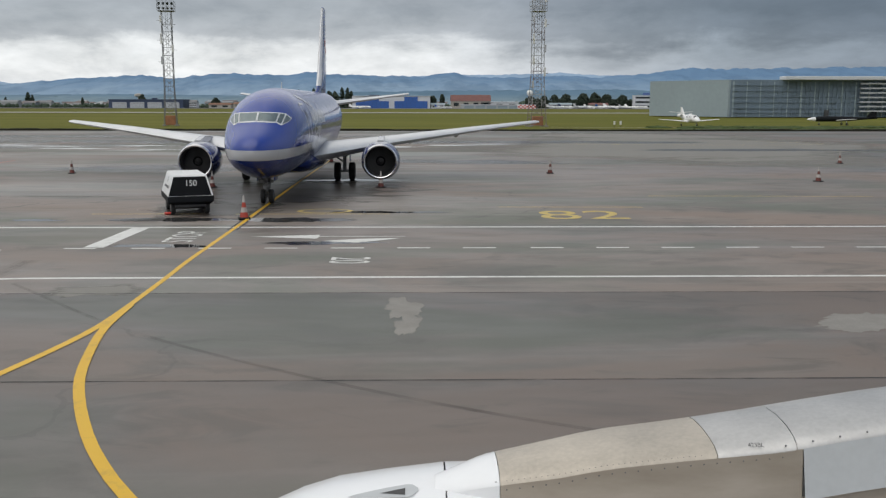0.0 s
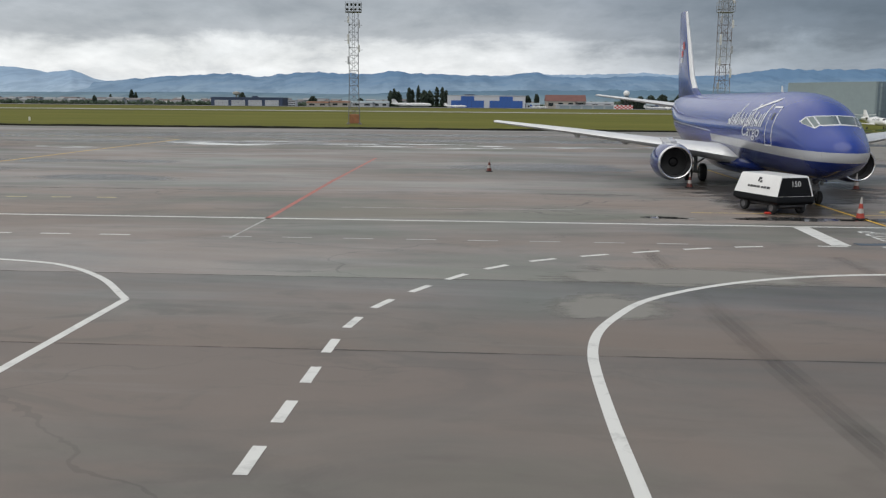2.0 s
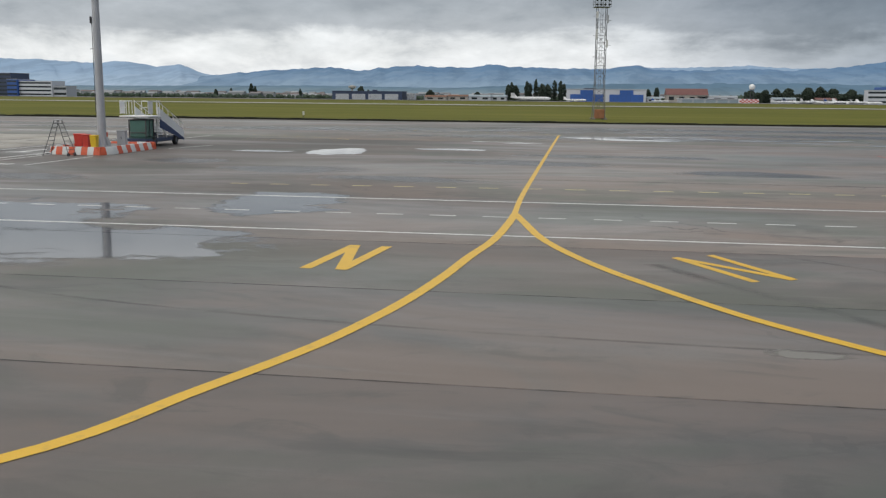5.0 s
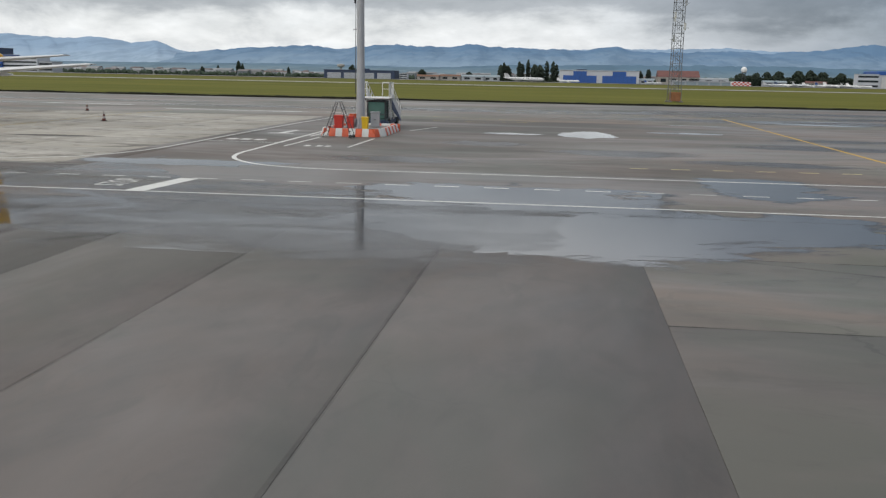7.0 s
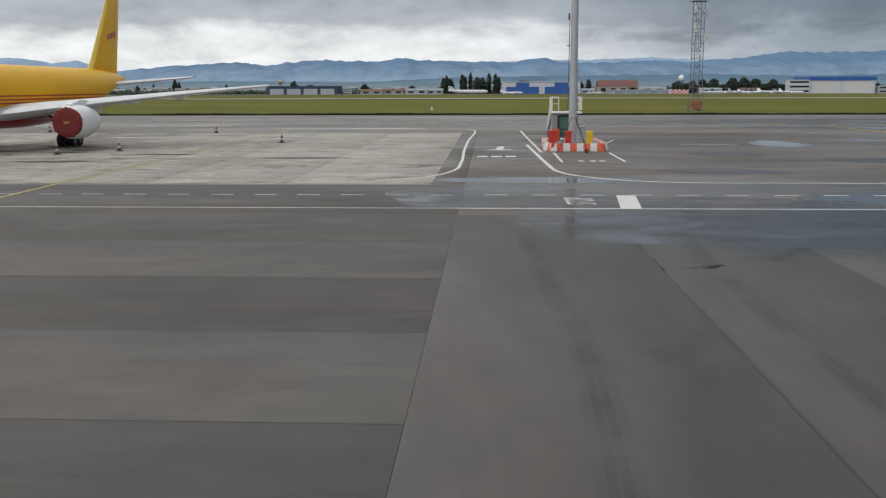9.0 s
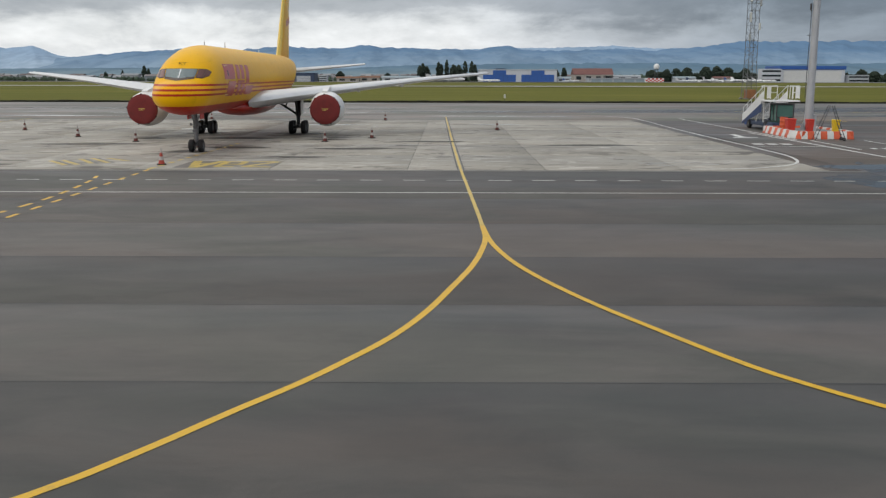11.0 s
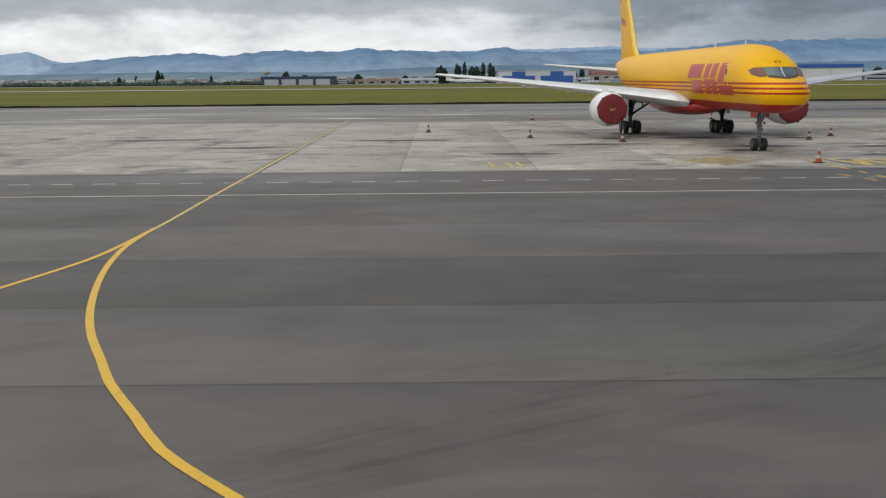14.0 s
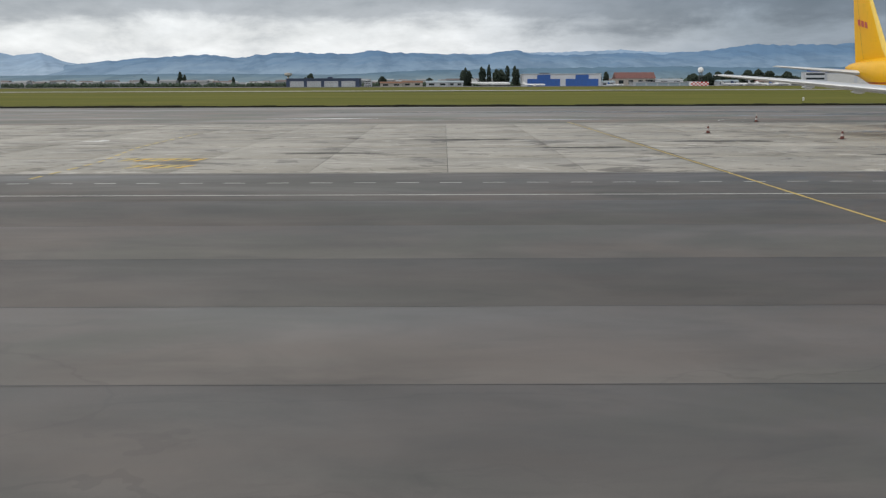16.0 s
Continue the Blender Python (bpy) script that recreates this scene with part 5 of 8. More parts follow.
def engine(root, x, y, z, prof, inlet_r, paint_m, lip_m, squash, cover):
    """A turbofan under the wing, its axis along the hull."""
    s = Shape()
    s.lathe(prof, (x, y, z), (0, 1, 0), 44, squash)
    nac = part("nacelle", s, paint_m, root)
    s = Shape()
    s.lathe([(0.16, inlet_r * 1.115), (0.06, inlet_r * 1.085), (0.0, inlet_r * 1.03), (0.02, inlet_r * 0.97), (0.14, inlet_r * 0.925)], (x, y - 0.005, z), (0, 1, 0), 44, squash)
    part("inlet_lip", s, lip_m, nac, "polished metal inlet lip")
    s = Shape()
    s.lathe([(0.14, inlet_r * 0.925), (0.55, inlet_r * 0.90), (1.0, inlet_r * 0.92)], (x, y, z), (0, 1, 0), 44, squash)
    part("inlet_duct", s, DARKST, nac)
    if cover:
        s = Shape()
        pr = [(0.25, inlet_r * 1.13), (0.02, inlet_r * 1.11), (-0.05, inlet_r * 1.02), (-0.07, inlet_r * 0.7), (-0.045, inlet_r * 0.3), (-0.06, 0.02)]
        s.lathe(pr, (x, y, z), (0, 1, 0), 40, squash)
        for k, p in enumerate(s.v):
            w = noise.noise(Vector(p) * 1.7) * 0.035
            s.v[k] = (p[0] + w * 0.4, p[1] + w, p[2] + w * 0.5)
        for q in range(9):
            a = math.tau * (q + 0.3) / 9
            part("cover_tie", Shape().box((x + inlet_r * 1.13 * math.cos(a), y + 0.06, z + inlet_r * 1.13 * math.sin(a)), (0.09, 0.16, 0.09), 0, 0.02), BLACKP, nac, "black tie of the cover")
        cov = part("engine_cover", s, COVER, nac, "dark red cloth cover strapped over the inlet")
        s = Shape()
        s.box((x, y - 0.1, z + 0.05), (0.46, 0.012, 0.05))
        s.box((x - 0.05, y - 0.1, z - 0.04), (0.3, 0.012, 0.04))
        part("printed_bars", s, P_PALE, cov)
    else:
        for k in range(24):
            fan = Shape()
            a = math.tau * k / 24
            q = Matrix.Translation((x, y + 0.72, z)) @ Matrix.Rotation(a, 4, "Y")
            r0, r1 = 0.26, inlet_r * 0.89
            fan.add([q @ Vector(p) for p in ((-0.05, -0.04, r0), (0.05, 0.05, r0), (0.16, 0.06, r1), (-0.06, -0.06, r1))], [(0, 1, 2, 3)])
            part("fan_blade", fan, FANM, nac)
        s = Shape()
        s.lathe([(0.52, 0.02), (0.58, 0.08), (0.66, 0.14), (0.75, 0.18)], (x, y, z), (0, 1, 0), 24)
        part("spinner", s, FANM, nac)
        s = Shape()
        s.lathe([(0.9, 0.02), (0.9, inlet_r * 0.93)], (x, y, z), (0, 1, 0), 30)
        part("fan_case", s, BLACKP, nac)
    L = prof[-1][0]
    s = Shape()
    s.lathe([(L - 0.2, prof[-1][1] * 0.72), (L + 0.5, prof[-1][1] * 0.55), (L + 0.5, prof[-1][1] * 0.45), (L - 0.1, prof[-1][1] * 0.4)], (x, y, z), (0, 1, 0), 28)
    s.lathe([(L - 0.1, prof[-1][1] * 0.4), (L + 0.55, 0.16), (L + 0.95, 0.03)], (x, y, z), (0, 1, 0), 24)
    part("exhaust", s, DARKST, nac, "dark metal exhaust nozzle")
    return nac


def livery(name, base_col, bands, rough=0.28, panel=1.05, spec=0.34, coat=0.0):
    """Gloss paint with painted bands that follow the hull: (colour, lower z, upper z, rise per metre aft, from y, to y)."""
    k = Nodes(name)
    x, y, z = k.axes()
    c = k.mix(k.math("MULTIPLY", k.noise(0.7, 5), 0.35), base_col, tuple(v * 0.78 for v in base_col))
    for col, lo, hi, rise, y0, y1 in bands:
        zz = k.math("SUBTRACT", z, k.math("MULTIPLY", y, rise))
        mask = k.math("MULTIPLY", k.band(zz, lo, hi), k.band(y, y0, y1))
        c = k.mix(mask, c, col)
    # fine seams of the skin panels
    seam = k.math("LESS_THAN", k.math("FRACT", k.math("DIVIDE", k.math("ADD", y, 40.0), panel)), 0.008)
    c = k.mix(k.math("MULTIPLY", seam, 0.35), c, (0.05, 0.05, 0.05))
    c = k.mix(k.math("MULTIPLY", k.ramp(k.noise(2.5, 5, 0.65, (1, 0.25, 1)), [(0.55, 0.0), (0.75, 1.0)]), 0.25), c, tuple(v * 0.55 for v in base_col))
    return k.done(c, k.math("ADD", rough, k.math("MULTIPLY", k.noise(1.5, 4), 0.15)), 0.0, coat, spec)


def airliner(name, m, label, spec):
    root = base(name, m, label, "aircraft")
    hull, body = spec["hull"], spec["paint"]
    L = hull.st[-1][0]
    stops = [0.0, 0.01, 0.03, 0.05, 0.08, 0.16, 0.28, 0.45, 0.7, 1.0, 1.3, 1.6, 1.9, 2.2, 2.5, 2.8, 3.1, 3.5, 4.0, 4.6, 5.3, 6.2] + [6.2 + (L - 6.2) * i / 44 for i in range(1, 45)]
    fus = part("fuselage", hull.skin(stops), body, root)
    # flight deck windows
    for side in (1, -1):
        for a0, a1, lo, hi in spec["panes"]:
            front = a0 < 5
            fr = Shape()
            hull.front_patch(fr, side * max(a0 - 1.1, 0.1), side * (a1 + 1.1), lambda a, f=lo: f(a) - (spec["pad"] if front else 0.035), lambda a, f=hi: f(a) + 0.035, 0.012 if front else 0.009)
            w = part("window_frame", fr, spec["frame"], fus, spec["frame_label"])
            gl = Shape()
            hull.front_patch(gl, side * a0, side * a1, lo, hi, 0.022)
            part("cockpit_pane", gl, spec["glass"] if front else spec["side_glass"], w, "sky-reflecting flight deck pane")
            if not front:
                continue
            post = Shape()
            hull.front_patch(post, side * 0.05, side * max(a0 - 0.2, 0.4), lo, hi, 0.026, 5, 2)
            part("centre_post", post, WFRAME, w, "pale centre post")
        # the forward door as a raised outline
        d0, d1, zl, zh = spec["door"]
        d = Shape()
        for c4 in (((d0, zl), (d0 + 0.07, zl), (d0 + 0.07, zh), (d0, zh)), ((d1 - 0.07, zl), (d1, zl), (d1, zh), (d1 - 0.07, zh)),
                   ((d0, zh - 0.07), (d1, zh - 0.07), (d1, zh), (d0, zh)), ((d0, zl), (d1, zl), (d1, zl + 0.07), (d0, zl + 0.07))):
            hull.patch(d, c4, side, 0.012)
        dr = part("door", d, spec["door_paint"], fus, "outlined forward door")
        d = Shape()
        hull.patch(d, ((d0 + 0.32, zh - 0.62), (d0 + 0.55, zh - 0.62), (d0 + 0.55, zh - 0.3), (d0 + 0.32, zh - 0.3)), side, 0.016)
        part("door_window", d, GLASS, dr)
    # wings
    for side in (1, -1):
        wsec = [(side * a, b, c, d, e) for a, b, c, d, e in spec["wing"]]
        w = part("wing", surface(wsec), WINGG, root, "light grey swept wing")
        le = Shape()
        rings = []
        for sp, l, ch, h, th in wsec[1:]:
            pts = [q for q in airfoil(ch, th * 1.03)]
            seq = pts[-3:] + pts[:4]
            rings.append([(sp, l - 0.012 + a, h + b) for a, b in seq])
        le.loft(rings, caps=False, closed=False)
        part("leading_edge", le, WINGM, w, "bare metal leading edge")
        for f in spec["fairings"]:
            # flap track fairings under the trailing edge
            for (a, b) in zip(wsec, wsec[1:]):
                if abs(a[0]) <= f <= abs(b[0]):
                    t = (f - abs(a[0])) / (abs(b[0]) - abs(a[0]))
                    ly, ch, hh = a[1] + (b[1] - a[1]) * t, a[2] + (b[2] - a[2]) * t, a[3] + (b[3] - a[3]) * t
                    fs = Shape()
                    y0 = ly + ch * 0.55
                    fs.lathe([(0, 0.02), (0.3, 0.13), (0.9, 0.19), (1.7, 0.15), (2.6, 0.03)], (side * f, y0, hh - 0.16), (0, 1, -0.02), 12)
                    part("flap_fairing", fs, WINGG, w)
                    break
        tip = wsec[-1]
        fs = Shape()
        fs.box((tip[0] - side * 0.05, tip[1] + 0.15, tip[3]), (0.16, 0.3, 0.1), 0, 0.04)
        part("wingtip_lamp", fs, GLASS, w)
        # tailplane
        part("tailplane", surface([(side * a, b, c, d, e) for a, b, c, d, e in spec["tailplane"]]), WINGG, root, "light grey tailplane")
    fin = part("fin", surface(spec["fin"], True), spec["fin_paint"], root, spec["fin_label"])
    fl = Shape()
    rings = []
    for sp, l, ch, h, th in spec["fin"][1:-1]:
        pts = airfoil(ch, th * 1.05, 11, 0.0)
        rings.append([(b, l - 0.015 + a, sp) for a, b in pts[-2:] + pts[:3]])
    fl.loft(rings, caps=False, closed=False)
    part("fin_leading_edge", fl, spec["fin_edge"], fin, "paler fin leading edge")
    rd = Shape()
    rings = []
    for sp, l, ch, h, th in spec["fin"][1:]:
        rings.append([(s_ * (0.012 + ch * th * 0.35), l + ch * 0.70, sp) for s_ in (1, -1)])
    rd.loft([[r[0], (r[0][0] + 0.004, r[0][1] + 0.03, r[0][2])] for r in rings], caps=False, closed=False)
    rd.loft([[r[1], (r[1][0] - 0.004, r[1][1] + 0.03, r[1][2])] for r in rings], caps=False, closed=False)
    part("rudder_gap", rd, DARKST, fin)
    # belly fairing
    bf = Shape()
    y0, y1, zb, wb = spec["belly"]
    rings = []
    for i in range(13):
        t = i / 12
        e = math.sin(math.pi * t) ** 0.5 if 0 < t < 1 else 0.02
        rings.append([(wb * e * math.cos(q) * 1.0, y0 + (y1 - y0) * t, zb + 0.75 + (0.78 * e) * math.sin(q)) for q in [math.tau * j / 20 for j in range(20)]])
    bf.loft(rings)
    part("belly_fairing", bf, spec["belly_paint"], root)
    for x, y, zz, h in spec["antennas"]:
        s = Shape()
        s.loft([[(-0.015, y, zz), (0.015, y, zz), (0.015, y + 0.28, zz), (-0.015, y + 0.28, zz)], [(-0.008, y + 0.12, zz + h), (0.008, y + 0.12, zz + h), (0.008, y + 0.26, zz + h), (-0.008, y + 0.26, zz + h)]])
        part("antenna", s, OFFWH, root)
    return root, fus, fin


# the blue freighter, nose tip 4.0 m before its nose wheel
B_NOSE = -4.0
BLUE_HULL = Hull([(0, 2.46, 2.44, 0.012), (0.03, 2.64, 2.30, 0.20), (0.1, 2.82, 2.14, 0.40), (0.35, 3.06, 1.90, 0.74), (0.9, 3.34, 1.62, 1.06), (1.5, 3.62, 1.42, 1.30), (2.1, 4.02, 1.28, 1.45), (2.8, 4.44, 1.19, 1.57),
                  (3.8, 4.78, 1.12, 1.69), (5.2, 5.00, 1.08, 1.79), (8, 5.10, 1.08, 1.87), (23.2, 5.10, 1.08, 1.88), (26.7, 5.10, 1.46, 1.80), (30.2, 5.08, 2.44, 1.38), (33.2, 4.90, 3.39, 0.80),
                  (35.0, 4.69, 3.94, 0.36), (35.5, 4.56, 4.14, 0.14)], B_NOSE)
BLUE_COL, SILV = (0.015, 0.044, 0.27), (0.42, 0.43, 0.45)
BLUE_PAINT = livery("deep_blue_gloss_paint", BLUE_COL, [((0.010, 0.026, 0.15), -1, 2.16, 0.015, -9, 60), (SILV, 2.16, 2.58, 0.015, -9, 12.5), (SILV, 2.52, 2.58, 0.03, 12.5, 26)], rough=0.12, spec=0.5, coat=0.35)
BLUE_FIN = livery("deep_blue_fin_paint", (0.022, 0.05, 0.22), [], rough=0.14, spec=0.5)
WFRAME = paint("pale_window_frame", (0.72, 0.73, 0.74), 0.35, 0.1, 0.1, 2)


def lin(a0, v0, a1, v1):
    return lambda a: v0 + (v1 - v0) * (a - a0) / (a1 - a0)


spec737 = dict(
    hull=BLUE_HULL, paint=BLUE_PAINT, glass=FLIGHT_GLASS, side_glass=FLIGHT_GLASS, pad=0.045, frame=WFRAME, frame_label="pale window surround", door_paint=WHITE,
    panes=[(1.4, 32.0, lin(0, 3.66, 32, 3.62), lin(0, 3.99, 32, 3.96)), (34.6, 42.5, lin(34, 3.62, 43, 3.52), lin(34, 3.95, 43, 3.92)), (44.8, 54.0, lin(44, 3.50, 54, 3.66), lin(44, 3.91, 54, 3.74))],
    door=(5.1, 6.05, 2.55, 4.38),
    wing=[(1.2, 8.2, 8.0, 1.60, 0.13), (1.95, 8.55, 7.2, 1.70, 0.13), (5.0, 10.6, 4.7, 2.16, 0.12), (10.0, 13.75, 3.1, 2.75, 0.11), (14.2, 16.35, 1.75, 3.20, 0.10), (14.44, 16.7, 1.2, 3.22, 0.08)],
    fairings=(3.2, 6.4, 9.2), tailplane=[(0.4, 26.8, 3.9, 4.22, 0.10), (1.2, 27.3, 3.5, 4.32, 0.10), (6.35, 30.2, 1.55, 5.02, 0.09)],
    fin=[(4.75, 22.2, 8.6, 0, 0.03), (5.55, 24.8, 6.3, 0, 0.07), (6.4, 25.9, 5.4, 0, 0.085), (9.15, 27.7, 3.85, 0, 0.09), (11.25, 29.15, 2.45, 0, 0.09), (11.33, 29.4, 2.0, 0, 0.07)],
    fin_paint=BLUE_FIN, fin_edge=WFRAME, fin_label="deep blue fin with a small red emblem", belly=(5.5, 18.0, 0.58, 1.78), belly_paint=BLUE_PAINT,
    antennas=[(0, 5.5, 5.08, 0.32)])
jet737, fus737, fin737 = airliner("freighter_jet", pose(125.75, 47.98, 0, 0, 0, 0.9), "deep blue twin-engine cargo jet with a silver nose band", spec737)
nose_gear(jet737, 1.35, 0.31, 0.20, 0.18, BLUE_PAINT)
PROF737 = [(0.16, 0.93), (0.5, 1.0), (1.0, 1.04), (1.7, 1.03), (2.6, 0.93), (3.3, 0.78)]
for sx in (-1, 1):
    engine(jet737, sx * 4.80, 7.4, 1.34, PROF737, 0.835, BLUE_PAINT, CHROME, 0.97, False)
    s = Shape()
    s.loft([[(sx * 4.80 + a * 0.16, y, z) for a, z in ((-1, z0), (1, z0), (1, z1), (-1, z1))] for y, z0, z1 in ((8.2, 2.3, 2.44), (9.4, 2.14, 2.62), (10.8, 1.78, 2.58), (12.2, 1.88, 2.38))])
    part("pylon", s, BLUE_PAINT, jet737)
    # main wheels
    s = Shape()
    s.rod((sx * 2.62, 12.45, 0.52), (sx * 2.62, 12.4, 2.05), 0.11)
    s.rod((sx * 2.62, 12.42, 1.0), (sx * 1.5, 12.35, 1.75), 0.055)
    s.rod((sx * 2.62, 12.42, 1.25), (sx * 3.2, 12.1, 1.95), 0.05)
    s.rod((sx * 2.12, 12.45, 0.52), (sx * 3.12, 12.45, 0.52), 0.08)
    part("main_leg", s, STEEL, jet737, "grey steel main strut")
    for dx in (-0.42, 0.42):
        wheel(jet737, (sx * 2.62 + dx, 12.45, 0.51), 0.51, 0.36, "main_wheel")
    d = Shape()
    d.box((sx * 2.95, 12.4, 1.55), (0.05, 0.9, 0.95), 0, 0.02)
    part("gear_door", d, BLUE_PAINT, jet737)
# painted script: unreadable white strokes on both flanks
for side in (1, -1):
    s = Shape()
    rnd = random.Random(7)
    for row, (z0, z1, a, b, nst) in enumerate(((3.40, 4.5, 6.7, 12.8, 10),)):
        for i in range(nst):
            y = a + (b - a) * i / nst
            h = 1.0 if i in (0, 3, 7) else rnd.uniform(0.45, 0.75)
            zt = z0 + (z1 - z0) * h
            tl = -0.35 * side * (zt - z0)
            BLUE_HULL.patch(s, ((y, z0), (y + 0.17, z0), (y + 0.14 - tl, zt), (y - tl, zt)), side, 0.014, 1, 4)
            BLUE_HULL.patch(s, ((y + 0.3, z0), (y + 0.44, z0), (y + 0.42 - tl * 0.6, z0 + (zt - z0) * 0.6), (y + 0.3 - tl * 0.6, z0 + (zt - z0) * 0.6)), side, 0.014, 1, 3)
            if i % 2:
                zb = z0 + rnd.uniform(0.0, 0.5)
                BLUE_HULL.patch(s, ((y, zb), (y + 0.5, zb + 0.16), (y + 0.5, zb + 0.28), (y, zb + 0.12)), side, 0.015, 2, 1)
    BLUE_HULL.patch(s, ((6.3, 4.62), (9.0, 4.1), (9.0, 4.17), (6.2, 4.78)), side, 0.016, 6, 1)
    part("painted_strokes", s, WHITE, fus737, "loose white brush strokes on the flank")
    word = writing("Cargo", 1.0, Matrix(), WHITE, fus737, "lettering", "slanted white word under the brush strokes")
    us, vs = [v.co.x for v in word.data.vertices], [v.co.y for v in word.data.vertices]
    for v in word.data.vertices:
        u, h = (v.co.x - min(us)) / (max(us) - min(us)), (v.co.y - min(vs)) / (max(vs) - min(vs))
        along = (9.9 - 2.9 * u - 0.3 * h) if side < 0 else (7.0 + 2.9 * u + 0.3 * h)
        v.co = BLUE_HULL.point(along, side * BLUE_HULL.angle(along, 2.72 + 0.75 * h), 0.016)
for sx in (-1, 1):
    for mat_e, lab_e, pts in ((RED, "small red emblem", ((26.25, 8.3), (26.75, 8.25), (26.95, 8.75), (26.55, 8.9))), (RED, "small red emblem", ((26.75, 7.75), (27.25, 7.8), (27.25, 8.2), (26.85, 8.25))),
                              (WHITE, "white part of the emblem", ((26.9, 7.35), (27.6, 7.3), (27.3, 7.68), (26.95, 7.65))), (WHITE, "white part of the emblem", ((26.97, 8.3), (27.4, 8.5), (27.2, 8.65), (27.0, 8.55)))):
        s = Shape()
        s.add([(sx * 0.214, y + 2.2, z + 0.15) for y, z in pts], [(0, 1, 2, 3)])
        part("tail_emblem", s, mat_e, fin737, lab_e)

# the yellow freighter, nose tip 5.0 m before its nose wheel
Y_NOSE = -5.0
YEL_HULL = Hull([(0, 3.44, 3.42, 0.012), (0.03, 3.64, 3.22, 0.24), (0.08, 3.80, 3.05, 0.42), (0.3, 4.02, 2.80, 0.80), (0.9, 4.20, 2.54, 1.24), (1.55, 4.38, 2.40, 1.50), (2.2, 4.84, 2.33, 1.65), (3.0, 5.42, 2.29, 1.76),
                 (4.0, 5.90, 2.27, 1.83), (5.6, 6.26, 2.26, 1.87), (8, 6.38, 2.26, 1.87), (30, 6.38, 2.26, 1.87), (35, 6.38, 2.70, 1.80), (38.2, 6.32, 3.50, 1.52), (41.8, 6.14, 4.42, 0.98),
                 (45.0, 5.82, 5.06, 0.36), (45.8, 5.64, 5.22, 0.14)], Y_NOSE)
YCOL, RCOL = (0.86, 0.46, 0.002), (0.42, 0.022, 0.012)
YEL_PAINT = livery("yellow_gloss_paint", YCOL, spec=0.14, bands=[(RCOL, 0, 2.85, 0.0, -9, 34)] + [(RCOL, z, z + 0.12, 0.0, -9, 36) for z in (3.41, 3.68, 3.95)])
YEL_FIN = livery("yellow_fin_paint", YCOL, [], spec=0.14)
YFRAME = paint("brown_window_frame", (0.07, 0.035, 0.02), 0.45, 0, 0.15, 2)
spec757 = dict(
    hull=YEL_HULL, paint=YEL_PAINT, glass=FLIGHT_GLASS, side_glass=BROWN_GLASS, pad=0.12, frame=YFRAME, frame_label="dark brown window rim", door_paint=paint("pale_yellow_outline", (0.80, 0.62, 0.25), 0.4, 0, 0.1, 2),
    panes=[(1.3, 31.0, lin(0, 4.36, 31, 4.46), lin(0, 4.89, 31, 4.88)), (34.0, 47.0, lin(34, 4.44, 47, 4.40), lin(34, 4.88, 47, 4.86)), (48.6, 58.0, lin(48, 4.41, 58, 4.52), lin(48, 4.85, 58, 4.72))],
    door=(5.6, 6.5, 3.35, 5.15),
    wing=[(1.2, 10.6, 9.6, 2.62, 0.13), (1.95, 11.2, 8.9, 2.72, 0.13), (6.5, 14.3, 6.0, 3.35, 0.12), (12.5, 18.3, 3.9, 4.05, 0.11), (18.6, 21.6, 1.95, 4.68, 0.10), (19.02, 22.2, 1.2, 4.72, 0.08)],
    fairings=(4.4, 8.4, 11.8), tailplane=[(0.4, 34.6, 4.9, 4.85, 0.10), (1.2, 35.1, 4.5, 4.95, 0.10), (7.6, 39.0, 1.9, 5.62, 0.09)],
    fin=[(5.7, 29.0, 9.8, 0, 0.03), (6.3, 31.6, 7.4, 0, 0.07), (7.2, 32.6, 6.6, 0, 0.085), (10.5, 35.2, 4.75, 0, 0.09), (13.45, 37.5, 3.1, 0, 0.09), (13.55, 37.8, 2.5, 0, 0.07)],
    fin_paint=YEL_FIN, fin_edge=paint("pale_yellow_edge", (0.85, 0.60, 0.12), 0.4, 0, 0.1, 2), fin_label="yellow fin with a small red mark", belly=(8.5, 25.0, 1.55, 1.85), belly_paint=paint("red_belly_paint", RCOL, 0.35, 0, 0.2, 0.8, 0.2),
    antennas=[(0, 3.0, 6.36, 0.3), (0, 9.0, 6.36, 0.4), (0, 22.0, 6.36, 0.25)])
jet757, fus757, fin757 = airliner("freighter_jet", pose(0.02, 49.65, 0, 0, 0, 1.25), "yellow twin-engine cargo jet with red belly and covered engines", spec757)
nose_gear(jet757, 2.3, 0.38, 0.30, 0.28, RED)
PROF757 = [(0.16, 1.08), (0.6, 1.19), (1.3, 1.27), (2.2, 1.25), (3.2, 1.10), (4.0, 0.92)]
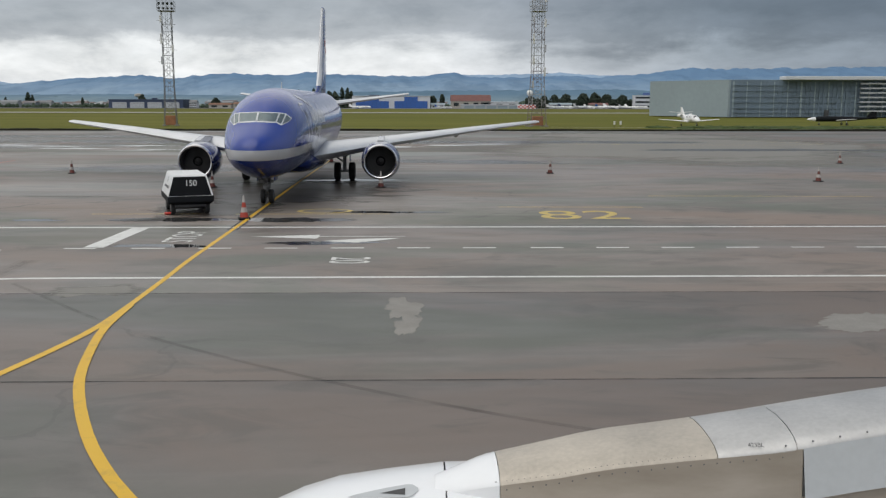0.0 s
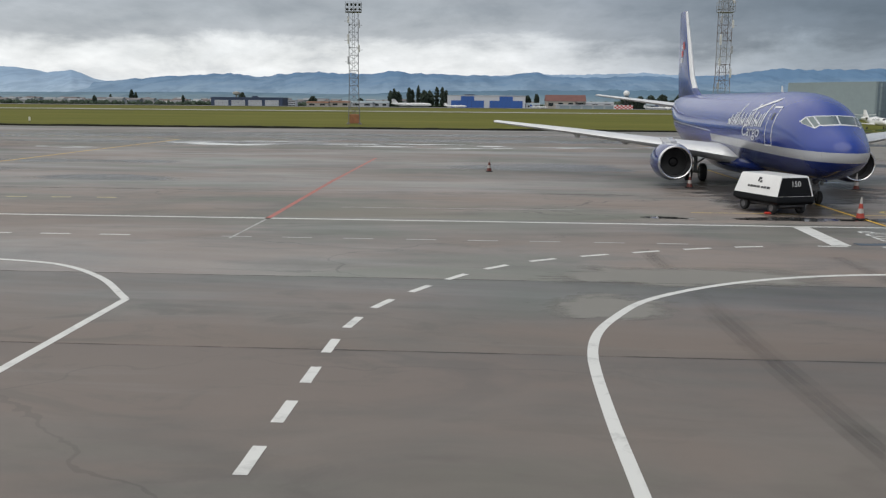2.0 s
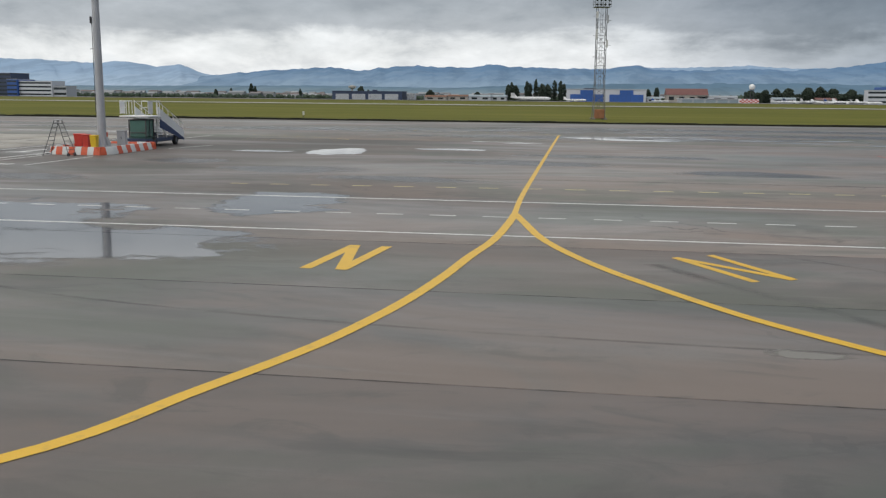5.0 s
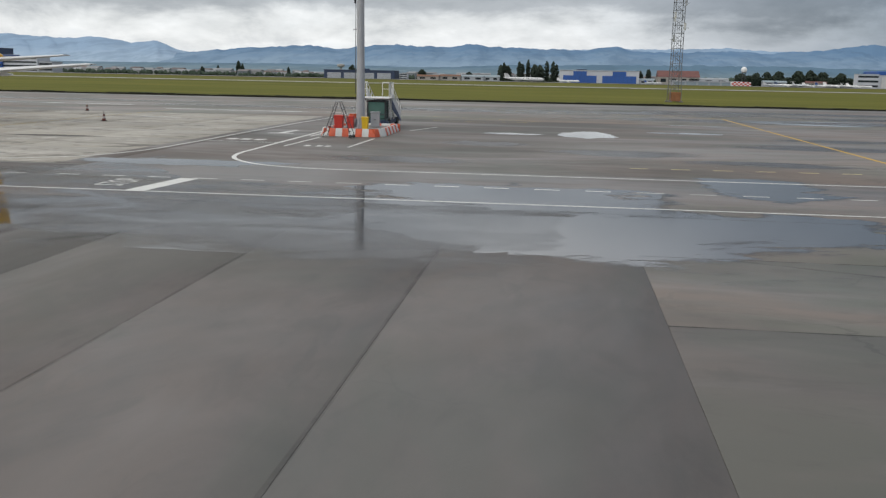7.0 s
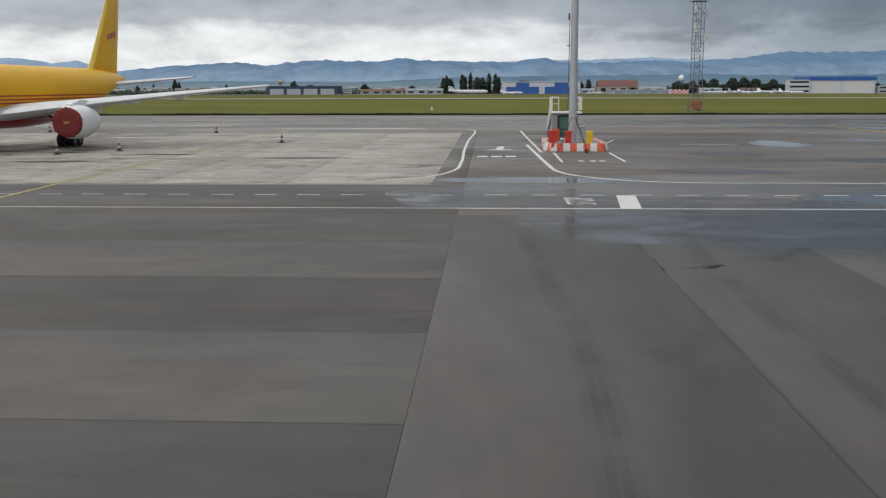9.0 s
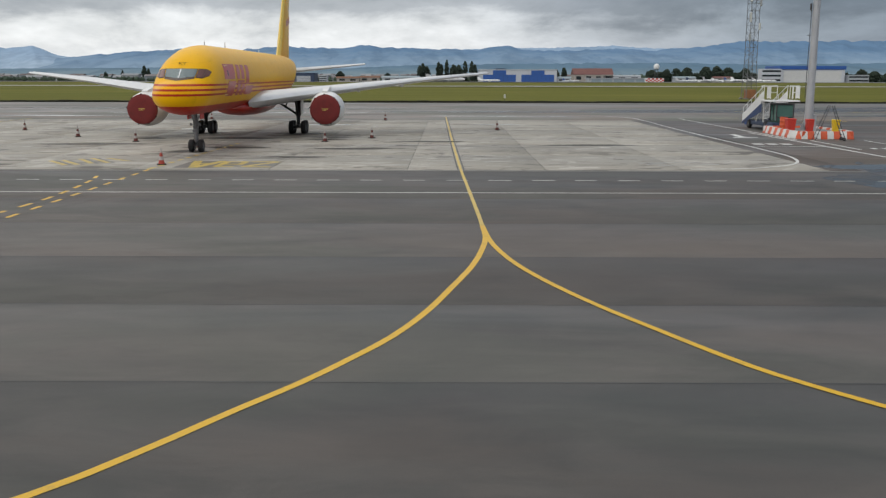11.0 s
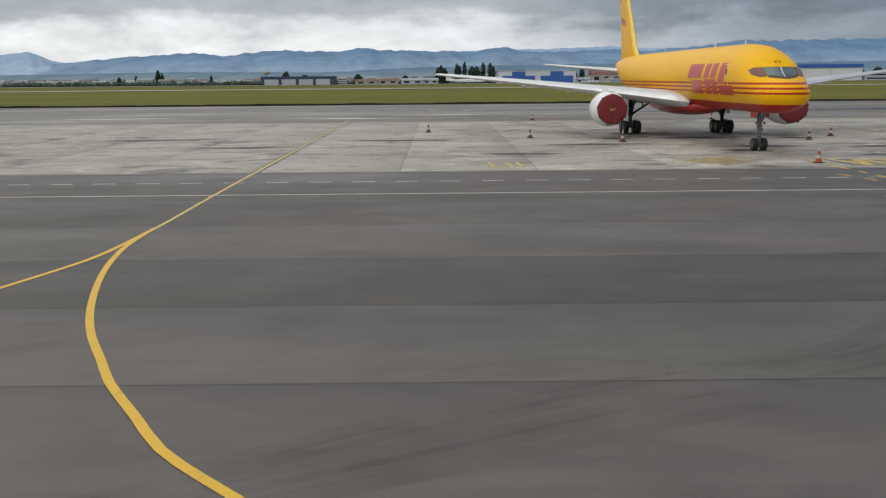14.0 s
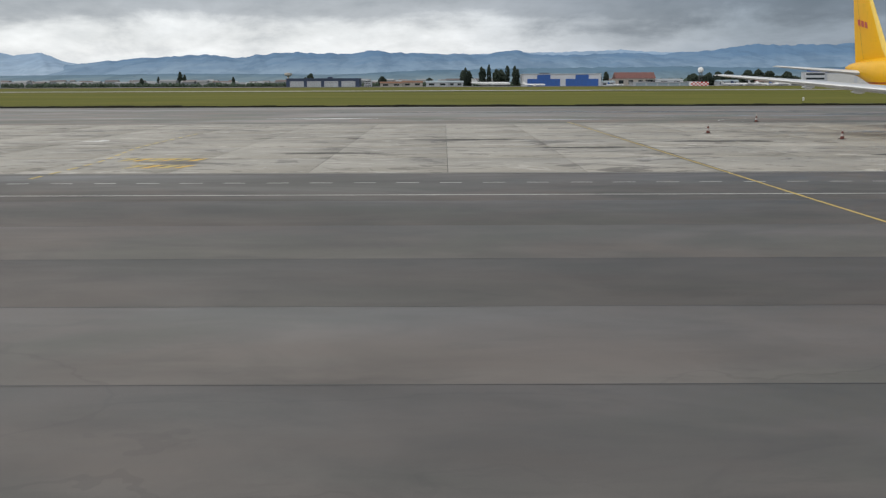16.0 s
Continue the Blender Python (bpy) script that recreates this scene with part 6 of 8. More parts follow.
for sx in (-1, 1):
    engine(jet757, sx * 6.55, 11.25, 2.12, PROF757, 0.965, WHITE, STEEL, 0.98, True)
    s = Shape()
    s.loft([[(sx * 6.5 + a * 0.2, y, z) for a, z in ((-1, z0), (1, z0), (1, z1), (-1, z1))] for y, z0, z1 in ((11.9, 3.2, 3.44), (13.6, 3.0, 3.72), (15.4, 2.6, 3.62), (17.6, 2.8, 3.3))])
    part("pylon", s, WHITE, jet757, "white engine pylon")
    s = Shape()
    x = sx * 3.66
    s.rod((x, 18.29, 0.6), (x, 18.2, 3.0), 0.15)
    s.rod((x, 18.29, 1.35), (x, 18.2, 3.1), 0.21)
    part("side_brace", Shape().rod((x, 18.25, 1.45), (sx * 1.9, 18.15, 2.6), 0.09), FANM, jet757)
    part("lock_link", Shape().rod((sx * 2.7, 18.2, 2.1), (sx * 2.9, 18.15, 2.75), 0.05), FANM, jet757)
    part("drag_brace", Shape().rod((x, 18.25, 1.3), (x, 16.7, 2.7), 0.08), FANM, jet757)
    s.rod((x, 17.9, 0.75), (x, 18.1, 1.5), 0.06)
    s.box((x, 18.29, 0.58), (0.3, 1.5, 0.26), 0, 0.05)
    for dy in (-0.57, 0.57):
        s.rod((x - 0.62, 18.29 + dy, 0.52), (x + 0.62, 18.29 + dy, 0.52), 0.09)
    part("main_leg", s, FANM, jet757, "dark steel bogie strut")
    for dy in (-0.57, 0.57):
        for dx in (-0.48, 0.48):
            wheel(jet757, (x + dx, 18.29 + dy, 0.51), 0.51, 0.37, "main_wheel")
    d = Shape()
    d.box((x + sx * 0.34, 18.2, 2.2), (0.05, 1.3, 1.3), 0, 0.02)
    part("gear_door", d, WHITE, jet757)
# slanted red blocks of the company mark, plain shapes
RMARK = paint("red_mark_paint", (0.50, 0.035, 0.025), 0.35, 0, 0.1, 1, 0.2)
for side in (1, -1):
    for k, (a, b, zl, zh) in enumerate(((7.0, 9.3, 4.32, 5.22), (7.6, 9.3, 3.30, 4.20), (9.75, 10.55, 4.32, 5.22), (10.85, 11.65, 4.32, 5.22), (9.85, 11.6, 4.08, 4.24), (9.85, 10.6, 3.30, 4.0),
                                        (10.9, 11.7, 3.30, 4.0), (12.0, 12.85, 3.95, 5.22), (12.0, 14.0, 3.30, 3.88))):
        s = Shape()
        lean = side * 0.3
        a, b = 5.0 + (a - 7.0) * 1.29, 5.0 + (b - 7.0) * 1.29
        if side < 0:
            a, b = 19.0 - b, 19.0 - a
        YEL_HULL.patch(s, ((a, zl), (b, zl), (b + lean * (zh - zl), zh), (a + lean * (zh - zl), zh)), side, 0.014, 4, 5)
        part("painted_block", s, RMARK, fus757, "slanted red block of a company mark")
    s = Shape()
    for i in range(3):
        y, z = 36.3 + i * 0.78, 9.15 + i * 0.16
        s.add([(side * 0.236, y + a, z + b) for a, b in ((0, 0), (0.56, 0.11), (0.78, 0.72), (0.22, 0.61))], [(0, 1, 2, 3)])
    part("tail_mark", s, RMARK, fin757, "small red blocks of a company mark")
writing("KY", 0.36, Matrix.Translation((0.0, Y_NOSE + 2.66, 5.215)) @ Matrix.Rotation(radians(34), 4, "X"), BLACKP, fus757, "lettering", "two black letters over the windscreen")


# ---- apron things ----
def make_cone(m, label="red and white traffic cone with a black foot", h=0.86, group="traffic cones on the apron", red=None):
    root = base("traffic_cone", m, label, "traffic cone", group)
    k = h / 0.95
    s = Shape()
    s.box((0, 0, 0.03 * k), (0.46 * k, 0.46 * k, 0.06 * k), 0, 0.015)
    part("foot", s, RUBBER, root, "black rubber foot")
    lv = [(0.06, 0.175), (0.26, 0.135), (0.46, 0.10), (0.66, 0.066), (0.95, 0.025)]
    for i in range(4):
        s = Shape()
        (z0, r0), (z1, r1) = lv[i], lv[i + 1]
        s.lathe([(z0 * k, r0 * k), (z1 * k, r1 * k)], (0, 0, 0), (0, 0, 1), 18, caps=(i == 3))
        part("band", s, (red or CONE_RED) if i % 2 == 0 else CONE_WHITE, root, "red band" if i % 2 == 0 else "white band")
    return root


CONE_RED = paint("cone_red", (0.13, 0.025, 0.017), 0.6, 0, 0.4, 3)
CONE_NEW = paint("cone_fresh_red", (0.40, 0.05, 0.03), 0.6, 0, 0.3, 3)
CONE_WHITE = paint("cone_white", (0.42, 0.40, 0.38), 0.6, 0, 0.3, 3)
first = make_cone(pose(110.79, 65.2, 0, 0, 0, 8))
for i, (x, y) in enumerate(((140.7, 65.2), (155.2, 59.1), (163.4, 74.6), (130.45, 55.6), (125.9, 76.0), (121.65, 55.5),
                            (-20.1, 71.3), (-12.45, 63.1), (9.59, 62.2), (19.34, 72.6), (6.6, 58.6), (-6.5, 58.2), (8.75, 89.7), (-9.5, 91.3))):
    copy_thing(first, pose(x, y, 0, 0, 0, 17 * i))
make_cone(pose(125.74, 42.49, 0, 0, 0, 20), "tall worn red and white traffic cone by the nose wheel", 0.9, red=CONE_NEW)
make_cone(pose(0.36, 41.5, 0, 0, 0, 20), "tall red and white traffic cone before the yellow jet", 0.9, red=CONE_NEW)


# ground power unit
def ground_power():
    root = base("ground_power_unit", pose(122.97, 44.9, 0, 0, 0, 20) @ Matrix.Scale(0.92, 4), "black and white towed ground power unit numbered 150", "ground power unit")
    w, l = 1.95, 3.3
    s = Shape()
    s.loft([[(x, y, z) for x, y in ((-w / 2 + a, -l / 2 + b), (w / 2 - a, -l / 2 + b), (w / 2 - a, l / 2 - b), (-w / 2 + a, l / 2 - b))] for z, a, b in ((0.46, 0.16, 0.14), (0.58, 0.02, 0.0), (0.80, 0.0, 0.0), (0.83, 0.02, 0.02))])
    part("lower_body", s, BLACKP, root, "black lower casing")
    s = Shape()
    s.loft([[(x, y, z) for x, y in ((-w / 2 + a, -l / 2 + b), (w / 2 - a, -l / 2 + b), (w / 2 - a, l / 2 - c), (-w / 2 + a, l / 2 - c))] for z, a, b, c in ((0.834, 0.03, 0.03, 0.03), (1.68, 0.27, 0.12, 0.2), (1.74, 0.32, 0.18, 0.26))])
    hood = part("hood", s, WHITE, root, "white sloping hood")
    s = Shape()
    s.add([(x, y, z) for x, y, z in ((-w / 2 + 0.05, -l / 2 + 0.022, 0.85), (w / 2 - 0.11, -l / 2 + 0.022, 0.85), (w / 2 - 0.33, -l / 2 + 0.106, 1.66), (-w / 2 + 0.29, -l / 2 + 0.106, 1.66))], [(0, 1, 2, 3)])
    part("end_panel", s, BLACKP, hood, "black end panel")
    writing("150", 0.34, Matrix.Translation((0.02, -l / 2 + 0.055, 1.38)) @ Matrix.Rotation(radians(84), 4, "X"), WHITE, root, "lettering", "white number 150")
    s = Shape()
    for k, (a, b, z) in enumerate(((-0.95, -0.72, 1.12), (-0.68, -0.48, 1.12), (-0.45, -0.3, 1.12), (-0.2, 0.02, 1.12), (0.06, 0.28, 1.12), (0.32, 0.5, 1.12), (0.54, 0.7, 1.12), (-0.28, -0.12, 1.36), (-0.08, 0.05, 1.40), (-0.2, 0.02, 1.5))):
        s.add([(-w / 2 + 0.03 + 0.24 * (zz - 0.834) / 0.846 - 0.010, y, zz) for y, zz in ((a, z), (b, z), (b, z + 0.1), (a, z + 0.1))], [(0, 1, 2, 3)])
    part("printed_bars", s, DARKST, hood, "dark printed bars")
    s = Shape()
    s.box((0, 0, 0.40), (1.3, 2.9, 0.12), 0, 0.02)
    s.rod((-0.7, -1.05, 0.28), (0.7, -1.05, 0.28), 0.05)
    s.rod((-0.7, 1.05, 0.28), (0.7, 1.05, 0.28), 0.05)
    s.rod((0, 1.4, 0.36), (0, 2.5, 0.32), 0.04)
    part("chassis", s, DARKST, root)
    for x in (-0.72, 0.72):
        for y in (-1.05, 1.05):
            wheel(root, (x, y, 0.29), 0.29, 0.2)
    thing("wheel_chock", Shape().box((122.51, 43.77, 0.05), (0.34, 0.16, 0.1), 0.2, 0.03), RED, "red wheel chock beside the power unit", "wheel chock")


ground_power()


# light mast on its striped kerb island
def mast_island():
    root = base("mast_island", pose(43.1, 66.0, 0), "low concrete island with red and white striped blocks", "kerb island")
    h = 0.56
    out = [(-2.0, -3.9), (1.85, -3.9), (2.35, -2.7), (2.25, 4.2), (-2.15, 4.2), (-2.4, -2.7)]
    s = Shape()
    s.prism([(x * 0.84, y * 0.92) for x, y in out], 0.0, h - 0.16)
    part("core", s, OLD_PATCH, root, "pale concrete top")
    # blocks along each edge: how many, and whether the first is white
    for a, b, n, white in zip(out, out[1:] + out[:1], (8, 2, 10, 6, 10, 2), (1, 0, 1, 0, 0, 1)):
        for k in range(n):
            p, q = Vector(a).lerp(Vector(b), k / n), Vector(a).lerp(Vector(b), (k + 1) / n)
            s = Shape()
            g = 0.012
            p, q = p.lerp(q, g), q.lerp(p, g)
            d = (q - p).normalized()
            inn = Vector((-d.y, d.x))
            s.loft([[(v.x + inn.x * e, v.y + inn.y * e, z) for v, e in ((p, o), (q, o), (q, w), (p, w))] for z, o, w in ((0, 0.0, 0.46), (0.16, 0.02, 0.45), (0.30, 0.09, 0.42), (h - 0.04, 0.14, 0.36), (h, 0.17, 0.33))])
            red = (k + white) % 2 == 0
            part("block", s, ORANGE if red else OFFWH, root, "orange-red block" if red else "white block", 30)
    m = base("light_mast", pose(43.04, 66.05, 0.40), "tall grey tapered steel light mast", "light mast")
    s = Shape()
    s.rod((0, 0, 0), (0, 0, 24), 0.32, 0.17, 24)
    part("shaft", s, GALV, m, "grey tapered shaft")
    s = Shape()
    s.lathe([(0, 0.62), (0.06, 0.62), (0.06, 0.38), (0.35, 0.345)], (0, 0, 0), (0, 0, 1), 24, caps=True)
    for k in range(8):
        a = math.tau * k / 8
        s.loft([[(0.36 * math.cos(a) + e, 0.36 * math.sin(a) + e, z) for e in (-0.02, 0.02)] + [(r * math.cos(a) + e, r * math.sin(a) + e, z) for e in (0.02, -0.02)] for z, r in ((0.06, 0.66), (0.7, 0.40))])
    part("base_flange", s, GALV, m)
    s = Shape()
    s.box((-0.42, 0, 9.3), (0.1, 0.22, 0.5), 0, 0.02)
    s.rod((-0.55, 0, 7.2), (-0.3, 0, 7.2), 0.03)
    s.rod((-0.40, 0, 2.5), (-0.36, 0, 9.3), 0.025)
    part("cable_box", s, DARKST, m)
    s = Shape()
    s.lathe([(23.6, 0.25), (23.7, 1.5), (23.9, 1.5), (24.0, 0.3)], (0, 0, 0), (0, 0, 1), 24, caps=True)
    for k in range(8):
        a = math.tau * k / 8
        s.box((1.5 * math.cos(a), 1.5 * math.sin(a), 23.5), (0.5, 0.3, 0.35), a, 0.03)
    part("lamp_ring", s, STEEL, m)


mast_island()


def bin_of(x, y, z, col, label, w=0.62, h=1.05):
    root = base("waste_bin", pose(x, y, z), label, "waste bin")
    s = Shape()
    s.loft([[(a * w / 2 * k, b * w / 2 * k, zz) for a, b in ((-1, -1), (1, -1), (1, 1), (-1, 1))] for zz, k in ((0.0, 0.8), (0.08, 0.82), (h * 0.9, 1.0))])
    part("bin_body", s, col, root)
    s = Shape()
    s.box((0, 0, h * 0.95), (w * 1.1, w * 1.1, 0.1), 0, 0.03)
    part("lid", s, col, root)


bin_of(42.6, 64.6, 0.40, RED, "red plastic waste bin on the island", 0.5, 0.95)
bin_of(41.5, 65.6, 0.40, RED, "wide red plastic waste bin behind the mast", 0.66, 0.95)
bin_of(44.0, 63.2, 0.40, YEL, "yellow plastic waste bin on the island", 0.46, 0.98)


def drum(x, y, z):
    root = base("steel_drum", pose(x, y, z), "orange-red steel drum standing behind the mast", "drum")
    s = Shape()
    s.lathe([(0, 0.30), (0.30, 0.30), (0.32, 0.315), (0.34, 0.30), (0.62, 0.30), (0.64, 0.315), (0.66, 0.30), (0.92, 0.30), (0.94, 0.31), (0.94, 0.28), (0.92, 0.02)], (0, 0, 0), (0, 0, 1), 24)
    part("drum_body", s, ORANGE, root)


drum(41.95, 68.3, 0.40)


def cabinet():
    root = base("electric_cabinet", pose(43.85, 67.6, 0.40), "pale grey steel electric cabinet beside the mast", "cabinet")
    part("cabinet_body", Shape().box((0, 0, 0.55), (0.66, 0.4, 1.1), 0, 0.03), GALV, root)
    part("cabinet_roof", Shape().box((0, 0, 1.13), (0.74, 0.48, 0.06), 0, 0.015), GALV, root)
    for e in (-0.162, 0.162):
        d = part("cabinet_door", Shape().box((e, -0.212, 0.55), (0.31, 0.02, 1.0), 0, 0.005), GALV, root)
        part("handle", Shape().box((e * 0.3, -0.235, 0.58), (0.03, 0.03, 0.14), 0, 0.008), DARKST, d, "dark handle")


cabinet()


def trestle():
    root = base("step_ladder", pose(42.63, 60.9, 0, 0, 0, 84), "grey metal A-frame step ladder before the island", "ladder")
    for sy in (-1, 1):
        s = Shape()
        for sx in (-1, 1):
            s.rod((sx * 0.42, sy * 1.05, 0.02), (sx * 0.24, sy * 0.12, 2.5), 0.024)
        for k in range(8):
            t = (k + 0.5) / 8.3
            s.rod((-0.35 + 0.13 * t, sy * (0.95 - 0.83 * t), 2.5 * t), (0.35 - 0.13 * t, sy * (0.95 - 0.83 * t), 2.5 * t), 0.02)
        part("ladder_side", s, DARKST, root)
    s = Shape()
    s.box((0, 0, 2.5), (0.6, 0.4, 0.05), 0, 0.01)
    part("top_step", s, STEEL, root)
    for x in (-0.35, 0.35):
        wheel(root, (x, -0.95, 0.12), 0.12, 0.06)


trestle()


DEEPBLUE = paint("deep_blue_truck_paint", (0.012, 0.035, 0.12), 0.45, 0, 0.2, 2)
CABG = paint("dark_green_cab_paint", (0.02, 0.06, 0.05), 0.4, 0, 0.2, 2)
CABGLASS = paint("pale_green_cab_glass", (0.10, 0.21, 0.18), 0.10, 0.25, 0.2, 1)


def stair_truck():
    root = base("stair_truck", pose(42.95, 74.4, 0, 0, 0, 1), "white airport passenger stair truck with a green-glazed cab", "stair truck")
    # chassis lies along y: platform to the south, foot of the flight to the north
    s = Shape()
    s.box((0, 0.45, 0.55), (1.9, 7.1, 0.36), 0, 0.04)
    s.box((0, -2.0, 0.45), (2.1, 1.6, 0.35), 0, 0.05)
    part("chassis", s, NAVY, root, "dark blue chassis")
    for x in (-0.92, 0.92):
        for y in (-1.7, 2.5):
            wheel(root, (x, y, 0.40), 0.40, 0.28)
    cab = part("cab", Shape().box((0.15, -2.2, 0.66), (1.56, 1.56, 0.36), 0, 0.05), CABG, root, "dark green cab")
    s = Shape()
    s.box((0.15, -2.2, 1.52), (1.36, 1.36, 1.35), 0, 0.04)
    part("cab_glass", s, CABGLASS, cab, "green-tinted glazing")
    s = Shape()
    for x in (-0.56, 0.86):
        for y in (-2.92, -1.5):
            s.box((x, y, 1.52), (0.08, 0.08, 1.4), 0, 0.01)
    for x in (-0.575, 0.875):
        s.box((x, -2.2, 1.45), (0.05, 0.06, 1.4), 0, 0.01)
    s.box((0.15, -2.93, 1.2), (1.4, 0.05, 0.07), 0, 0.01)
    s.box((0.15, -2.2, 2.23), (1.55, 1.55, 0.08), 0, 0.03)
    part("cab_frame", s, DARKST, cab)
    s = Shape()
    s.box((0, -2.0, 2.5), (2.5, 2.3, 0.14), 0, 0.03)
    part("platform", s, WHITE, root, "white upper platform")
    for x in (-1.0, 1.0):
        s = Shape()
        xr = x * 1.2
        s.box((xr, -2.0, 3.72), (0.05, 2.2, 0.08), 0, 0.01)
        for y in (-3.05, -2.3, -1.5, -0.95):
            s.rod((xr, y, 2.69), (xr, y, 3.74), 0.03)
        s.box((xr, -2.65, 3.2), (0.04, 0.85, 0.95), 0, 0.01)
        s.rod((xr, -3.05, 3.74), (x * 0.66, -3.05, 3.74), 0.035)
        s.rod((xr, -3.05, 3.22), (x * 0.66, -3.05, 3.22), 0.025)
        s.rod((x * 0.66, -3.05, 2.69), (x * 0.66, -3.05, 3.74), 0.035)
        part("platform_railing", s, WHITE, root, "white railing with side panel")
        s = Shape()
        s.loft([[(x - 0.03, y, z0), (x + 0.03, y, z0), (x + 0.03, y, z1), (x - 0.03, y, z1)] for y, z0, z1 in ((-0.9, 2.35, 3.3), (4.2, 0.45, 1.15))])
        for q in range(6):
            t = q / 5
            s.rod((x, -0.9 + 5.0 * t, 2.9 - 2.0 * t), (x, -0.9 + 5.0 * t, 3.75 - 2.0 * t), 0.025, None, 6)
        s.rod((x, -0.95, 3.76), (x, 4.15, 1.74), 0.035, None, 8)
        part("flight_side", s, WHITE, root, "white side panel of the flight")
        s = Shape()
        s.loft([[(x * 1.06 - 0.01, y, z0), (x * 1.06 + 0.01, y, z0), (x * 1.06 + 0.01, y, z1), (x * 1.06 - 0.01, y, z1)] for y, z0, z1 in ((-0.7, 1.55, 2.3), (4.1, 0.28, 0.5))])
        part("flight_stripe", s, DEEPBLUE, root, "blue stripe under the flight")
        s = Shape()
        s.rod((x, 0.6, 0.7), (x, -0.6, 2.5), 0.06)
        s.rod((x, -1.1, 0.7), (x, -1.1, 2.6), 0.06)
        part("support_leg", s, OFFWH, root)
    for i in range(15):
        t = i / 14
        part("step", Shape().box((0, -0.8 + 4.9 * t, 2.4 - 1.95 * t), (1.9, 0.34, 0.05)), STEEL, root)
    s = Shape()
    s.box((-0.75, 3.2, 0.5), (0.5, 0.9, 0.5), 0, 0.05)
    part("equipment_box", s, BLUEP, root)


stair_truck()


# ---- lattice floodlight towers ----
def lattice(x, y, z0, h, w0, w1, racks, label, TOWER):
    root = base("lattice_tower", pose(x, y, z0, 0, 0, 9), label, "floodlight tower", "lattice floodlight towers")
    def w(z):
        return (w0 + (w1 - w0) * min(z / (h * 0.35), 1.0)) / 2
    for sx, sy in ((-1, -1), (1, -1), (1, 1), (-1, 1)):
        s = Shape()
        s.rod((sx * w(0), sy * w(0), 0), (sx * w(h * 0.35), sy * w(h * 0.35), h * 0.35), 0.075, None, 6)
        s.rod((sx * w(h), sy * w(h), h * 0.35), (sx * w(h), sy * w(h), h), 0.07, None, 6)
        part("leg", s, TOWER, root)
    s = Shape()
    z, k = 0.3, 0
    cor = ((-1, -1), (1, -1), (1, 1), (-1, 1))
    while z < h - 1.0:
        z2 = min(z + 1.55, h)
        for i in range(4):
            a, b = cor[i], cor[(i + 1) % 4]
            if k % 2:
                a, b = b, a
            s.rod((a[0] * w(z), a[1] * w(z), z), (b[0] * w(z2), b[1] * w(z2), z2), 0.035, None, 4)
            s.rod((a[0] * w(z), a[1] * w(z), z), (b[0] * w(z), b[1] * w(z), z), 0.03, None, 4)
        z, k = z2, k + 1
    part("bracing", s, TOWER, root)
    s = Shape()
    for sx in (-0.2, 0.2):
        s.rod((sx, 0, 0.3), (sx, 0, h), 0.025, None, 4)
    zz = 0.5
    while zz < h:
        s.rod((-0.2, 0, zz), (0.2, 0, zz), 0.015, None, 4)
        zz += 0.6
    part("climbing_ladder", s, TOWER, root)
    for zr, wr, lamps in racks:
        s = Shape()
        s.box((0, 0, zr), (wr, wr * 0.8, 0.1), 0, 0.02)
        for a in (-1, 1):
            for zz in (0.55, 1.1, 1.9):
                s.rod((-wr / 2, a * wr * 0.4, zr + zz), (wr / 2, a * wr * 0.4, zr + zz), 0.035, None, 5)
                s.rod((a * wr / 2, -wr * 0.4, zr + zz), (a * wr / 2, wr * 0.4, zr + zz), 0.035, None, 5)
            for b in (-1, 0, 1):
                s.rod((b * wr / 2, a * wr * 0.4, zr), (b * wr / 2, a * wr * 0.4, zr + 1.95), 0.04, None, 5)
        rk = part("lamp_rack", s, TOWER, root)
        for i in range(lamps):
            for j in range(2):
                f = Shape()
                px = -wr / 2 + wr * (i + 0.5) / lamps
                f.lathe([(0.0, 0.27), (0.06, 0.25), (0.25, 0.12), (0.36, 0.1)], (px, -wr * 0.42, zr + 0.42 + 0.95 * j), (0, 1, 0.35), 12, caps=True)
                part("floodlight", f, GLASS if j else DARKST, rk, "round floodlight")
    if True:
        for k, (zz, e, hh) in enumerate((q for q in ((8.5, -1, 1.4), (11.0, 1, 1.8), (13.2, -1, 1.6), (15.6, 1, 1.5), (17.5, -1, 2.0), (20.6, 1, 1.6), (21.4, -1, 1.3), (25.2, 1, 1.2)) if q[0] < h - 1 and (len(racks) > 1 or q[0] > 12))):
            f = Shape()
            f.box((e * (w(zz) + 0.12), -w(zz) - 0.12, zz), (0.42, 0.2, hh), 0, 0.04)
            part("antenna_panel", f, OFFWH if k % 3 else GALV, root, "pale antenna panel")
            f = Shape()
            f.rod((e * w(zz), -w(zz), zz - 0.3), (e * (w(zz) + 0.9), -w(zz), zz - 0.3), 0.04, None, 5)
            part("bracket", f, TOWER, root)
    s = Shape()
    s.rod((w(h), w(h), h), (w(h), w(h), h + 4.2), 0.02, 0.008, 5)
    part("lightning_rod", s, TOWER, root)
    b = Shape()
    b.box((0.05, -0.4, 1.2), (2.0, 1.7, 1.9), 0, 0.05)
    part("cabinet", b, paint("rusty_orange_cabinet", (0.30, 0.13, 0.06), 0.7, 0, 0.35, 1.0), root, "rusty orange cabinet at the foot")
    for sx, sy in cor:
        f = Shape()
        f.box((sx * w(0), sy * w(0), 0.1), (0.7, 0.7, 0.5), 0, 0.04)
        part("footing", f, OLD_PATCH, root)


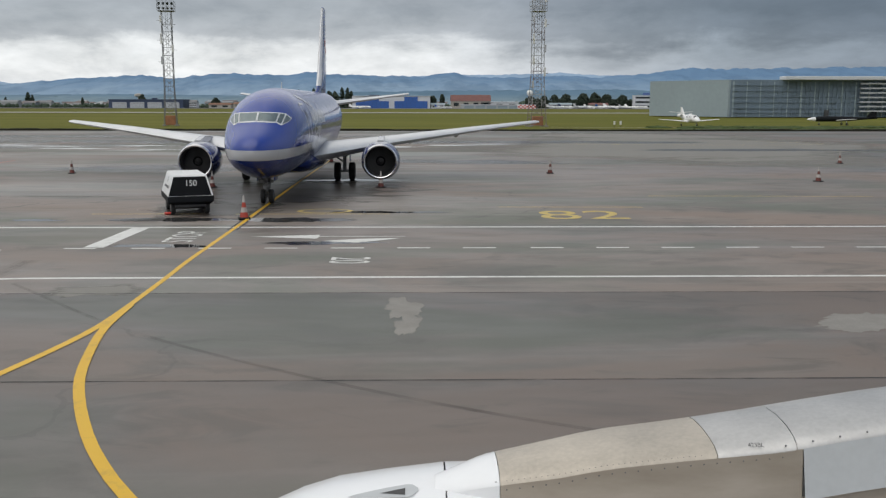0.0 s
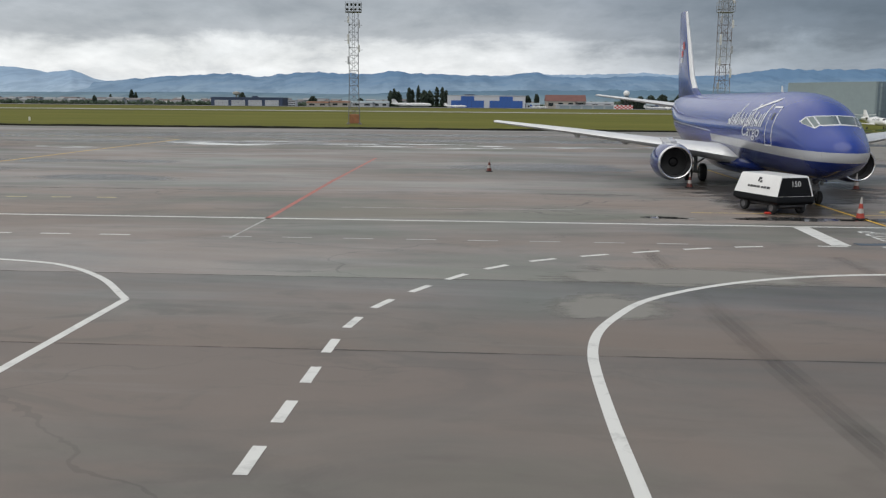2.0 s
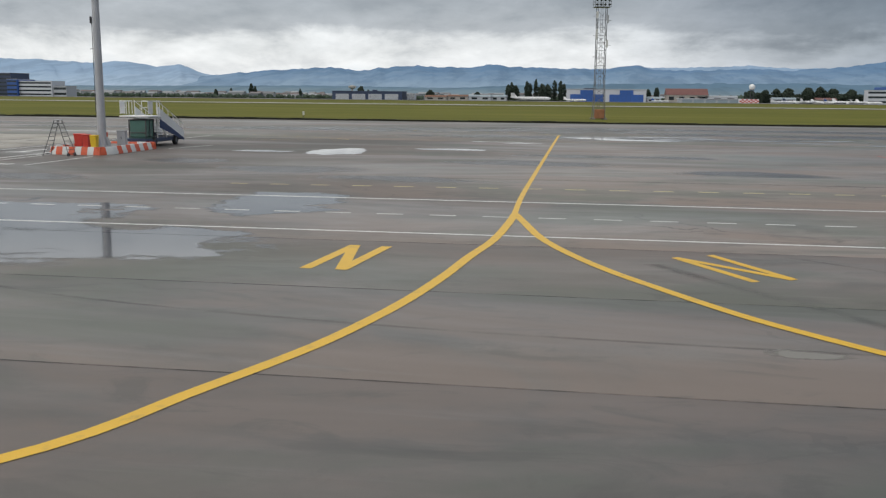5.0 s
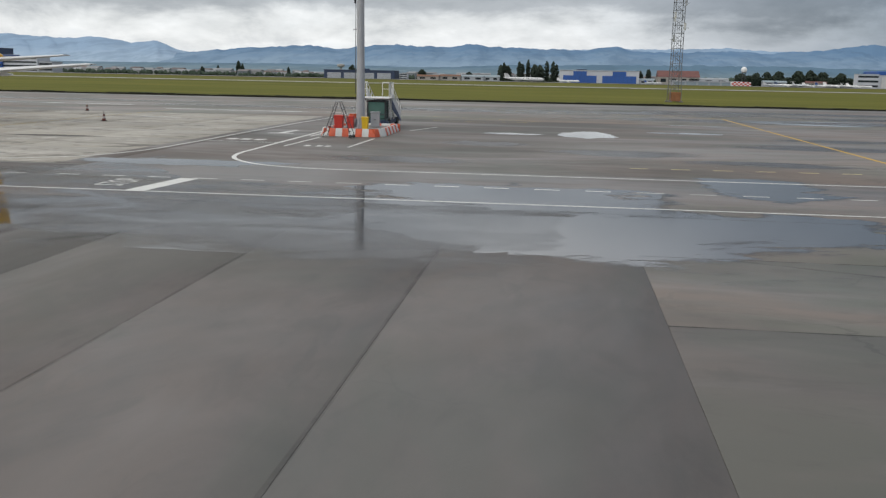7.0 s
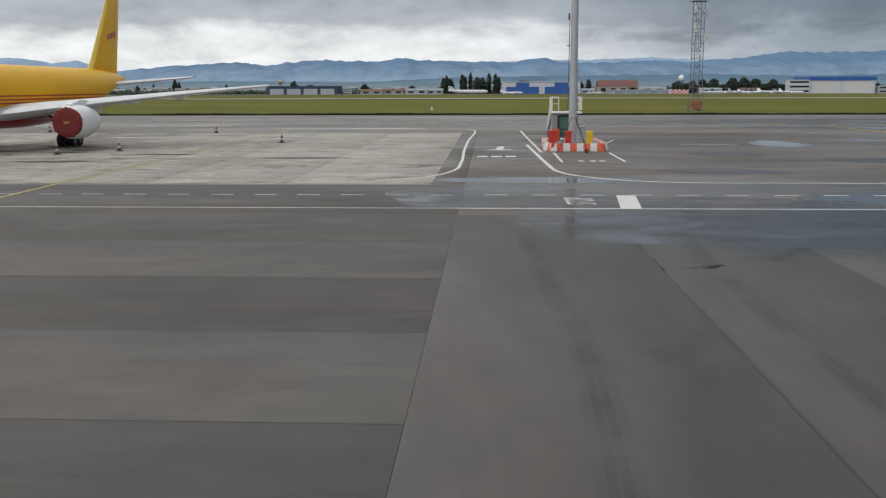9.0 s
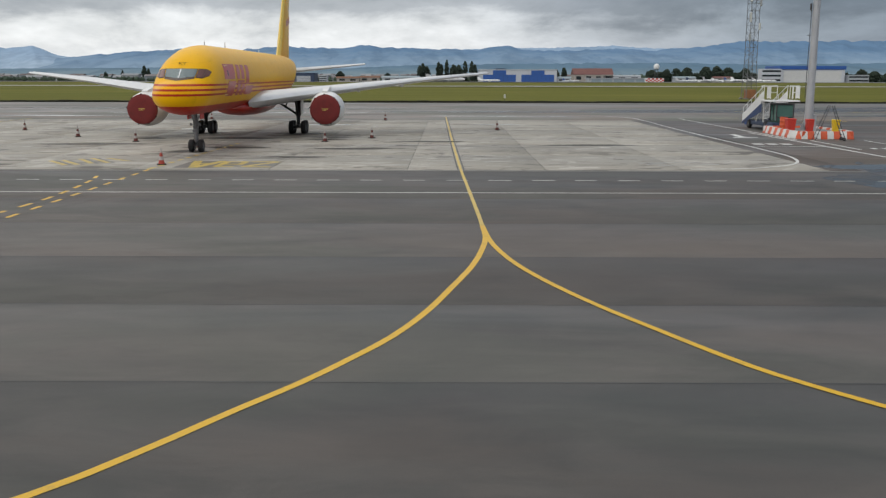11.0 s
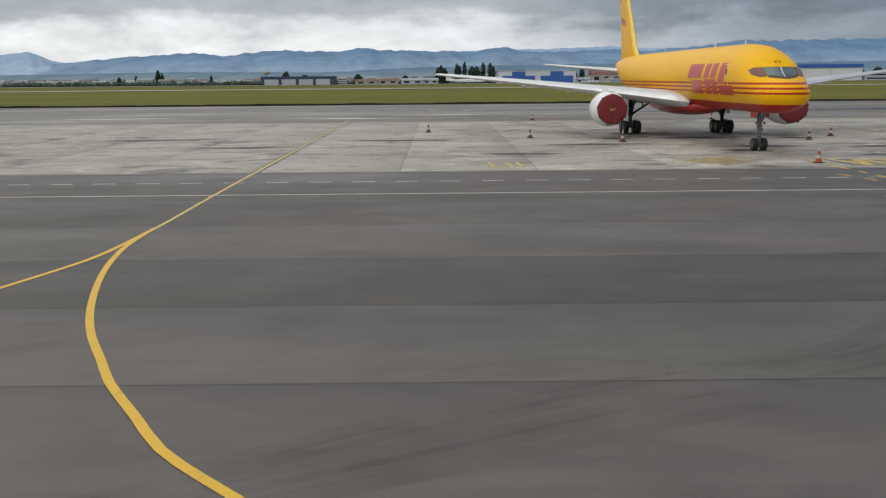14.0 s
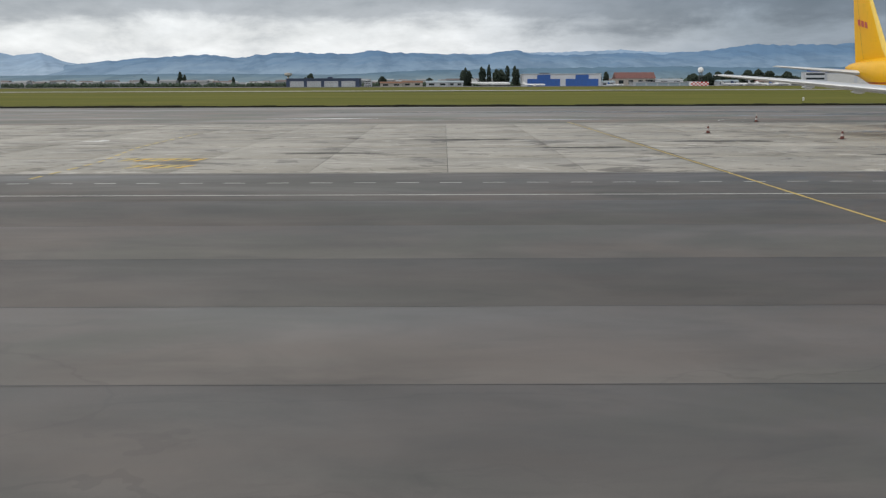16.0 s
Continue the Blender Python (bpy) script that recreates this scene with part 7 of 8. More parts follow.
TOWER1 = paint("weathered_tower_paint", (0.17, 0.175, 0.185), 0.6, 0.1, 0.3, 0.6)
tk = Nodes("faded_red_white_tower_paint")
tz = tk.math("FRACT", tk.math("DIVIDE", tk.axes()[2], 8.6))
TOWER2 = tk.done(tk.mix(tk.math("GREATER_THAN", tz, 0.5), tk.ramp(tk.noise(1.5, 4), [(0.3, (0.13, 0.11, 0.11)), (0.7, (0.19, 0.16, 0.155))]), tk.ramp(tk.noise(1.5, 4), [(0.3, (0.22, 0.225, 0.23)), (0.7, (0.32, 0.325, 0.33))])), 0.6)
lattice(81.15, 200.5, -0.64, 23.0, 2.4, 1.9, [(23.0, 3.3, 4)], "grey steel lattice tower with a floodlight rack, standing in the grass", TOWER1)
lattice(156.1, 197.5, -0.62, 30.5, 3.2, 2.1, [(30.5, 3.4, 4), (22.9, 2.9, 0)], "taller grey steel lattice tower with floodlights and a platform", TOWER2)
for i, (x, y) in enumerate(((25.9, 171.5), (170.1, 188), (171.3, 188))):
    ob = base("marker_post", pose(x, y, field_height(y)), "small white taxiway marker post in the grass", "marker post", "marker posts")
    s = Shape()
    s.rod((0, 0, 0), (0, 0, 0.35), 0.05)
    part("stake", s, DARKST, ob)
    s = Shape()
    s.box((0, 0, 0.85), (0.36, 0.12, 0.7), 0, 0.03)
    part("panel", s, OFFWH, ob)


# ---- hangar and small jet beyond the eastern grass ----
HG = paint("blue_grey_cladding", (0.27, 0.33, 0.36), 0.6, 0, 0.12, 0.05)
HG2 = paint("ribbed_grey_cladding", (0.15, 0.20, 0.25), 0.55, 0.1, 0.2, 0.08)


def big_hangar():
    g = -0.9
    root = base("hangar", pose(-1.3, 0, g), "large blue-grey hangar with ribbed cladding and a white roof edge", "hangar")
    h = 13.2
    p = [(223, 372), (243.3, 340), (338, 338), (338, 430), (252, 432)]
    s = Shape()
    s.prism(p, 0, h)
    wall = part("wall", s, HG, root, "smooth blue-grey wall", 20)
    s = Shape()
    s.box((291.0, 338.6, 6.6), (94.0, 0.5, 13.1), -0.0215, 0)
    part("cladding", s, HG2, root, "ribbed grey cladding")
    for i in range(58):
        x = 244.9 + i * 1.61
        part("rib", Shape().box((x, 338.25 - (x - 245) * 0.0215 * 0.0 + (340 - 338.6) * (291.6 - x) / 46.6, 6.3), (0.34 + 0.3 * (i * 7 % 5 == 0), 0.7, 12.3 if i % 4 else 12.6)), HG2 if i % 3 else HG, root)
    for z in (1.6, 3.2, 5.2, 7.2, 9.2, 11.2):
        part("girt", Shape().box((291.0, 338.05, z), (93.0, 0.25, 0.3 if z == 3.2 else 0.14), -0.0215), HG2, root)
    part("roof_edge", Shape().box((300.5, 337.5, 13.7), (77, 7.0, 1.25), -0.0215, 0.1), CLADW, root, "white roof edge")
    s = Shape()
    for i in range(7):
        s.box((311, 335.6, 2.2 + i * 1.6), (44, 1.2, 0.5), -0.0215)
    part("louvres", s, CLADG, root, "pale horizontal louvres")
    part("door", Shape().box((278, 337.6, 1.3), (1.6, 0.3, 2.6)), DARKST, root)


big_hangar()


def business_jet():
    root = base("business_jet", pose(189.0, 200.5, field_height(200.5), 0, 0, 1), "small white business jet parked on the grass edge", "aircraft")
    hull = Hull([(0, 1.25, 1.2, 0.03), (0.3, 1.5, 1.02, 0.28), (1.2, 1.8, 0.86, 0.55), (2.2, 2.25, 0.8, 0.72), (3.2, 2.42, 0.78, 0.78), (8.0, 2.42, 0.8, 0.78), (11.0, 2.3, 1.35, 0.5), (13.5, 2.1, 1.8, 0.12)], -4.5)
    f = part("fuselage", hull.skin([0, 0.08, 0.2, 0.4, 0.8, 1.2, 1.7, 2.2, 2.7, 3.2, 4, 5, 6, 7, 8, 9, 10, 11, 12, 13, 13.5], 24), WHITE, root)
    s = Shape()
    for side in (1, -1):
        hull.ring_patch(s, 1.75, 2.35, side * 6, side * 52, 0.012)
        for k in range(4):
            hull.patch(s, ((3.6 + k * 0.9, 1.85), (3.95 + k * 0.9, 1.85), (3.95 + k * 0.9, 2.2), (3.6 + k * 0.9, 2.2)), side, 0.012, 2, 2)
    tagged(part("window_row", s, GLASS, f, "dark cabin and cockpit windows"), kind="stuff")
    for side in (1, -1):
        part("wing", surface([(side * 0.3, 1.2, 2.5, 0.95, 0.12), (side * 6.4, 2.0, 1.0, 1.45, 0.1)]), WHITE, root)
        part("tailplane", surface([(0, 7.4, 1.3, 2.75, 0.09), (side * 2.5, 8.2, 0.8, 2.95, 0.09)]), WHITE, root)
        s = Shape()
        s.lathe([(0, 0.28), (0.05, 0.36), (0.6, 0.42), (1.8, 0.36), (2.4, 0.24)], (side * 1.15, 4.2, 2.2), (0, 1, 0), 20)
        part("engine", s, WHITE, root)
        s = Shape()
        s.rod((side * 1.7, 2.3, 0.25), (side * 1.7, 2.3, 1.0), 0.06)
        part("main_leg", s, STEEL, root)
        wheel(root, (side * 1.7, 2.3, 0.25), 0.25, 0.16)
    part("fin", surface([(2.2, 5.6, 3.2, 0, 0.08), (3.95, 7.6, 1.3, 0, 0.08)], True), WHITE, root)
    s = Shape()
    s.rod((0, -2.6, 0.2), (0, -2.6, 1.0), 0.05)
    part("nose_leg", s, STEEL, root)
    wheel(root, (0, -2.6, 0.2), 0.2, 0.12, "nose_wheel")


business_jet()


def dark_plane():
    """Dark slender aircraft with a white nose, side on before the hangar."""
    root = base("parked_light_aircraft", pose(227.2, 215, field_height(215), 0, 0, -86), "dark slender light aircraft with a white nose", "aircraft")
    hull = Hull([(0, 1.3, 1.24, 0.03), (0.5, 1.55, 1.05, 0.3), (2.0, 1.85, 0.85, 0.55), (4.0, 2.0, 0.8, 0.65), (9.0, 1.95, 0.85, 0.62), (13.0, 1.8, 1.2, 0.35), (16.5, 1.7, 1.4, 0.1)], -8.5)
    part("fuselage", hull.skin([1.9, 2.5, 3, 4, 5, 6, 7.5, 9, 10.5, 12, 13, 14.5, 16.5], 20), BLACKP, root, "dark fuselage")
    part("nose_cone", hull.skin([0, 0.1, 0.3, 0.6, 1.0, 1.5, 1.88], 20), WHITE, root, "white nose")
    for side in (1, -1):
        part("wing", surface([(side * 0.3, -2.0, 2.0, 1.1, 0.12), (side * 6.5, -1.4, 1.1, 1.4, 0.1)]), OFFWH, root)
        part("tailplane", surface([(0, 6.2, 1.3, 1.75, 0.09), (side * 2.2, 6.6, 0.8, 1.85, 0.09)]), BLACKP, root)
        s = Shape()
        s.rod((side * 1.2, 0.3, 0.28), (side * 1.0, 0.2, 1.0), 0.06)
        part("main_leg", s, STEEL, root)
        wheel(root, (side * 1.2, 0.3, 0.28), 0.28, 0.16)
    part("fin", surface([(1.6, 5.2, 2.6, 0, 0.08), (3.0, 6.6, 1.2, 0, 0.08)], True), BLACKP, root)
    s = Shape()
    s.rod((0, -5.6, 0.22), (0, -5.6, 1.0), 0.05)
    part("nose_leg", s, STEEL, root)
    wheel(root, (0, -5.6, 0.22), 0.22, 0.12, "nose_wheel")


dark_plane()


# ---- far side of the airfield ----
FZ = field_height(1100)


def bay_hall():
    """Low dark hall with four pale doors."""
    root = base("cargo_hall", pose(-183, 1092, FZ - 1.0), "low dark blue cargo hall with four pale doors", "hall")
    w, h, d = 85, 10.6, 30
    part("wall", Shape().box((0, d / 2, h / 2), (w, d, h), 0, 0.2), NAVY, root, "dark blue wall")
    part("roof", Shape().box((0, d / 2, h + 0.25), (w + 1.2, d + 1, 0.7), 0, 0.1), NAVY, root)
    for i in range(4):
        x = -w / 2 + 12.4 + i * 20.0
        dr = part("door", Shape().box((x, -0.15, 3.9), (16.2, 0.5, 7.8), 0, 0.05), CLADG, root, "pale sectional door")
        for k in range(1, 5):
            part("door_joint", Shape().box((x, -0.42, k * 1.6), (16.0, 0.06, 0.08)), DARKST, dr)
    part("roof_unit", Shape().box((8, 8, h + 1.3), (6, 4, 1.8), 0, 0.1), NAVY, root)


def blue_hall():
    root = base("maintenance_hall", pose(97.5, 1104, FZ), "white maintenance hall with two stepped blue doors", "hall")
    w, h, d = 91, 14.0, 50
    part("wall", Shape().box((0, d / 2, h / 2), (w, d, h), 0, 0.2), CLADW, root, "white clad wall")
    part("roof", Shape().box((0, d / 2, h + 0.3), (w + 1, d + 1, 0.8), 0, 0.1), CLADG, root)
    for cx in (-22.0, 23.0):
        for ww, hh, z in ((38.5, 8.6, 4.3), (15.5, 5.0, 10.9)):
            dr = part("door", Shape().box((cx, -0.2, z), (ww, 0.6, hh), 0, 0.05), BLUEP, root, "bright blue hangar door")
            for k in range(1, int(ww / 4.8)):
                part("door_joint", Shape().box((cx - ww / 2 + k * 4.8, -0.52, z), (0.16, 0.08, hh)), NAVY, dr)
    part("roof_unit", Shape().box((-20, 12, h + 1.2), (12, 5, 1.3), 0, 0.1), NAVY, root)


ROOFR = paint("red_tile_roof", (0.17, 0.075, 0.065), 0.8, 0, 0.25, 0.2)
ROOFO = paint("orange_roof_sheet", (0.19, 0.095, 0.055), 0.8, 0, 0.25, 0.2)
BRICK = paint("pale_rendered_wall", (0.40, 0.37, 0.33), 0.8, 0, 0.2, 0.1)


def gabled(name, x, y, w, d, h, rh, wallm, roofm, label, floors=2, wins=8):
    root = base(name, pose(x, y, field_height(y)), label, "building")
    part("wall", Shape().box((0, d / 2, h / 2), (w, d, h), 0, 0.1), wallm, root)
    s = Shape()
    s.loft([[(-w / 2 - 0.6, yy, zz) for yy, zz in ((-0.6, h), (d + 0.6, h), (d / 2, h + rh))], [(w / 2 + 0.6, yy, zz) for yy, zz in ((-0.6, h), (d + 0.6, h), (d / 2, h + rh))]])
    part("roof", s, roofm, root, sharp=20)
    for f in range(floors):
        for k in range(wins):
            part("window", Shape().box((-w / 2 + w * (k + 0.5) / wins, -0.05, h * (f + 0.55) / floors), (w / wins * 0.5, 0.2, h / floors * 0.45)), GLASS, root)
    return root


def stripe_block(name, x, y, w, d, h, wallm, label, floors=4):
    root = base(name, pose(x, y, field_height(y)), label, "building")
    part("wall", Shape().box((0, d / 2, h / 2), (w, d, h), 0, 0.1), wallm, root)
    part("roof", Shape().box((0, d / 2, h + 0.2), (w + 0.6, d + 0.6, 0.5), 0, 0.1), CLADG, root)
    for f in range(floors):
        part("window_band", Shape().box((0, -0.05, h * (f + 0.55) / floors), (w * 0.94, 0.25, h / floors * 0.42)), GLASS, root, "dark window band")
    return root


bay_hall()
blue_hall()
gabled("terminal_building", 193, 1150, 48, 26, 9.0, 7.5, BRICK, ROOFR, "old pale building with a broad red tiled roof", 1, 4)
gabled("terminal_building", 228, 1150, 46, 16, 7.5, 1.0, CLADW, CLADG, "long pale wing with a flat roof", 1, 3)
root = base("store_hall", pose(218, 1096, FZ), "low grey store hall with wide doors", "hall")
part("wall", Shape().box((0, 12, 2.3), (78, 24, 4.6), 0, 0.1), CLADG, root)
part("roof", Shape().box((0, 12, 4.75), (80, 26, 0.4), 0, 0.05), CLADW, root)
for k in range(5):
    part("door", Shape().box((-30 + k * 13, -0.15, 1.8), (11, 0.4, 3.4), 0, 0.03), HG, root, "grey roller door")
# chequered hut
root = base("chequered_hut", pose(254, 1085, FZ), "radar hut painted in red and white chequers", "hut")
part("wall", Shape().box((0, 4, 2.4), (21, 8, 4.8), 0, 0.05), WHITE, root)
for i in range(9):
    for j in range(3):
        if (i + j) % 2:
            part("chequer", Shape().box((-9.33 + i * 2.333, -0.04, 0.8 + j * 1.6), (2.33, 0.1, 1.6)), RED, root, "red square")
# radar dome on its mast
root = base("radar_dome", pose(259, 1102, FZ), "white radar dome on a lattice mast", "radar dome")
part("dome", Shape().ball((0, 0, 18.2), 3.4, 20, 14), WHITE, root, "white sphere")
s = Shape()
for sx, sy in ((-1, -1), (1, -1), (1, 1), (-1, 1)):
    s.rod((sx * 1.6, sy * 1.6, 0), (sx * 1.6, sy * 1.6, 15), 0.2, None, 6)
for k in range(5):
    s.box((0, 0, 3 * k + 1.5), (3.4, 3.4, 0.25))
s.box((0, 0, 15), (5.2, 5.2, 0.4), 0, 0.05)
part("mast", s, DARKST, root)
stripe_block("office_block", 394.5, 1104, 23, 14, 15.5, CLADW, "white office block with dark window bands", 3)
root = base("hangar", pose(444, 1108, FZ), "white hangar with a deep blue roof edge", "hangar")
part("wall", Shape().box((0, 25, 7.6), (76, 50, 15.2), 0, 0.1), CLADW, root)
part("roof_edge", Shape().box((0, 25, 17.2), (78, 52, 4.2), 0, 0.2), BLUEP, root, "deep blue roof edge")
for k in range(2):
    part("door", Shape().box((-18 + k * 36, -0.2, 6.6), (32, 0.5, 13), 0, 0.05), OFFWH, root, "white hangar door")
stripe_block("office_block", 497, 1104, 24, 14, 8.5, CLADG, "low pale annex with dark window bands", 2)
stripe_block("office_block", -131.5, 1100, 9, 12, 7.0, CLADW, "small white office block beside the dark hall", 3)
# blue terminal far to the west
stripe_block("terminal_building", -668, 1100, 40, 40, 29, NAVY, "tall dark blue terminal block", 6)
stripe_block("terminal_building", -646, 1098, 14, 40, 21, BLUEP, "stepped blue terminal block", 4)
stripe_block("terminal_building", -617, 1102, 47, 30, 19, CLADW, "white terminal wing with dark window bands", 4)
stripe_block("terminal_building", -583, 1102, 18, 24, 13, CLADG, "low pale terminal annex", 2)
for x, y, w, h, mm, rm, lab in ((-105, 1120, 26, 4.2, BRICK, ROOFO, "low building with an orange roof"), (-80, 1135, 24, 5, BRICK, ROOFO, "low building with an orange roof"),
                                (-50, 1110, 26, 5, CLADG, HG, "low grey storage shed"), (-28, 1115, 18, 5, CLADG, HG, "low grey storage shed"), (152, 1108, 16, 4.5, CLADW, HG, "small white storage shed"),
                                (300, 1130, 26, 5, CLADG, HG, "low grey shed among trees"), (345, 1125, 22, 5, BRICK, ROOFR, "low building with a red roof")):
    gabled("shed", x, y, w, 12, h, 2.0, mm, rm, lab, 1, 2)
# water tower
root = base("water_tower", pose(-262, 1330, field_height(1330)), "distant mushroom-shaped water tower", "water tower")
s = Shape()
s.rod((0, 0, 0), (0, 0, 15), 1.6, 1.2, 10)
s.lathe([(14, 1.2), (16, 5.5), (18.5, 5.5), (19.5, 1.0)], (0, 0, 0), (0, 0, 1), 16, caps=True)
part("tank", s, BRICK, root)


def far_jet(x, y, turn, k, tail_m, label, ttail):
    root = base("parked_jet", pose(x, y, field_height(y), 0, 0, turn), label, "aircraft", "jets parked across the airfield")
    hull = Hull([(0, 3.2 * k, 3.1 * k, 0.05), (0.6 * k, 3.9 * k, 2.3 * k, 0.8 * k), (3 * k, 4.8 * k, 1.6 * k, 1.5 * k), (6 * k, 5.0 * k, 1.5 * k, 1.7 * k), (32 * k, 5.0 * k, 1.5 * k, 1.7 * k), (40 * k, 4.9 * k, 3.2 * k, 0.9 * k), (44 * k, 4.6 * k, 4.0 * k, 0.1)], -22 * k)
    f = part("fuselage", hull.skin([0, 0.3 * k, 0.8 * k, 1.6 * k, 3 * k, 5 * k, 8 * k, 16 * k, 24 * k, 32 * k, 36 * k, 40 * k, 44 * k], 20), WHITE, root)
    s = Shape()
    for side in (1, -1):
        for i in range(18):
            y0 = (7 + i * 1.4) * k
            hull.patch(s, ((y0, 3.6 * k), (y0 + 0.5 * k, 3.6 * k), (y0 + 0.5 * k, 4.1 * k), (y0, 4.1 * k)), side, 0.03, 1, 1)
    tagged(part("window_row", s, GLASS, f), kind="stuff")
    for side in (1, -1):
        part("wing", surface([(side * 1.2 * k, -3 * k, 6 * k, 2.0 * k, 0.12), (side * 15 * k, 6 * k, 1.6 * k, 3.0 * k, 0.1)]), WINGG, root)
        zt = 8.8 * k if ttail else 4.4 * k
        part("tailplane", surface([(0, 17 * k, 3.4 * k, zt, 0.1), (side * 6 * k, 20 * k, 1.5 * k, zt + 0.2, 0.1)]), WINGG, root)
        s = Shape()
        s.lathe([(0, 0.6 * k), (0.1, 0.8 * k), (2 * k, 0.85 * k), (4.5 * k, 0.5 * k)], (side * (2.6 if ttail else 5) * k, (11 if ttail else -4) * k, (4.0 if ttail else 1.4) * k), (0, 1, 0), 14)
        part("engine", s, WHITE, root)
        s = Shape()
        s.rod((side * 2.2 * k, 2 * k, 0.4), (side * 2.2 * k, 2 * k, 2 * k), 0.15)
        s.lathe([(-0.4, 0.05), (-0.4, 0.5 * k), (0.4, 0.5 * k), (0.4, 0.05)], (side * 2.2 * k, 2 * k, 0.5 * k), (1, 0, 0), 12)
        part("main_wheel", s, RUBBER, root)
    part("fin", surface([(4.6 * k, 14 * k, 7 * k, 0, 0.08), (9.0 * k, 18 * k, 3.6 * k, 0, 0.08)], True), tail_m, root)
    s = Shape()
    s.rod((0, -18 * k, 0.3), (0, -18 * k, 2 * k), 0.12)
    part("nose_leg", s, STEEL, root)


far_jet(12, 1078, 97, 1.05, WHITE, "white T-tailed airliner parked across the airfield", True)
far_jet(62, 1086, 75, 0.62, WHITE, "small white airliner parked before the blue doors", False)
far_jet(158, 1092, 110, 0.5, BLUEP, "small white airliner with a blue fin", False)
for i, (x, c) in enumerate(((286, WHITE), (302, NAVY), (317, WHITE), (331, WHITE), (344, BLUEP), (357, WHITE), (369, WHITE), (381, WHITE))):
    far_jet(x, 1076 + 2 * i, (115, 70, 128, 60)[i % 4], 0.60 + 0.05 * (i % 3), c, "small white airliner parked before the trees", i % 2 == 0)


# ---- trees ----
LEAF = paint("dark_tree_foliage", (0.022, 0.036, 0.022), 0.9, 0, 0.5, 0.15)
# same foliage made paler: distance haze put into the colour
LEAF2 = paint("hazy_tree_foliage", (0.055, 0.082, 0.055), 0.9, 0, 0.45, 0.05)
BARK = paint("tree_bark", (0.06, 0.05, 0.04), 0.9, 0, 0.3, 1)


def clump(s, c, r, rnd):
    """A ragged tuft of foliage."""
    n = 6
    rings = []
    for i, (f, z) in enumerate(((0.35, -0.9), (0.95, -0.25), (0.85, 0.45), (0.25, 1.0))):
        rings.append([(c[0] + r * f * rnd.uniform(0.65, 1.25) * math.cos(math.tau * j / n + i), c[1] + r * f * rnd.uniform(0.65, 1.25) * math.sin(math.tau * j / n + i), c[2] + r * z * rnd.uniform(0.8, 1.2)) for j in range(n)])
    s.loft(rings)


def tree(x, y, h, w, label, seed, poplar=True):
    rnd = random.Random(seed)
    root = base("tree", pose(x, y, field_height(y)), label, "tree", "poplars beside the halls" if poplar else "broad trees by the halls")
    s = Shape()
    s.rod((0, 0, 0), (0, 0, h * 0.55), 0.45, 0.15, 8)
    for k in range(6):
        a = rnd.uniform(0, math.tau)
        z = h * rnd.uniform(0.2, 0.5)
        s.rod((0, 0, z), (w * 0.35 * math.cos(a), w * 0.35 * math.sin(a), z + h * 0.25), 0.15, 0.05, 5)
    part("trunk", s, BARK, root)
    s = Shape()
    n = 130 if poplar else 240
    for k in range(n):
        t = rnd.random()
        z = h * (0.12 + 0.86 * t)
        prof = (math.sin(math.pi * min(1, (0.12 + t * 0.9))) ** 0.6) if poplar else math.sin(math.pi * (0.1 + 0.85 * t)) ** 0.7
        a, rr = rnd.uniform(0, math.tau), w / 2 * prof * math.sqrt(rnd.random())
        clump(s, (rr * math.cos(a), rr * math.sin(a), z), rnd.uniform(0.5, 1.1) * ((w * 0.16 + 0.35) if poplar else (w * 0.085 + 0.4)), rnd)
    part("crown", s, LEAF, root, sharp=0)


rt = random.Random(21)
for i, (x, h, w) in enumerate(((-19, 18, 5), (-15.5, 21, 5), (-11, 17, 6), (3.5, 23, 4.5), (7, 20, 4), (13.5, 25, 4), (22, 19, 8), (28, 18, 8), (36, 23.5, 4.5), (44, 23, 5), (48, 20, 4), (-206, 15, 7))):
    tree(x, 1140 + 8 * (i % 3), h * 1.05, w * 1.35, "dark slender poplar beside the halls", 300 + i)
for i, (x, h, w) in enumerate(((146, 15, 10), (158, 17, 7), (268, 14, 13), (282, 15, 12), (296, 16, 14), (312, 17, 15), (330, 18, 15), (346, 19, 14), (362, 17, 16), (378, 16, 14), (-118, 12, 10), (-60, 10, 9), (520, 15, 14), (540, 13, 14))):
    tree(x, 1150 + 9 * (i % 3), h, w, "dark broad tree behind the parked aircraft", 400 + i, False)
for i, (x, h, w) in enumerate(((-415, 21, 7), (-409, 17, 6), (-446, 14, 5), (-340, 14, 4), (-470, 12, 6), (-238, 12, 9))):
    tree(x, 1330, h, w, "dark slender poplar in the valley", 500 + i)

row_ = Shape()
for i in range(1500):
    x = rt.uniform(262, 392) if i % 3 else rt.uniform(505, 700)
    y = rt.uniform(1150, 1172)
    top = 10.5 + 3.5 * noise.noise(Vector((x * 0.09, 2.0, 0.7)))
    clump(row_, (x, y, field_height(y) + top * rt.random() ** 0.7), rt.uniform(0.9, 2.2), rt)
thing("far_tree_row", row_, LEAF, "close dark row of trees behind the parked jets", "trees", kind="stuff", sharp=0)
belt = Shape()
for i in range(4200):
    x = rt.uniform(-1500, 1500)
    y = rt.uniform(1165, 1235) if i % 3 else rt.uniform(1250, 1900)
    if -20 < x < 45 and y < 1200:
        continue
    r = rt.uniform(1.4, 3.4) * (1.7 if 262 < x < 560 else 1.0)
    clump(belt, (x, y, field_height(y) + r * 0.75), r, rt)
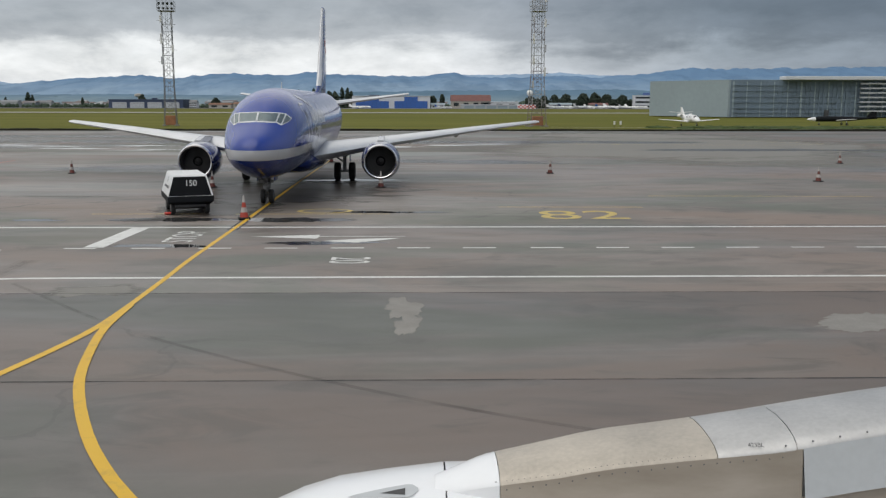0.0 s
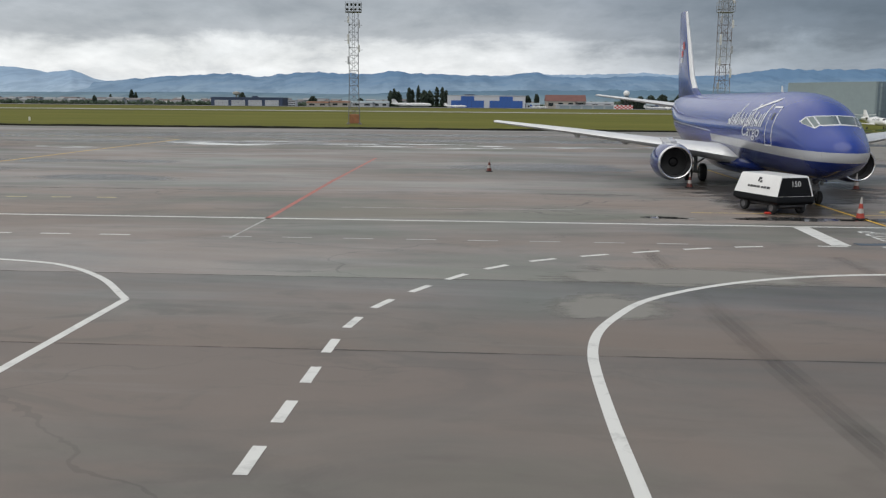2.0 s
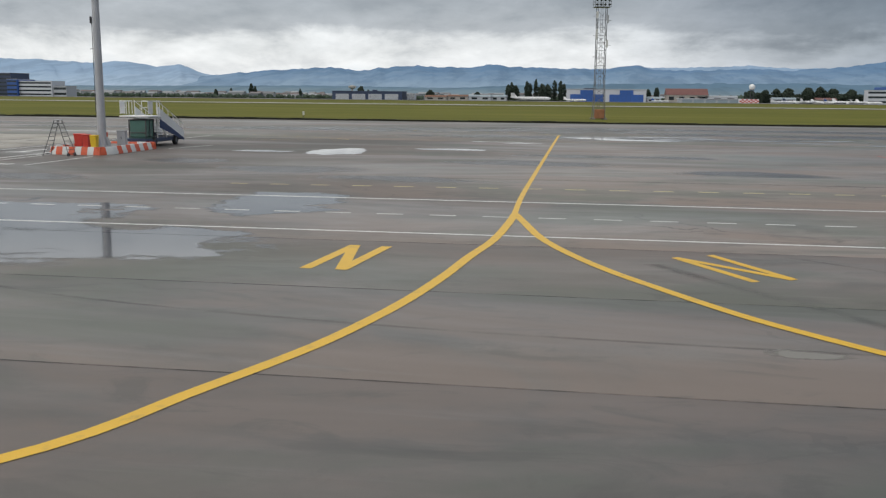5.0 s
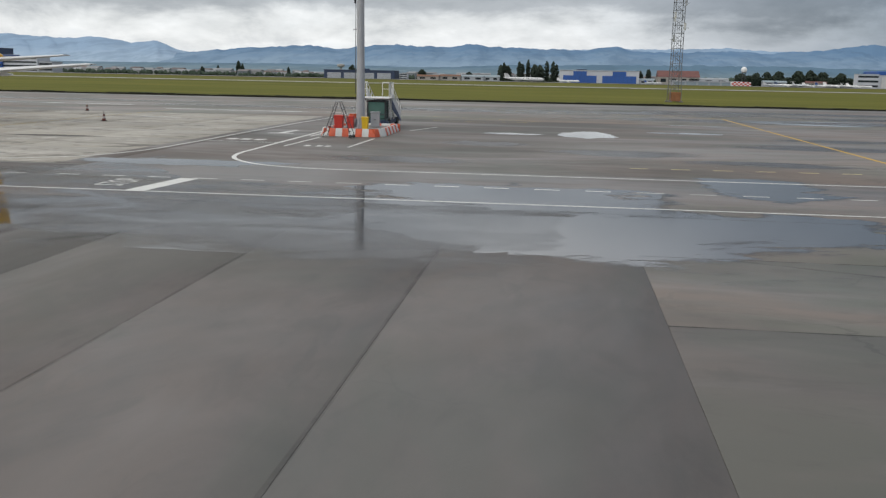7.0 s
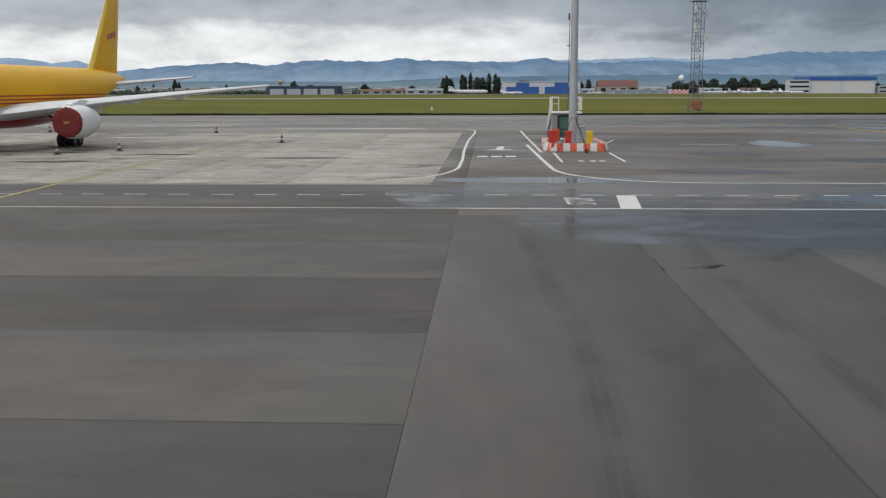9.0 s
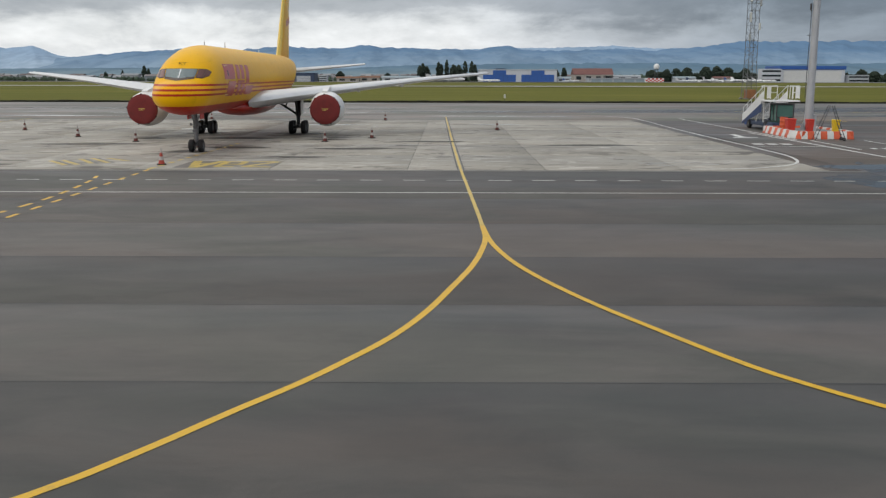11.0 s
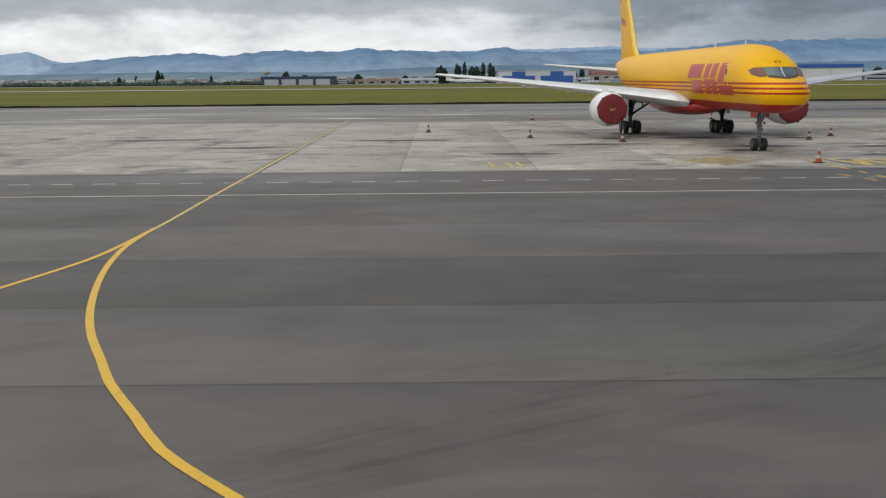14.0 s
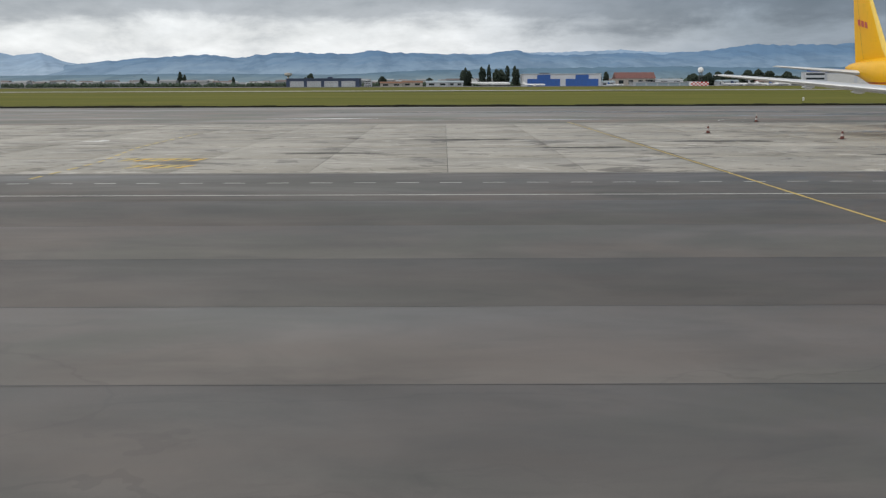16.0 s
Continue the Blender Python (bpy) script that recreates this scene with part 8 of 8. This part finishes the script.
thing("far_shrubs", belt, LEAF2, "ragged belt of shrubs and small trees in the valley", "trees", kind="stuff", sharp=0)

# coarse weeds in the grass before the hangar
weeds = Shape()
for i in range(700):
    x, y = rt.uniform(176, 330), rt.choice((rt.uniform(153, 162), rt.uniform(176, 190)))
    r = rt.uniform(0.4, 1.3)
    n = 6
    z0 = field_height(y)
    weeds.loft([[(x + r * q * rt.uniform(0.7, 1.3) * 1.8 * math.cos(math.tau * j / n), y + r * q * rt.uniform(0.7, 1.3) * math.sin(math.tau * j / n), z0 + hh * rt.uniform(0.7, 1.2)) for j in range(n)] for q, hh in ((1.0, 0.0), (0.8, 0.22), (0.2, 0.34))])
thing("weeds", weeds, paint("dark_weeds", (0.050, 0.075, 0.018), 0.95, 0, 0.4, 0.5), "low dark weeds in the mown grass", "weeds", kind="stuff", sharp=0)

# the far town: small pale houses with red roofs
WALLS_K = Nodes("far_house_walls")
gi = WALLS_K.n.new("ShaderNodeNewGeometry").outputs["Random Per Island"]
WALLS = WALLS_K.done(WALLS_K.ramp(gi, [(0.0, (0.16, 0.18, 0.20)), (0.5, (0.24, 0.25, 0.26)), (0.85, (0.36, 0.36, 0.36)), (1.0, (0.58, 0.58, 0.58))]), 0.8)
RFS_K = Nodes("far_house_roofs")
gi = RFS_K.n.new("ShaderNodeNewGeometry").outputs["Random Per Island"]
RFS = RFS_K.done(RFS_K.ramp(gi, [(0.0, (0.12, 0.10, 0.10)), (0.35, (0.17, 0.13, 0.12)), (0.6, (0.20, 0.21, 0.22)), (1.0, (0.36, 0.37, 0.38))]), 0.8)
walls, roofs = Shape(), Shape()
for i in range(620):
    x, y = rt.uniform(-1700, 1700), rt.uniform(1230, 2100)
    if x > -100 and rt.random() < 0.45:
        continue
    w, d, h = rt.uniform(7, 26), rt.uniform(8, 14), rt.uniform(3.5, 8.5)
    z = field_height(y) + 0.4
    walls.box((x, y, z + h / 2), (w, d, h))
    roofs.loft([[(x + e * (w / 2 + 0.4), y + yy, z + zz) for yy, zz in ((-d / 2 - 0.4, h), (d / 2 + 0.4, h), (0, h + 2.2))] for e in (-1, 1)])
thing("far_house_rows", walls, WALLS, "rows of small pale houses across the valley", "houses", kind="stuff", sharp=0)
thing("far_house_roofs", roofs, RFS, "red and grey roofs of the far houses", "roofs", kind="stuff", sharp=0)


# ---- mountains ----
def range_of(name, crest, dist, col_lo, col_hi, label, seed, rough=0.06, reach=900, foot=-6):
    """A mountain chain through (azimuth, elevation) in degrees as seen from the airfield."""
    # distance haze is painted into these colours, paler towards the foot
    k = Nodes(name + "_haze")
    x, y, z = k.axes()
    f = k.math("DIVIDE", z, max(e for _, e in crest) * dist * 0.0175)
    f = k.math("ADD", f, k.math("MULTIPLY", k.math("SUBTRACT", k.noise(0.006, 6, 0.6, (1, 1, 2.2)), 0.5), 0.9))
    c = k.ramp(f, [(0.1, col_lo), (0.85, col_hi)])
    # woods, with the relief shading of spurs and gullies painted darker
    wood_relief = k.ramp(k.noise(0.0095, 8, 0.66, (1.0, 0.25, 1.3), "Object", 0.3), [(0.42, 1.0), (0.52, 0.0)])
    c = k.mix(k.math("MULTIPLY", wood_relief, 0.32), c, tuple(v * 0.62 for v in col_hi))
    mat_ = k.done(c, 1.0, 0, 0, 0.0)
    a0, a1 = crest[0][0], crest[-1][0]
    n, m = 420, 14
    rows = []
    az = [c[0] for c in crest]
    el = [c[1] for c in crest]
    for j in range(m + 1):
        t = j / m
        row = []
        for i in range(n + 1):
            a = a0 + (a1 - a0) * i / n
            e = float(np.interp(a, az, el))
            q = (a - a0) * 2.1 + seed
            e *= 1 + rough * (noise.fractal(Vector((q, seed, 0.3)), 0.9, 2.1, 6) * 0.9)
            dd = dist - reach * (1 - t)
            px = 47 + dd * math.tan(radians(a))
            crest_z = 9.9 + dist * math.tan(radians(e)) / math.cos(radians(a))
            spur = noise.fractal(Vector((q * 0.42 + 0.5 * t, t * 0.9 + seed, 1.7)), 0.95, 2.1, 5)
            prof = t ** 0.85
            zz = foot + (crest_z - foot) * prof * (1 + 0.30 * spur * (1 - t) * (t > 0))
            row.append((px, dd + spur * 55 * (1 - t) * t * 4, zz))
        rows.append(row)
    s = Shape()
    s.loft(rows, caps=False, closed=False)
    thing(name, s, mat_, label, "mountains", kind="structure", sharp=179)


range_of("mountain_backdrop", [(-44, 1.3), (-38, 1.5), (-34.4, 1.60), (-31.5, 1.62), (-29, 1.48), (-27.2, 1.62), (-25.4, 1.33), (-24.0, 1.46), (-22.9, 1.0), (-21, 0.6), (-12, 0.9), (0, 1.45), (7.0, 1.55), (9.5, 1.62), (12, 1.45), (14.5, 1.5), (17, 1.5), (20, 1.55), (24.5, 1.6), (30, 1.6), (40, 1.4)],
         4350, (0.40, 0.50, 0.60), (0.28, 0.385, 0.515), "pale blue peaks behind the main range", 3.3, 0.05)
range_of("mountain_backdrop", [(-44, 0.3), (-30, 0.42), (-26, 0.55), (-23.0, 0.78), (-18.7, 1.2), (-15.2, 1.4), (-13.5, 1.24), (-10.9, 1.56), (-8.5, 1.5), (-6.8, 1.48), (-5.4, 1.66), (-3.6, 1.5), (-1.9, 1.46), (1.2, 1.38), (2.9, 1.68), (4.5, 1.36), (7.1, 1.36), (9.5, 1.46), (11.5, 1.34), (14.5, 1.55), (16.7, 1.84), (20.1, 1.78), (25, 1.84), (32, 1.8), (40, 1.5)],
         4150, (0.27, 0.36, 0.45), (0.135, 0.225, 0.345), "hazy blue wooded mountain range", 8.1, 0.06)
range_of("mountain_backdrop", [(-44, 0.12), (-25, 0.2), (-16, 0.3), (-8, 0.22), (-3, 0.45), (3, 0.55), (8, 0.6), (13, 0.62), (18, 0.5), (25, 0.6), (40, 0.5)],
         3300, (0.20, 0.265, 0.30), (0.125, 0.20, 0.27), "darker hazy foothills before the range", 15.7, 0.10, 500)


# ---- the airliner's own engine, where it hung as the taxiing began ----
BRONZE_K = Nodes("heat_tinted_metal")
BRONZE = BRONZE_K.done(BRONZE_K.ramp(BRONZE_K.noise(2.2, 5, 0.6, (0.6, 1, 2.0)), [(0.3, (0.36, 0.31, 0.25)), (0.55, (0.46, 0.405, 0.34)), (0.75, (0.56, 0.505, 0.44))]),
                       BRONZE_K.ramp(BRONZE_K.noise(6, 4, 0.6, (0.3, 1, 3)), [(0.3, 0.34), (0.7, 0.5)]), 0.45)
TANM = paint("tan_heat_tinted_metal", (0.50, 0.45, 0.38), 0.45, 0.3, 0.25, 3)
CAPM = paint("brushed_pylon_metal", (0.56, 0.55, 0.53), 0.4, 0.6, 0.2, 3)
COWLW = paint("white_cowl_paint", (0.80, 0.81, 0.82), 0.3, 0, 0.05, 0.8, 0.4)
GREYP = paint("grey_pylon_paint", (0.48, 0.50, 0.51), 0.4, 0, 0.1, 2, 0.1)
SEAL = paint("dark_seal", (0.05, 0.05, 0.05), 0.6, 0, 0.2, 4)
AY, AZ = 10.86, 1.68


def own_engine():
    root = base("jet_engine", pose(133.1, AY, -0.15), "white turbofan nacelle with a heat-tinted metal pylon", "jet engine")
    ox = -136.9

    def R(x):
        return float(np.interp(x, [135.30, 135.34, 135.45, 135.63, 135.79, 135.97, 136.22, 136.5, 137.2, 138.2, 139.4], [0.84, 0.89, 0.945, 1.0, 1.07, 1.122, 1.156, 1.187, 1.20, 1.17, 1.05]))

    def skin(x, a, out=0.0):
        r = R(x) + out
        return (x + ox, r * math.sin(radians(a)), AZ + r * math.cos(radians(a)))

    def shell(xs, mm, name, label=""):
        s = Shape()
        s.loft([[skin(x, 360 * j / 72) for j in range(72)] for x in xs], caps=False)
        return part(name, s, mm, root, label)

    shell([135.30, 135.32, 135.36, 135.42, 135.5, 135.58, 135.62], CAPM, "inlet_lip", "bare metal inlet lip")
    s = Shape()
    s.lathe([(135.30 + ox, 0.84), (135.33 + ox, 0.80), (135.5 + ox, 0.76), (136.1 + ox, 0.78)], (0, 0, AZ), (1, 0, 0), 60)
    part("inlet_duct", s, GREYP, root)
    s = Shape()
    s.lathe([(136.1 + ox, 0.78), (136.1 + ox, 0.02)], (0, 0, AZ), (1, 0, 0), 40)
    part("fan_face", s, DARKST, root)
    shell([135.625, 135.7, 135.79, 135.88, 135.97, 136.1, 136.22, 136.36, 136.495], COWLW, "inlet_cowl", "white inlet cowl")
    shell([136.503, 136.7, 137.0, 137.4, 137.9, 138.05], COWLW, "fan_cowl", "white fan cowl")
    shell([138.058, 138.4, 138.8, 139.2, 139.4], COWLW, "reverser_cowl", "white reverser cowl")
    s = Shape()
    s.lathe([(139.3 + ox, 1.0), (139.4 + ox, 0.7), (140.4 + ox, 0.55), (140.4 + ox, 0.02)], (0, 0, AZ), (1, 0, 0), 40)
    part("nozzle", s, DARKST, root, "dark core nozzle")
    # flush vent on the shoulder
    s = Shape()
    rows = []
    for i in range(13):
        t = i / 12
        x = 136.04 + 0.33 * t
        half = 3.6 * (t ** 0.7) * (1.0 if t < 0.88 else max(0.05, (1 - t) / 0.12) ** 0.5)
        rows.append([skin(x, -3.2 + q * half - 0.4 * t, 0.003) for q in (-1, -0.4, 0.4, 1)])
    s.loft(rows, caps=False, closed=False)
    vent = part("vent", s, GREYP, root, "grey flush vent")
    s = Shape()
    s.loft([[skin(136.19 + 0.12 * t, -3.6 - 0.4 * t + q * 1.6 * t, 0.005) for q in (-1, 1)] for t in (0.02, 0.5, 1.0)], caps=False, closed=False)
    part("vent_slot", s, SEAL, vent)

    # pylon: cap and sides over the cowl
    def sec(x, wide):
        zt = float(np.interp(x, [136.45, 136.68, 136.99, 137.29, 137.63, 137.97, 138.44, 139.6], [2.88, 2.955, 3.015, 3.065, 3.105, 3.165, 3.24, 3.40]))
        zs = float(np.interp(x, [136.45, 136.68, 137.02, 137.2, 137.55, 137.97, 138.4, 139.6], [2.83, 2.905, 2.965, 3.01, 3.05, 3.09, 3.165, 3.33]))
        w = float(np.interp(x, [136.45, 136.68, 137.2, 138.0, 139.6], [0.10, 0.18, 0.24, 0.26, 0.27])) if wide else 0.2
        return zt, zs, w

    def cap(x0, x1, mm, name, label="", n=7):
        s = Shape()
        rows = []
        for i in range(n + 1):
            x = x0 + (x1 - x0) * i / n
            zt, zs, w = sec(x, True)
            rows.append([(x + ox, w * q, zs + (zt - zs) * h) for q, h in ((-1.0, -0.02), (-0.97, 0.25), (-0.8, 0.62), (-0.5, 0.88), (0, 1.0), (0.5, 0.88), (0.8, 0.62), (0.97, 0.25), (1.0, -0.02))])
        s.loft(rows, caps=False, closed=False)
        return part(name, s, mm, root, label)

    def side(x0, x1, mm, name, label="", n=7, top=0.0, low=-0.5, out=0.0):
        s = Shape()
        for sg in (-1, 1):
            rows = []
            for i in range(n + 1):
                x = x0 + (x1 - x0) * i / n
                zt, zs, w = sec(x, True)
                rows.append([(x + ox, sg * (w + out + b * 0.05), zs + top + (low - top) * b) for b in (0, 0.35, 0.7, 1.0)])
            s.loft(rows, caps=False, closed=False)
        return part(name, s, mm, root, label)

    cap(136.45, 136.738, COWLW, "pylon_cap", "white forward cap")
    cap(136.741, 137.70, TANM, "pylon_cap", "tan heat-tinted cap")
    cap(137.703, 138.05, CAPM, "pylon_cap", "brushed metal cap")
    cap(138.053, 139.6, CAPM, "pylon_cap", "brushed metal cap")
    side(136.47, 136.738, COWLW, "pylon_panel", "white forward panel")
    side(136.741, 138.077, BRONZE, "pylon_panel", "heat-tinted bronze panel", 10)
    side(138.080, 139.6, GREYP, "pylon_panel", "pale grey aft panel", 7, 0.0, -0.22)
    side(138.080, 139.6, BRONZE, "pylon_panel", "brownish lower panel", 7, -0.225, -0.6, 0.002)
    s = Shape()
    for sg in (-1, 1):
        s.loft([[(x + ox, sg * (0.34 + 0.03 * k), z) for k, z in ((0, 2.80), (1, 2.74), (3, 2.69))] for x in (136.6, 137.2, 137.9)], caps=False, closed=False)
    part("sealing_strip", s, GREYP, root, "grey sealing strip along the cowl")
    # rivets
    s = Shape()
    for i in range(34):
        x = 136.77 + i * 0.026
        zt, zs, w = sec(x, True)
        s.ball((x + ox, -w * 0.985, zs + 0.018), 0.0025, 5, 4)
    for i in range(22):
        x = 136.77 + i * 0.058
        zt, zs, w = sec(x, True)
        s.ball((x + ox, -w - 0.003, zs - 0.022), 0.0038, 6, 4)
    for i in range(8):
        zt, zs, w = sec(136.66, True)
        s.ball((136.722 + ox, -w - 0.002, zs + 0.03 - i * 0.032), 0.0035, 6, 4)
        s.ball((136.5 + 0.02 * (i % 2) + ox, -0.14, zs - 0.03 - i * 0.03), 0.004, 6, 4)
    for i in range(12):
        x = 138.0 + i * 0.12
        zt, zs, w = sec(x, True)
        s.ball((x + ox, -w * 0.99, zs + 0.028), 0.005, 6, 4)
    tagged(part("rivet_row", s, GEARM, root, "dull grey rivets"), kind="stuff")
    s = Shape()
    zt, zs, w = sec(137.62, True)
    s.lathe([(0, 0.001), (0, 0.042), (0.006, 0.042)], (137.64 + ox, -w - 0.012, zs - 0.2), (0, 1, 0), 20)
    part("access_cover", s, GREYP, root, "round grey access cover")
    for txt, x, dz, sz, flatc in (("421AT", 136.575, -0.075, 0.03, False), ("423AL", 137.21, -0.175, 0.026, False), ("423BL", 137.87, 0.03, 0.028, True)):
        zt, zs, w = sec(x, True)
        writing(txt, sz, Matrix.Translation((x + ox, -w - 0.02 + (0.03 if flatc else 0), zs + dz + (0.012 if flatc else 0))) @ Matrix.Rotation(radians(62 if flatc else 86), 4, "X"), BLACKP, root, "lettering", "small black panel code")
    # added stand, unseen, so that the lone engine rests on something
    st = base("engine_stand", pose(133.1, AY, 0), "added low dark steel stand under the engine", "stand")
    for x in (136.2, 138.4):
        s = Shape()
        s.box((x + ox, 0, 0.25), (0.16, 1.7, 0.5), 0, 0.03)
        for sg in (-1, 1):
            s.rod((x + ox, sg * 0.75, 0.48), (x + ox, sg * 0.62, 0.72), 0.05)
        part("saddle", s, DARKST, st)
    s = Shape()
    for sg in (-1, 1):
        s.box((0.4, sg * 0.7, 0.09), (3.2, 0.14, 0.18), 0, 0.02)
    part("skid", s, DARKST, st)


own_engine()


# ---- concrete stand slabs, with tarred joints ----
lane(34.0, MIDX, 39.2, 90.0, A_APRON, 0.0, "dark asphalt margin beside the concrete stand")
bed = lane(W, 34.0, 39.2, 90.0, TAR, -0.02, "dark tarred bed of the concrete stand", "apron", "concrete_apron")
NX, NY = 26, 6
slab_w, slab_d, JX = 6.87, 50.8 / NY, 33.78
slab = Shape().box((0, 0, -0.1), (slab_w - 0.025, slab_d - 0.025, 0.2), 0, 0.008)
slab_me = mesh_of("slab", slab)
slab_me.materials.append(CONC)
edge_w = slab_w + (34.0 - JX)
edge_me = mesh_of("edge_slab", Shape().box((0, 0, -0.1), (edge_w - 0.025, slab_d - 0.025, 0.2), 0, 0.008))
edge_me.materials.append(CONC)
for i in range(NX):
    for j in range(NY):
        ob = new("slab", slab_me if i else edge_me)
        ob.parent = bed
        ob.location = (JX - slab_w * (i + 0.5) if i else 34.0 - edge_w / 2, 39.2 + slab_d * (j + 0.5), random.Random(i * 9 + j).uniform(-0.0015, 0.0))
far_slab = Shape()
for j in range(NY):
    for i in range(14):
        far_slab.box((JX - slab_w * NX - 8.0 * (i + 0.5), 39.2 + slab_d * (j + 0.5), -0.1), (7.975, slab_d - 0.025, 0.2))
tagged(part("slab_field", far_slab, CONC, bed, "worn pale concrete slabs"), kind="stuff")
